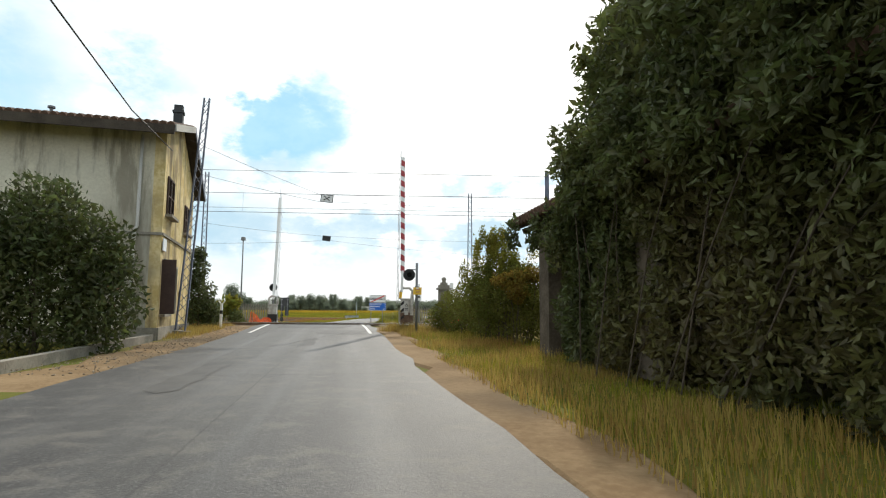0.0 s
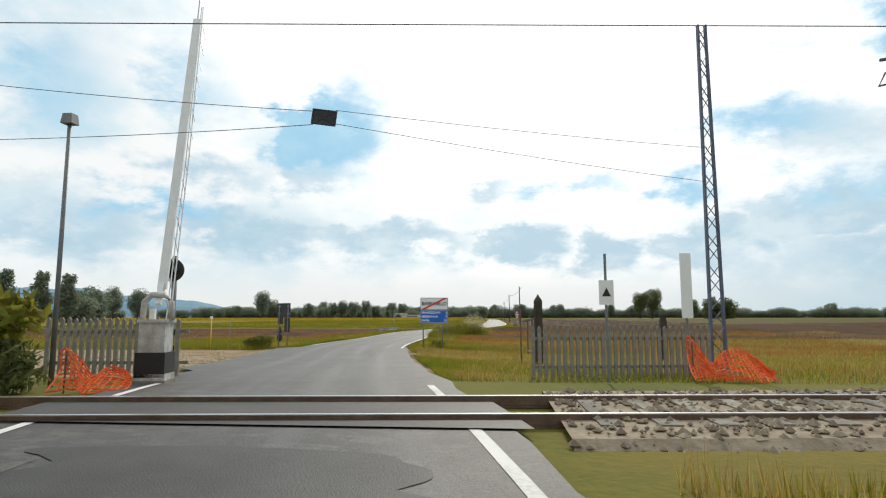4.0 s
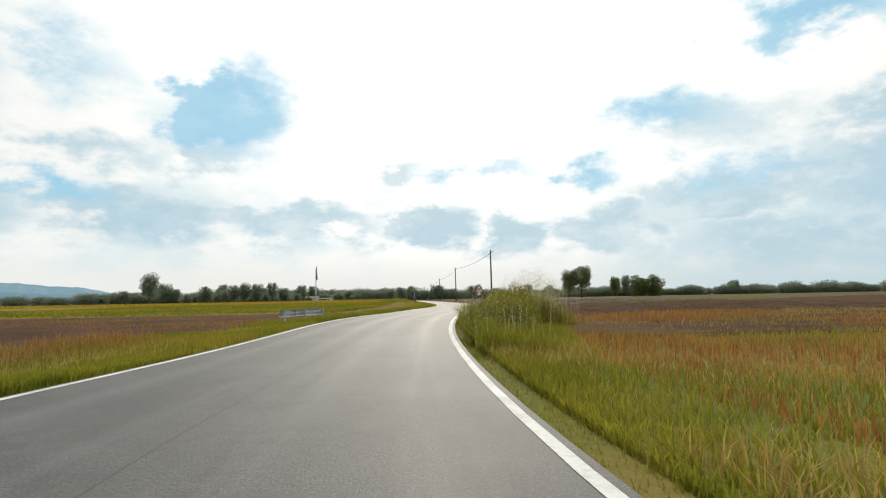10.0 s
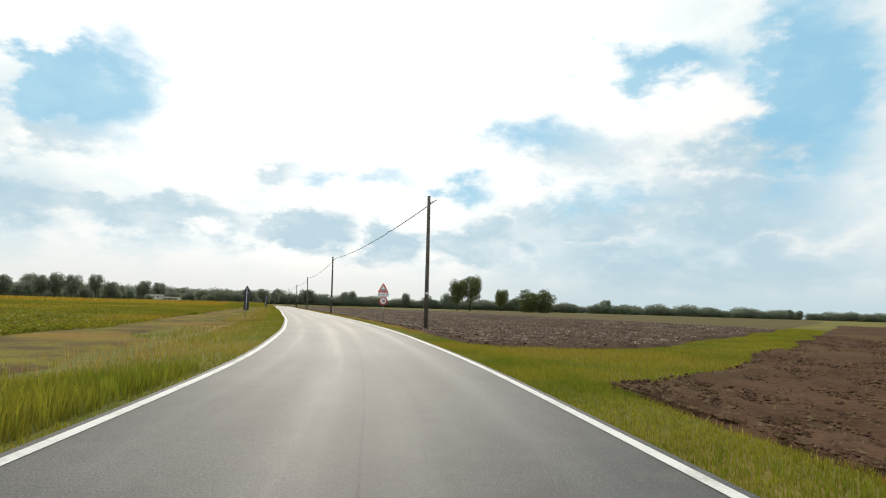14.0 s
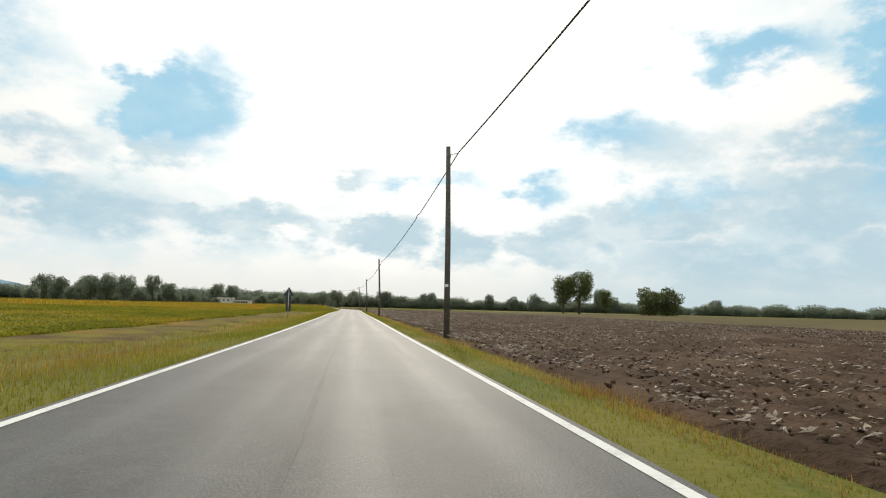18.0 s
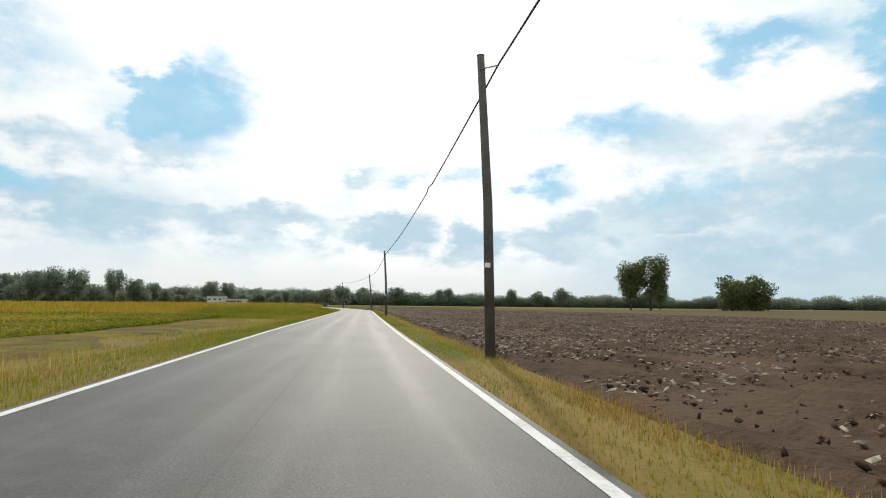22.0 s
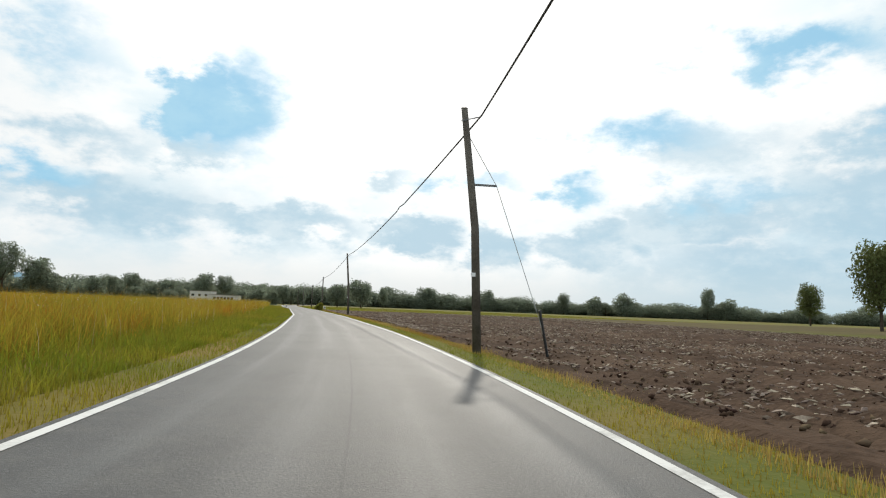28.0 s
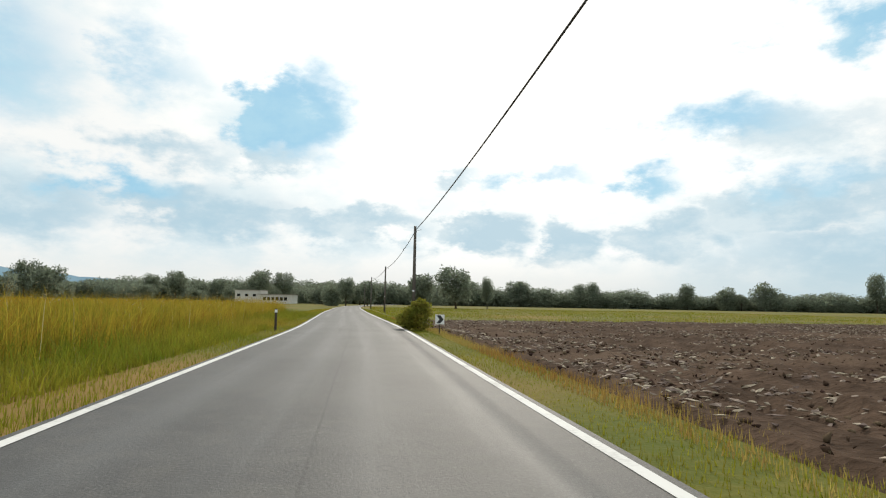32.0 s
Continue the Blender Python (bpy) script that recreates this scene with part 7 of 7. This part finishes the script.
s = (0.035 + 0.05 * RNG.random(n) + 0.0015 * (left_line(y) - x))[:, None]
v = np.stack([c - a * s, c + b * s * 0.6, c + a * s, c - b * s * 0.6], 1).reshape(-1, 3)
i = np.arange(n) * 4
tagged(new("bean_crop", quick("bean_crop", v, np.concatenate([np.stack([i, i + 1, i + 2], 1), np.stack([i, i + 2, i + 3], 1)]), SOY)), "rows of low green bean plants turning yellow", "crop", kind="stuff")
# tall golden grass
x, y = strip(-1, 334, 515, 4.2, 60.0, 160000, 1.7)
ramp = np.clip((y - 335) / 30, 0.3, 1.0)
blades("golden_grass", x, y, (1.1 + 0.75 * RNG.random(len(x))) * ramp * patchy(x, y, 0.12, 0.85, 1.15), 0.018, BLADE_GOLD, "tall golden dry grass field", tall=True, lean=0.75)
x, y = strip(-1, 316, 640, 30.0, 330.0, 60000, 1.4)
blades("golden_grass", x, y, (1.1 + 0.6 * RNG.random(len(x))) * np.clip((y - 335) / 30, 0.3, 1.0), 0.1 + 0.0008 * (left_line(y) - x), BLADE_GOLD, "tall golden crop reaching far across the field", tall=True, lean=0.3)
x, y = strip(-1, 320, 515, 1.4, 16.0, 140000, 1.7)
blades("golden_grass", x, y, (0.35 + 0.75 * RNG.random(len(x))) * np.clip((left_line(y) - x) / 4.0, 0.3, 1.5), 0.02, BLADE, "green undergrowth in the tall grass", tall=True, lean=0.8)
x, y = strip(-1, 360, 510, 3.6, 22.0, 700, 1.5)
h = 1.4 + 0.6 * RNG.random(len(x))
blades("golden_stalks", x, y, h, 0.009, SEED, "pale seed stalks standing above the grass", tall=True, lean=0.2)
seed_heads("golden_seed_heads", x, y, h, 8, 0.03, "pale seed heads above the golden grass")
x, y = strip(-1, 310, 350, 1.2, 16.0, 60000, 1.4)
blades("meadow_grass", x, y, patchy(x, y, 0.5, 0.2, 0.55) * np.clip((y - 306) / 12, 0.4, 2.0) * np.clip((left_line(y) - x) / 3.0, 0.5, 1.2), 0.02, BLADE, "lush green roadside grass", tall=True, lean=0.7)
# clods and stones


def slabs(name, centres, size, tilt, material, label, seed, smooth=False):
    """Tilted, broken slices of earth; size: length, width, thickness."""
    r = np.random.default_rng(seed)
    k = len(centres)
    v = oct_v[None] * (np.array(size) * (0.22 + 0.55 * r.random((k, 1, 1)) ** 1.8)) * r.uniform(0.5, 1.25, (k, 6, 3)) + r.normal(0, 0.12, (k, 6, 3)) * np.array(size)
    t1, t2, a = r.normal(0, tilt, k)[:, None], r.normal(0, tilt, k)[:, None], r.normal(0.1, 0.5, k)[:, None]
    x, y, z = v[:, :, 0], v[:, :, 1], v[:, :, 2]
    y, z = y * np.cos(t1) - z * np.sin(t1), y * np.sin(t1) + z * np.cos(t1)
    x, z = x * np.cos(t2) + z * np.sin(t2), -x * np.sin(t2) + z * np.cos(t2)
    x, y = x * np.cos(a) - y * np.sin(a), x * np.sin(a) + y * np.cos(a)
    v = np.stack([x, y, z], 2) + centres[:, None]
    f = (oct_f[None] + np.arange(k)[:, None, None] * 6).reshape(-1, 3)
    me = quick(name, v.reshape(-1, 3), f, material)
    me.polygons.foreach_set("use_smooth", [smooth] * len(me.polygons))
    return tagged(new(name, me), label, "soil", kind="stuff")


def turned(n, power, lift, gather):
    """Places on the ploughed field, gathered along its furrows and in patches."""
    off = 2.2 + 52.0 * RNG.random(n) ** power
    off = np.where(RNG.random(n) < 0.5, np.round(off / 0.95) * 0.95 + RNG.normal(0, 0.2, n), off)
    off = np.maximum(off, 2.0)
    y = plough_start(off) + 0.5 + (plough_end(off) - plough_start(off) - 1) * RNG.random(n)
    x = right_line(y) + off
    keep = patchy(x, y, 0.9, 0.0, 1.0) + patchy(x, y, 0.23, -0.3, 0.3) + RNG.normal(0, 0.15, n) > gather
    return np.stack([x, y, land(x, y) + lift + 0.04 * RNG.random(n)], 1)[keep]


slabs("turned_slices", turned(150000, 1.3, 0.135, 0.42), (0.18, 0.075, 0.045), 0.22, SLICE, "smeared slices of ploughed clay, sheen painted in as pale colour", 5)
slabs("turned_clods", turned(90000, 1.3, 0.09, 0.15), (0.11, 0.095, 0.07), 0.5, CLOD, "dark brown clods of ploughed earth", 6, True)
x, y = strip(1, 96, 160, 2.0, 40.0, 70000, 1.5)
keep = y < tilled_end(x - right_line(y)) - 0.5
x, y = x[keep], y[keep]
stones("tilled_clods", np.stack([x, y, land(x, y) + 0.07], 1), 0.05, TILLED_CLOD, "small brown clods of tilled earth", "soil", 0.6, 6)
x, y = strip(-1, 38, 63, 0.8, 22.0, 7000, 1.4)
stones("gravel", np.stack([x, y, land(x, y) + 0.03], 1), 0.03, STONE, "loose pale gravel", "gravel", 0.6, 7)
x, y = strip(-1, 10, 30, 0.3, 2.3, 1500)
stones("gravel", np.stack([x, y, land(x, y) + 0.03], 1), 0.025, STONE, "loose stones on the dirt verge", "gravel", 0.6, 8)

# ---- worn and mended places in the asphalt ----


def road_patch(name, y0, y1, u0, u1, material, label, seed, lift=0.005):
    """A ragged patch; u: 0 at the left edge line, 1 at the right."""
    n = 41
    mid, half = (u0 + u1) / 2, (u1 - u0) / 2
    pts, fcs = [], []
    for k, y in enumerate(np.linspace(y0, y1, n)):
        l, rr = float(left_line(y)), float(right_line(y))
        taper = min(1.0, 3.2 * math.sin(math.pi * k / (n - 1)) ** 0.7 + 0.02)
        for sgn in (-1, 1):
            rag = 0.35 * noise.noise(Vector((y * 1.3, seed * 3.7 + sgn, 0.0))) + 0.1 * noise.noise(Vector((y * 5.1, seed * 1.9, sgn)))
            u = mid + sgn * half * taper * (0.85 + rag)
            pts.append((l + (rr - l) * u, y, float(ground(y)) + lift))
    for k in range(n - 1):
        fcs.append((2 * k, 2 * k + 1, 2 * k + 3, 2 * k + 2))
    return tagged(new(name, G().poly(pts, fcs).mesh(name, material)), label, "road patch", kind="structure")


def road_crack(y0, u0, y1, u1, width, seed, n=26):
    """A wandering crack from one place on the road to another."""
    r = random.Random(seed)
    pts, fcs = [], []
    drift = 0.0
    for k in range(n):
        s = k / (n - 1)
        drift = drift * 0.8 + r.uniform(-0.012, 0.012)
        y = y0 + (y1 - y0) * s
        u = u0 + (u1 - u0) * s + drift
        l, rr = float(left_line(y)), float(right_line(y))
        x = l + (rr - l) * u
        w = width * r.uniform(0.2, 0.65)
        along = abs(y1 - y0) > 1.5
        for d in (-w / 2, w / 2):
            pts.append((x + (d if along else 0), y + (0 if along else d), float(ground(y)) + 0.007))
    for k in range(n - 1):
        fcs.append((2 * k, 2 * k + 1, 2 * k + 3, 2 * k + 2))
    return tagged(new("road_crack", G().poly(pts, fcs).mesh("road_crack", CRACK)), "dark crack in the worn asphalt", "road crack", kind="structure")


for k, (y0, y1, u0, u1, m) in enumerate([(17.0, 20.0, 0.5, 0.6, PATCH), (14.4, 16.2, -0.12, 0.03, PATCH), (22.0, 24.5, 0.55, 0.97, PATCH), (8.0, 12.5, 0.2, 0.32, WORN), (26.0, 29.6, 0.1, 0.9, PATCH),
                                         (57.5, 60.5, 0.5, 0.58, WORN), (59.0, 61.0, 0.76, 0.86, WORN), (50.5, 53.5, 0.72, 0.79, PATCH), (54.0, 57.5, 0.68, 0.76, PATCH), 
                                         (184.0, 196.0, 0.5, 0.515, PATCH), (116.0, 119.0, 0.46, 0.53, PATCH)]):
    road_patch("road_patch", y0, y1, u0, u1, m, "dark mended patch in the asphalt" if m is PATCH else "pale worn patch in the asphalt", 30 + k, 0.004 + 0.0006 * (k % 5))
for k, (y0, u0, y1, u1, w) in enumerate([(16.5, 0.35, 23.5, 0.85, 0.05), (10.0, 0.3, 10.6, 0.95, 0.035), (20.0, 0.1, 29.0, 0.2, 0.03), (48.0, 0.2, 48.8, 0.8, 0.035), (53.0, 0.1, 54.0, 0.9, 0.03), 
                                         (58.0, 0.3, 58.6, 0.75, 0.035), (206.0, 0.3, 206.5, 0.9, 0.02), (318.0, 0.05, 318.5, 0.6, 0.02)]):
    road_crack(y0, u0, y1, u1, w, 60 + k)
